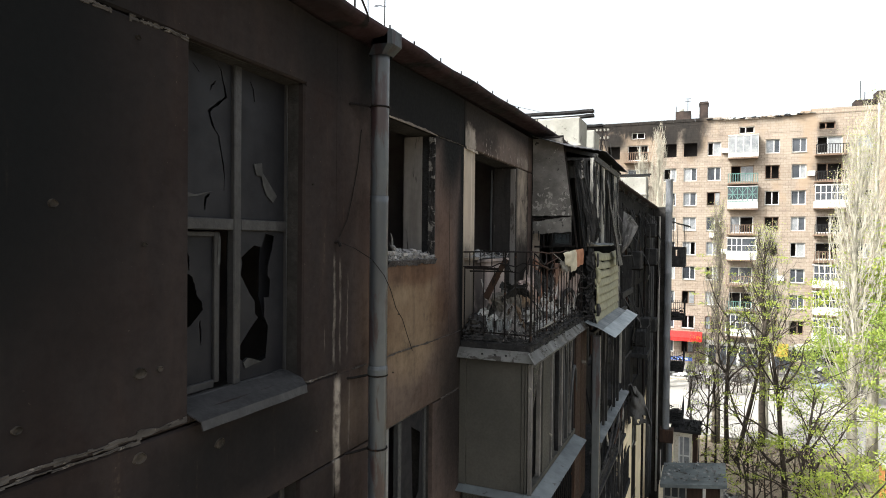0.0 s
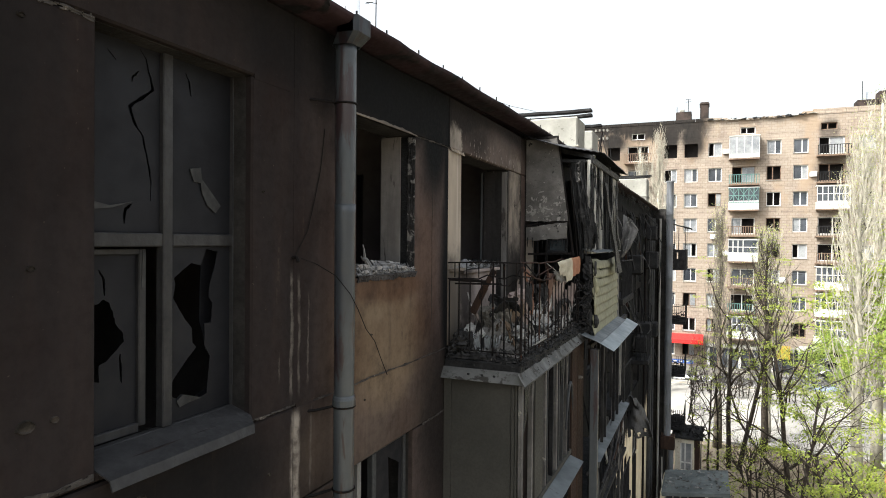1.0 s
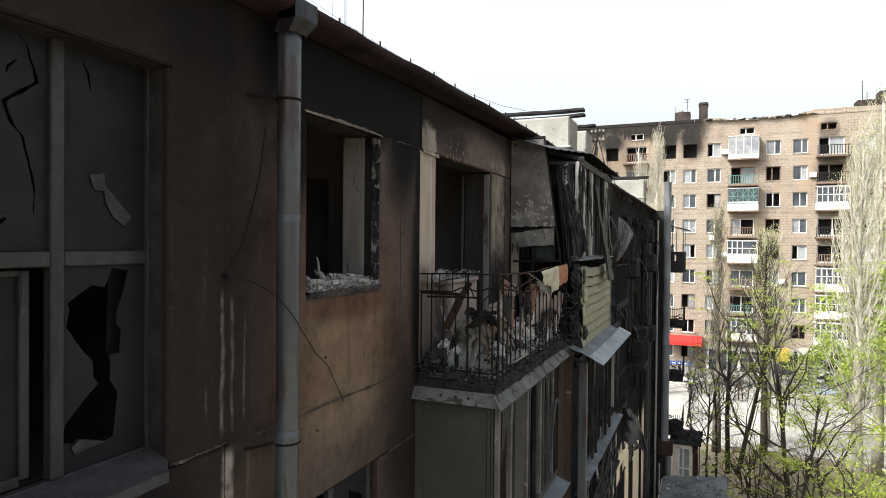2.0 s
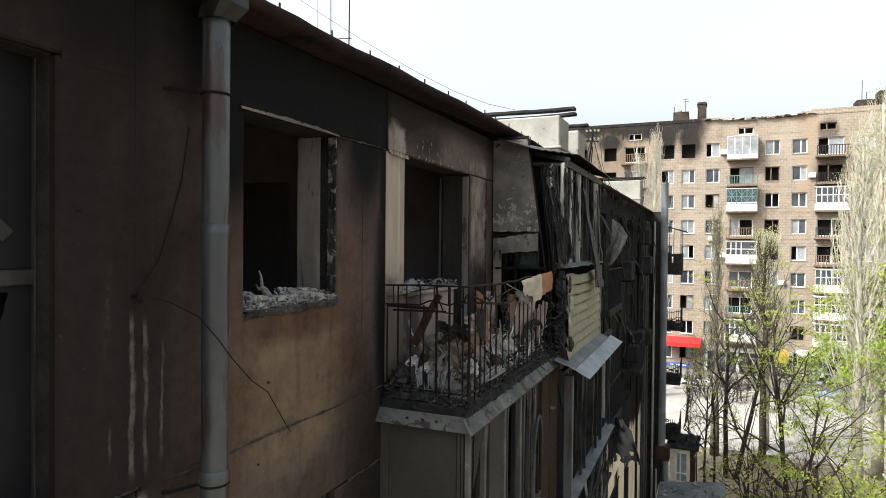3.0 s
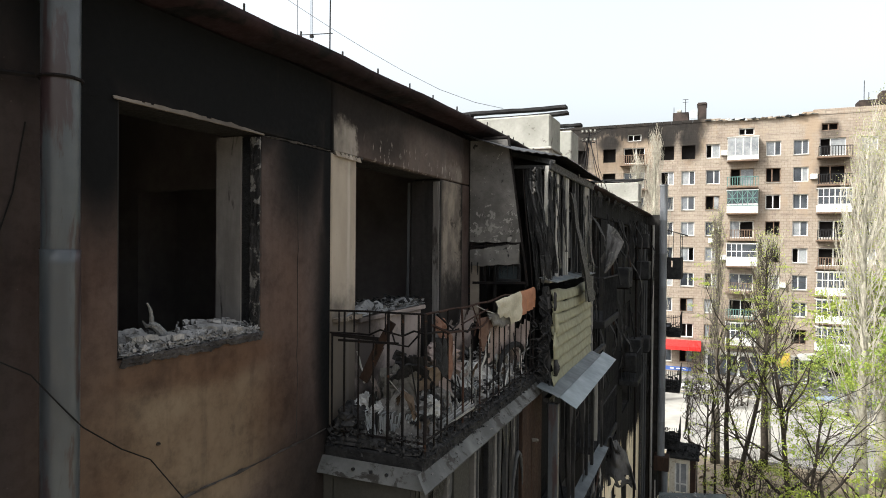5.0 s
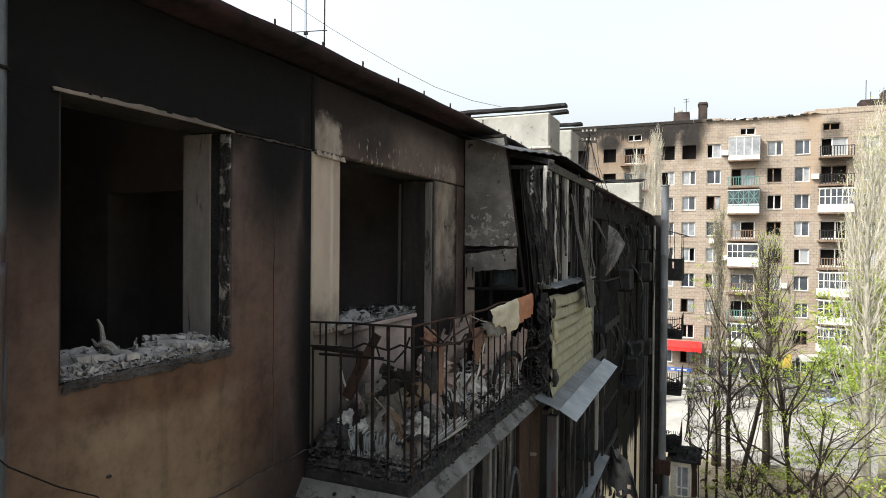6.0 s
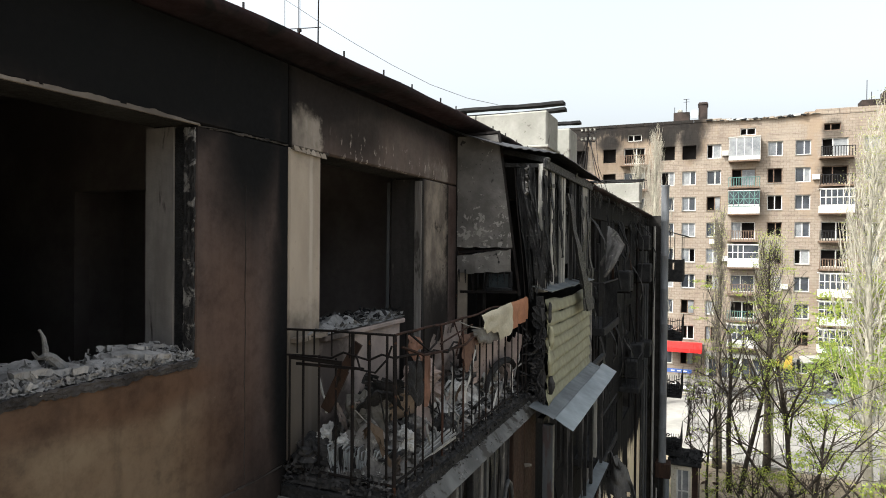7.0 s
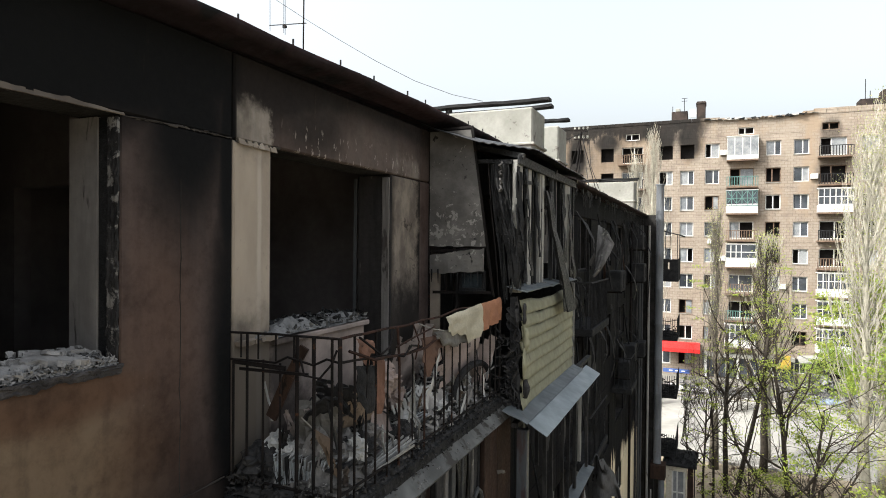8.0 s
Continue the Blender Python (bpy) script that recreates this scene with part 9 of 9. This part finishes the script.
tagged(part("torn_sheet", bm, CLOTH_SMOKE), "grey crumpled sheet drooping off the end of a burnt loggia", "torn sheet")
rng = random.Random(29)
bm = B()
for i in range(150):
    y = rng.uniform(13.2, 32.6)
    x, ln, w = rng.uniform(0.02, 0.2), rng.uniform(0.08, 0.5) * rng.random() + 0.06, rng.uniform(0.03, 0.16)
    sw = rng.uniform(-0.1, 0.1)
    sheet(bm, lambda u, v, x=x, y=y, ln=ln, w=w, sw=sw, i=i: (x + 0.05 * nz(v * 2, i), y + (u - 0.5) * w * (1 - 0.7 * v) + sw * v, 15.0 - v * ln), 1, 4, 0.006)
tagged(part("eave_shreds", bm, CHAR_GREY), "charred shreds hanging along the burnt eave", "shreds", kind="stuff")
# riser pipes, bare conduits and charred laths standing against the far facade
rng = random.Random(17)
for i in range(32):
    y = 13.3 + 19.2 * i / 32 + rng.uniform(-0.15, 0.15)
    k = rng.choice((0, 0, 1, 1, 2, 3)) if y < 19 else rng.choice((0, 0, 1))
    z1 = 14.7 - STOREY * k - rng.uniform(0, 1.0)
    ln = rng.uniform(0.9, 4.5 if y < 19 else 3.4)
    x = rng.choice((0.03, 0.05, 0.08, 0.2, 0.35, 0.5))
    bm = B()
    if rng.random() < 0.5:
        tube(bm, [(0.0 if x > 0.1 else x, y, z1 + 0.05), (x, y + rng.uniform(-0.1, 0.1), z1 - ln * 0.3), (x * 0.8, y + rng.uniform(-0.2, 0.2), z1 - ln)], rng.uniform(0.012, 0.04), 5)
    else:
        bar(bm, (x * 0.3, y, z1), (x, y + rng.uniform(-0.25, 0.25), z1 - ln), rng.uniform(0.03, 0.09), 0.03)
    tagged(part("charred_lath", bm, rng.choice((CHAR, CHAR, CHAR, CHAR_GREY, RUST_BROWN, POST_GREY if k > 1 else CHAR))), "charred lath or conduit against the burnt facade", "lath",
           "charred laths on the facade")
# slabs of small burnt balconies along the far facade
for y0, y1, k in ((16.6, 18.9, 1), (16.6, 18.9, 2), (23.8, 25.4, 1), (16.6, 18.9, 0)):
    z = 12.0 - STOREY * k
    b = slab_balcony("balcony", "burnt balcony with charred iron railing", y0, y1, z, 0.62)
    for i in range(int((y1 - y0) / 0.16)):
        yy = y0 + 0.05 + i * 0.16
        part("bar", one_tube([(0.58, yy, z), (0.58 + 0.04 * nz(i, k), yy + 0.03 * nz(i, 4), z + 0.95)], 0.012, 5), CHAR, b)
    part("rail", one_tube([(0.0, y0 + 0.03, z + 0.95), (0.58, y0 + 0.03, z + 0.95), (0.58, y1, z + 0.93)], 0.02, 6), CHAR, b)
    for i in range(4):
        part("bar", one_tube([(0.1 + i * 0.13, y0 + 0.03, z), (0.1 + i * 0.13, y0 + 0.03, z + 0.95)], 0.012, 5), CHAR, b)

# ---- yard clutter ----
rng = random.Random(5)
bm = B()
for i in range(420):
    a, r = rng.uniform(0, 6.28), abs(rng.gauss(0, 1.1))
    x, y = 3.2 + math.cos(a) * r, 34.6 + math.sin(a) * r * 0.9
    chunk(bm, (x, y, -0.4 + max(0, 0.5 - r * 0.25) * rng.random()), rng.uniform(0.04, 0.2), rng)
    if i % 2:
        flake(bm, (x, y, -0.1 + max(0, 0.5 - r * 0.2)), rng.uniform(0.1, 0.4), rng.uniform(0.02, 0.12), rng)
tagged(part("rubble_pile", bm, ASH), "pile of broken boards and rubble by the porch", "rubble", kind="stuff")
bm = B()
for i in range(500):
    a, r = rng.uniform(0, 6.28), abs(rng.gauss(0, 1.3))
    x, y = 13.0 + math.cos(a) * r * 1.4, 71.5 + math.sin(a) * r
    z = -0.25 + max(0, 2.2 - r * 0.9) * rng.random()
    flake(bm, (x, y, z + 0.1), rng.uniform(0.2, 0.8), rng.uniform(0.04, 0.2), rng)
    chunk(bm, (x, y, -0.26), rng.uniform(0.1, 0.3), rng)
tagged(part("wreckage_pile", bm, ASH), "heap of broken boards before the wrecked shop", "wreckage", kind="stuff")
kb = thing("orange_kiosk", (11.6, 36.5, -0.4), "small orange-painted kiosk at the yard's edge", "kiosk")
ORANGE = worn("faded_orange_paint", (0.50, 0.22, 0.08), (0.40, 0.17, 0.065), 0.8, big=1.5, fine=14, bump=0.2)
part("body", one_box(10.75, 12.6, 35.5, 37.6, -0.4, 2.4, bevel=0.03), ORANGE, kb)
part("roof", one_box(10.6, 12.75, 35.35, 37.75, 2.4, 2.5, bevel=0.02), CONCRETE, kb)
part("window_frame", one_box(11.1, 12.2, 35.47, 35.499, 0.8, 1.8), FAR_WHITE, kb)
# low scrub in the yard
tips = []
for i in range(260):
    x, y = rng.uniform(6.5, 16), rng.uniform(25, 43.5)
    for k in range(3):
        tips.append((x + rng.gauss(0, 0.25), y + rng.gauss(0, 0.25), -0.35 + rng.uniform(0, 0.35)))
ob = new("scrub", leaves_mesh("scrub", 6, tips, 8, 0.12, 0.05, LEAF_GREEN))
tagged(ob, "low green weeds growing in the yard", "weeds", kind="stuff")

# utility mast with insulators beyond the roof
um = thing("utility_mast", (-1.68, 26.0, 15.3), "leaning roof mast with crossarms and pale insulators", "mast")
part("mast", one_tube([(-1.75, 26.0, 15.3), (-1.42, 26.0, 17.95)], 0.04, 6), RUST, um)
part("mast", one_tube([(-1.60, 26.0, 15.3), (-1.44, 26.0, 17.3)], 0.025, 6), RUST, um)
for z in (17.5, 17.82):
    part("crossarm", one_bar((-1.70, 26.0, z + 0.03), (-1.20, 26.0, z - 0.03), 0.045), RUST, um)
    for i in range(4):
        x = -1.67 + i * 0.15
        part("insulator", one_tube([(x, 26.0, z + 0.03), (x, 26.0, z + 0.07), (x, 26.0, z + 0.10), (x, 26.0, z + 0.14)], [0.02, 0.05, 0.03, 0.045], 8), CONCRETE, um)
part("stay", one_tube([(-1.45, 26.0, 17.7), (-0.75, 25.6, 15.3)], 0.016, 5), RUST, um)
part("stay", one_tube([(-1.45, 26.0, 17.7), (-2.2, 26.3, 15.5)], 0.016, 5), RUST, um)
for i, (x, y, z) in enumerate(((0.0, 19.5, 15.2), (-0.1, 22.0, 15.2), (-0.9, 18.2, 16.3))):
    tagged(part("mast_wire", one_tube([(-1.4 + 0.2 * i, 26.0, 17.9), ((-1.4 + x) / 2, (26 + y) / 2, (17.9 + z) / 2 - 0.25), (x, y, z)], 0.012, 4), WIRE),
           "sagging wire from the roof mast", "wire", "wires of the roof mast")
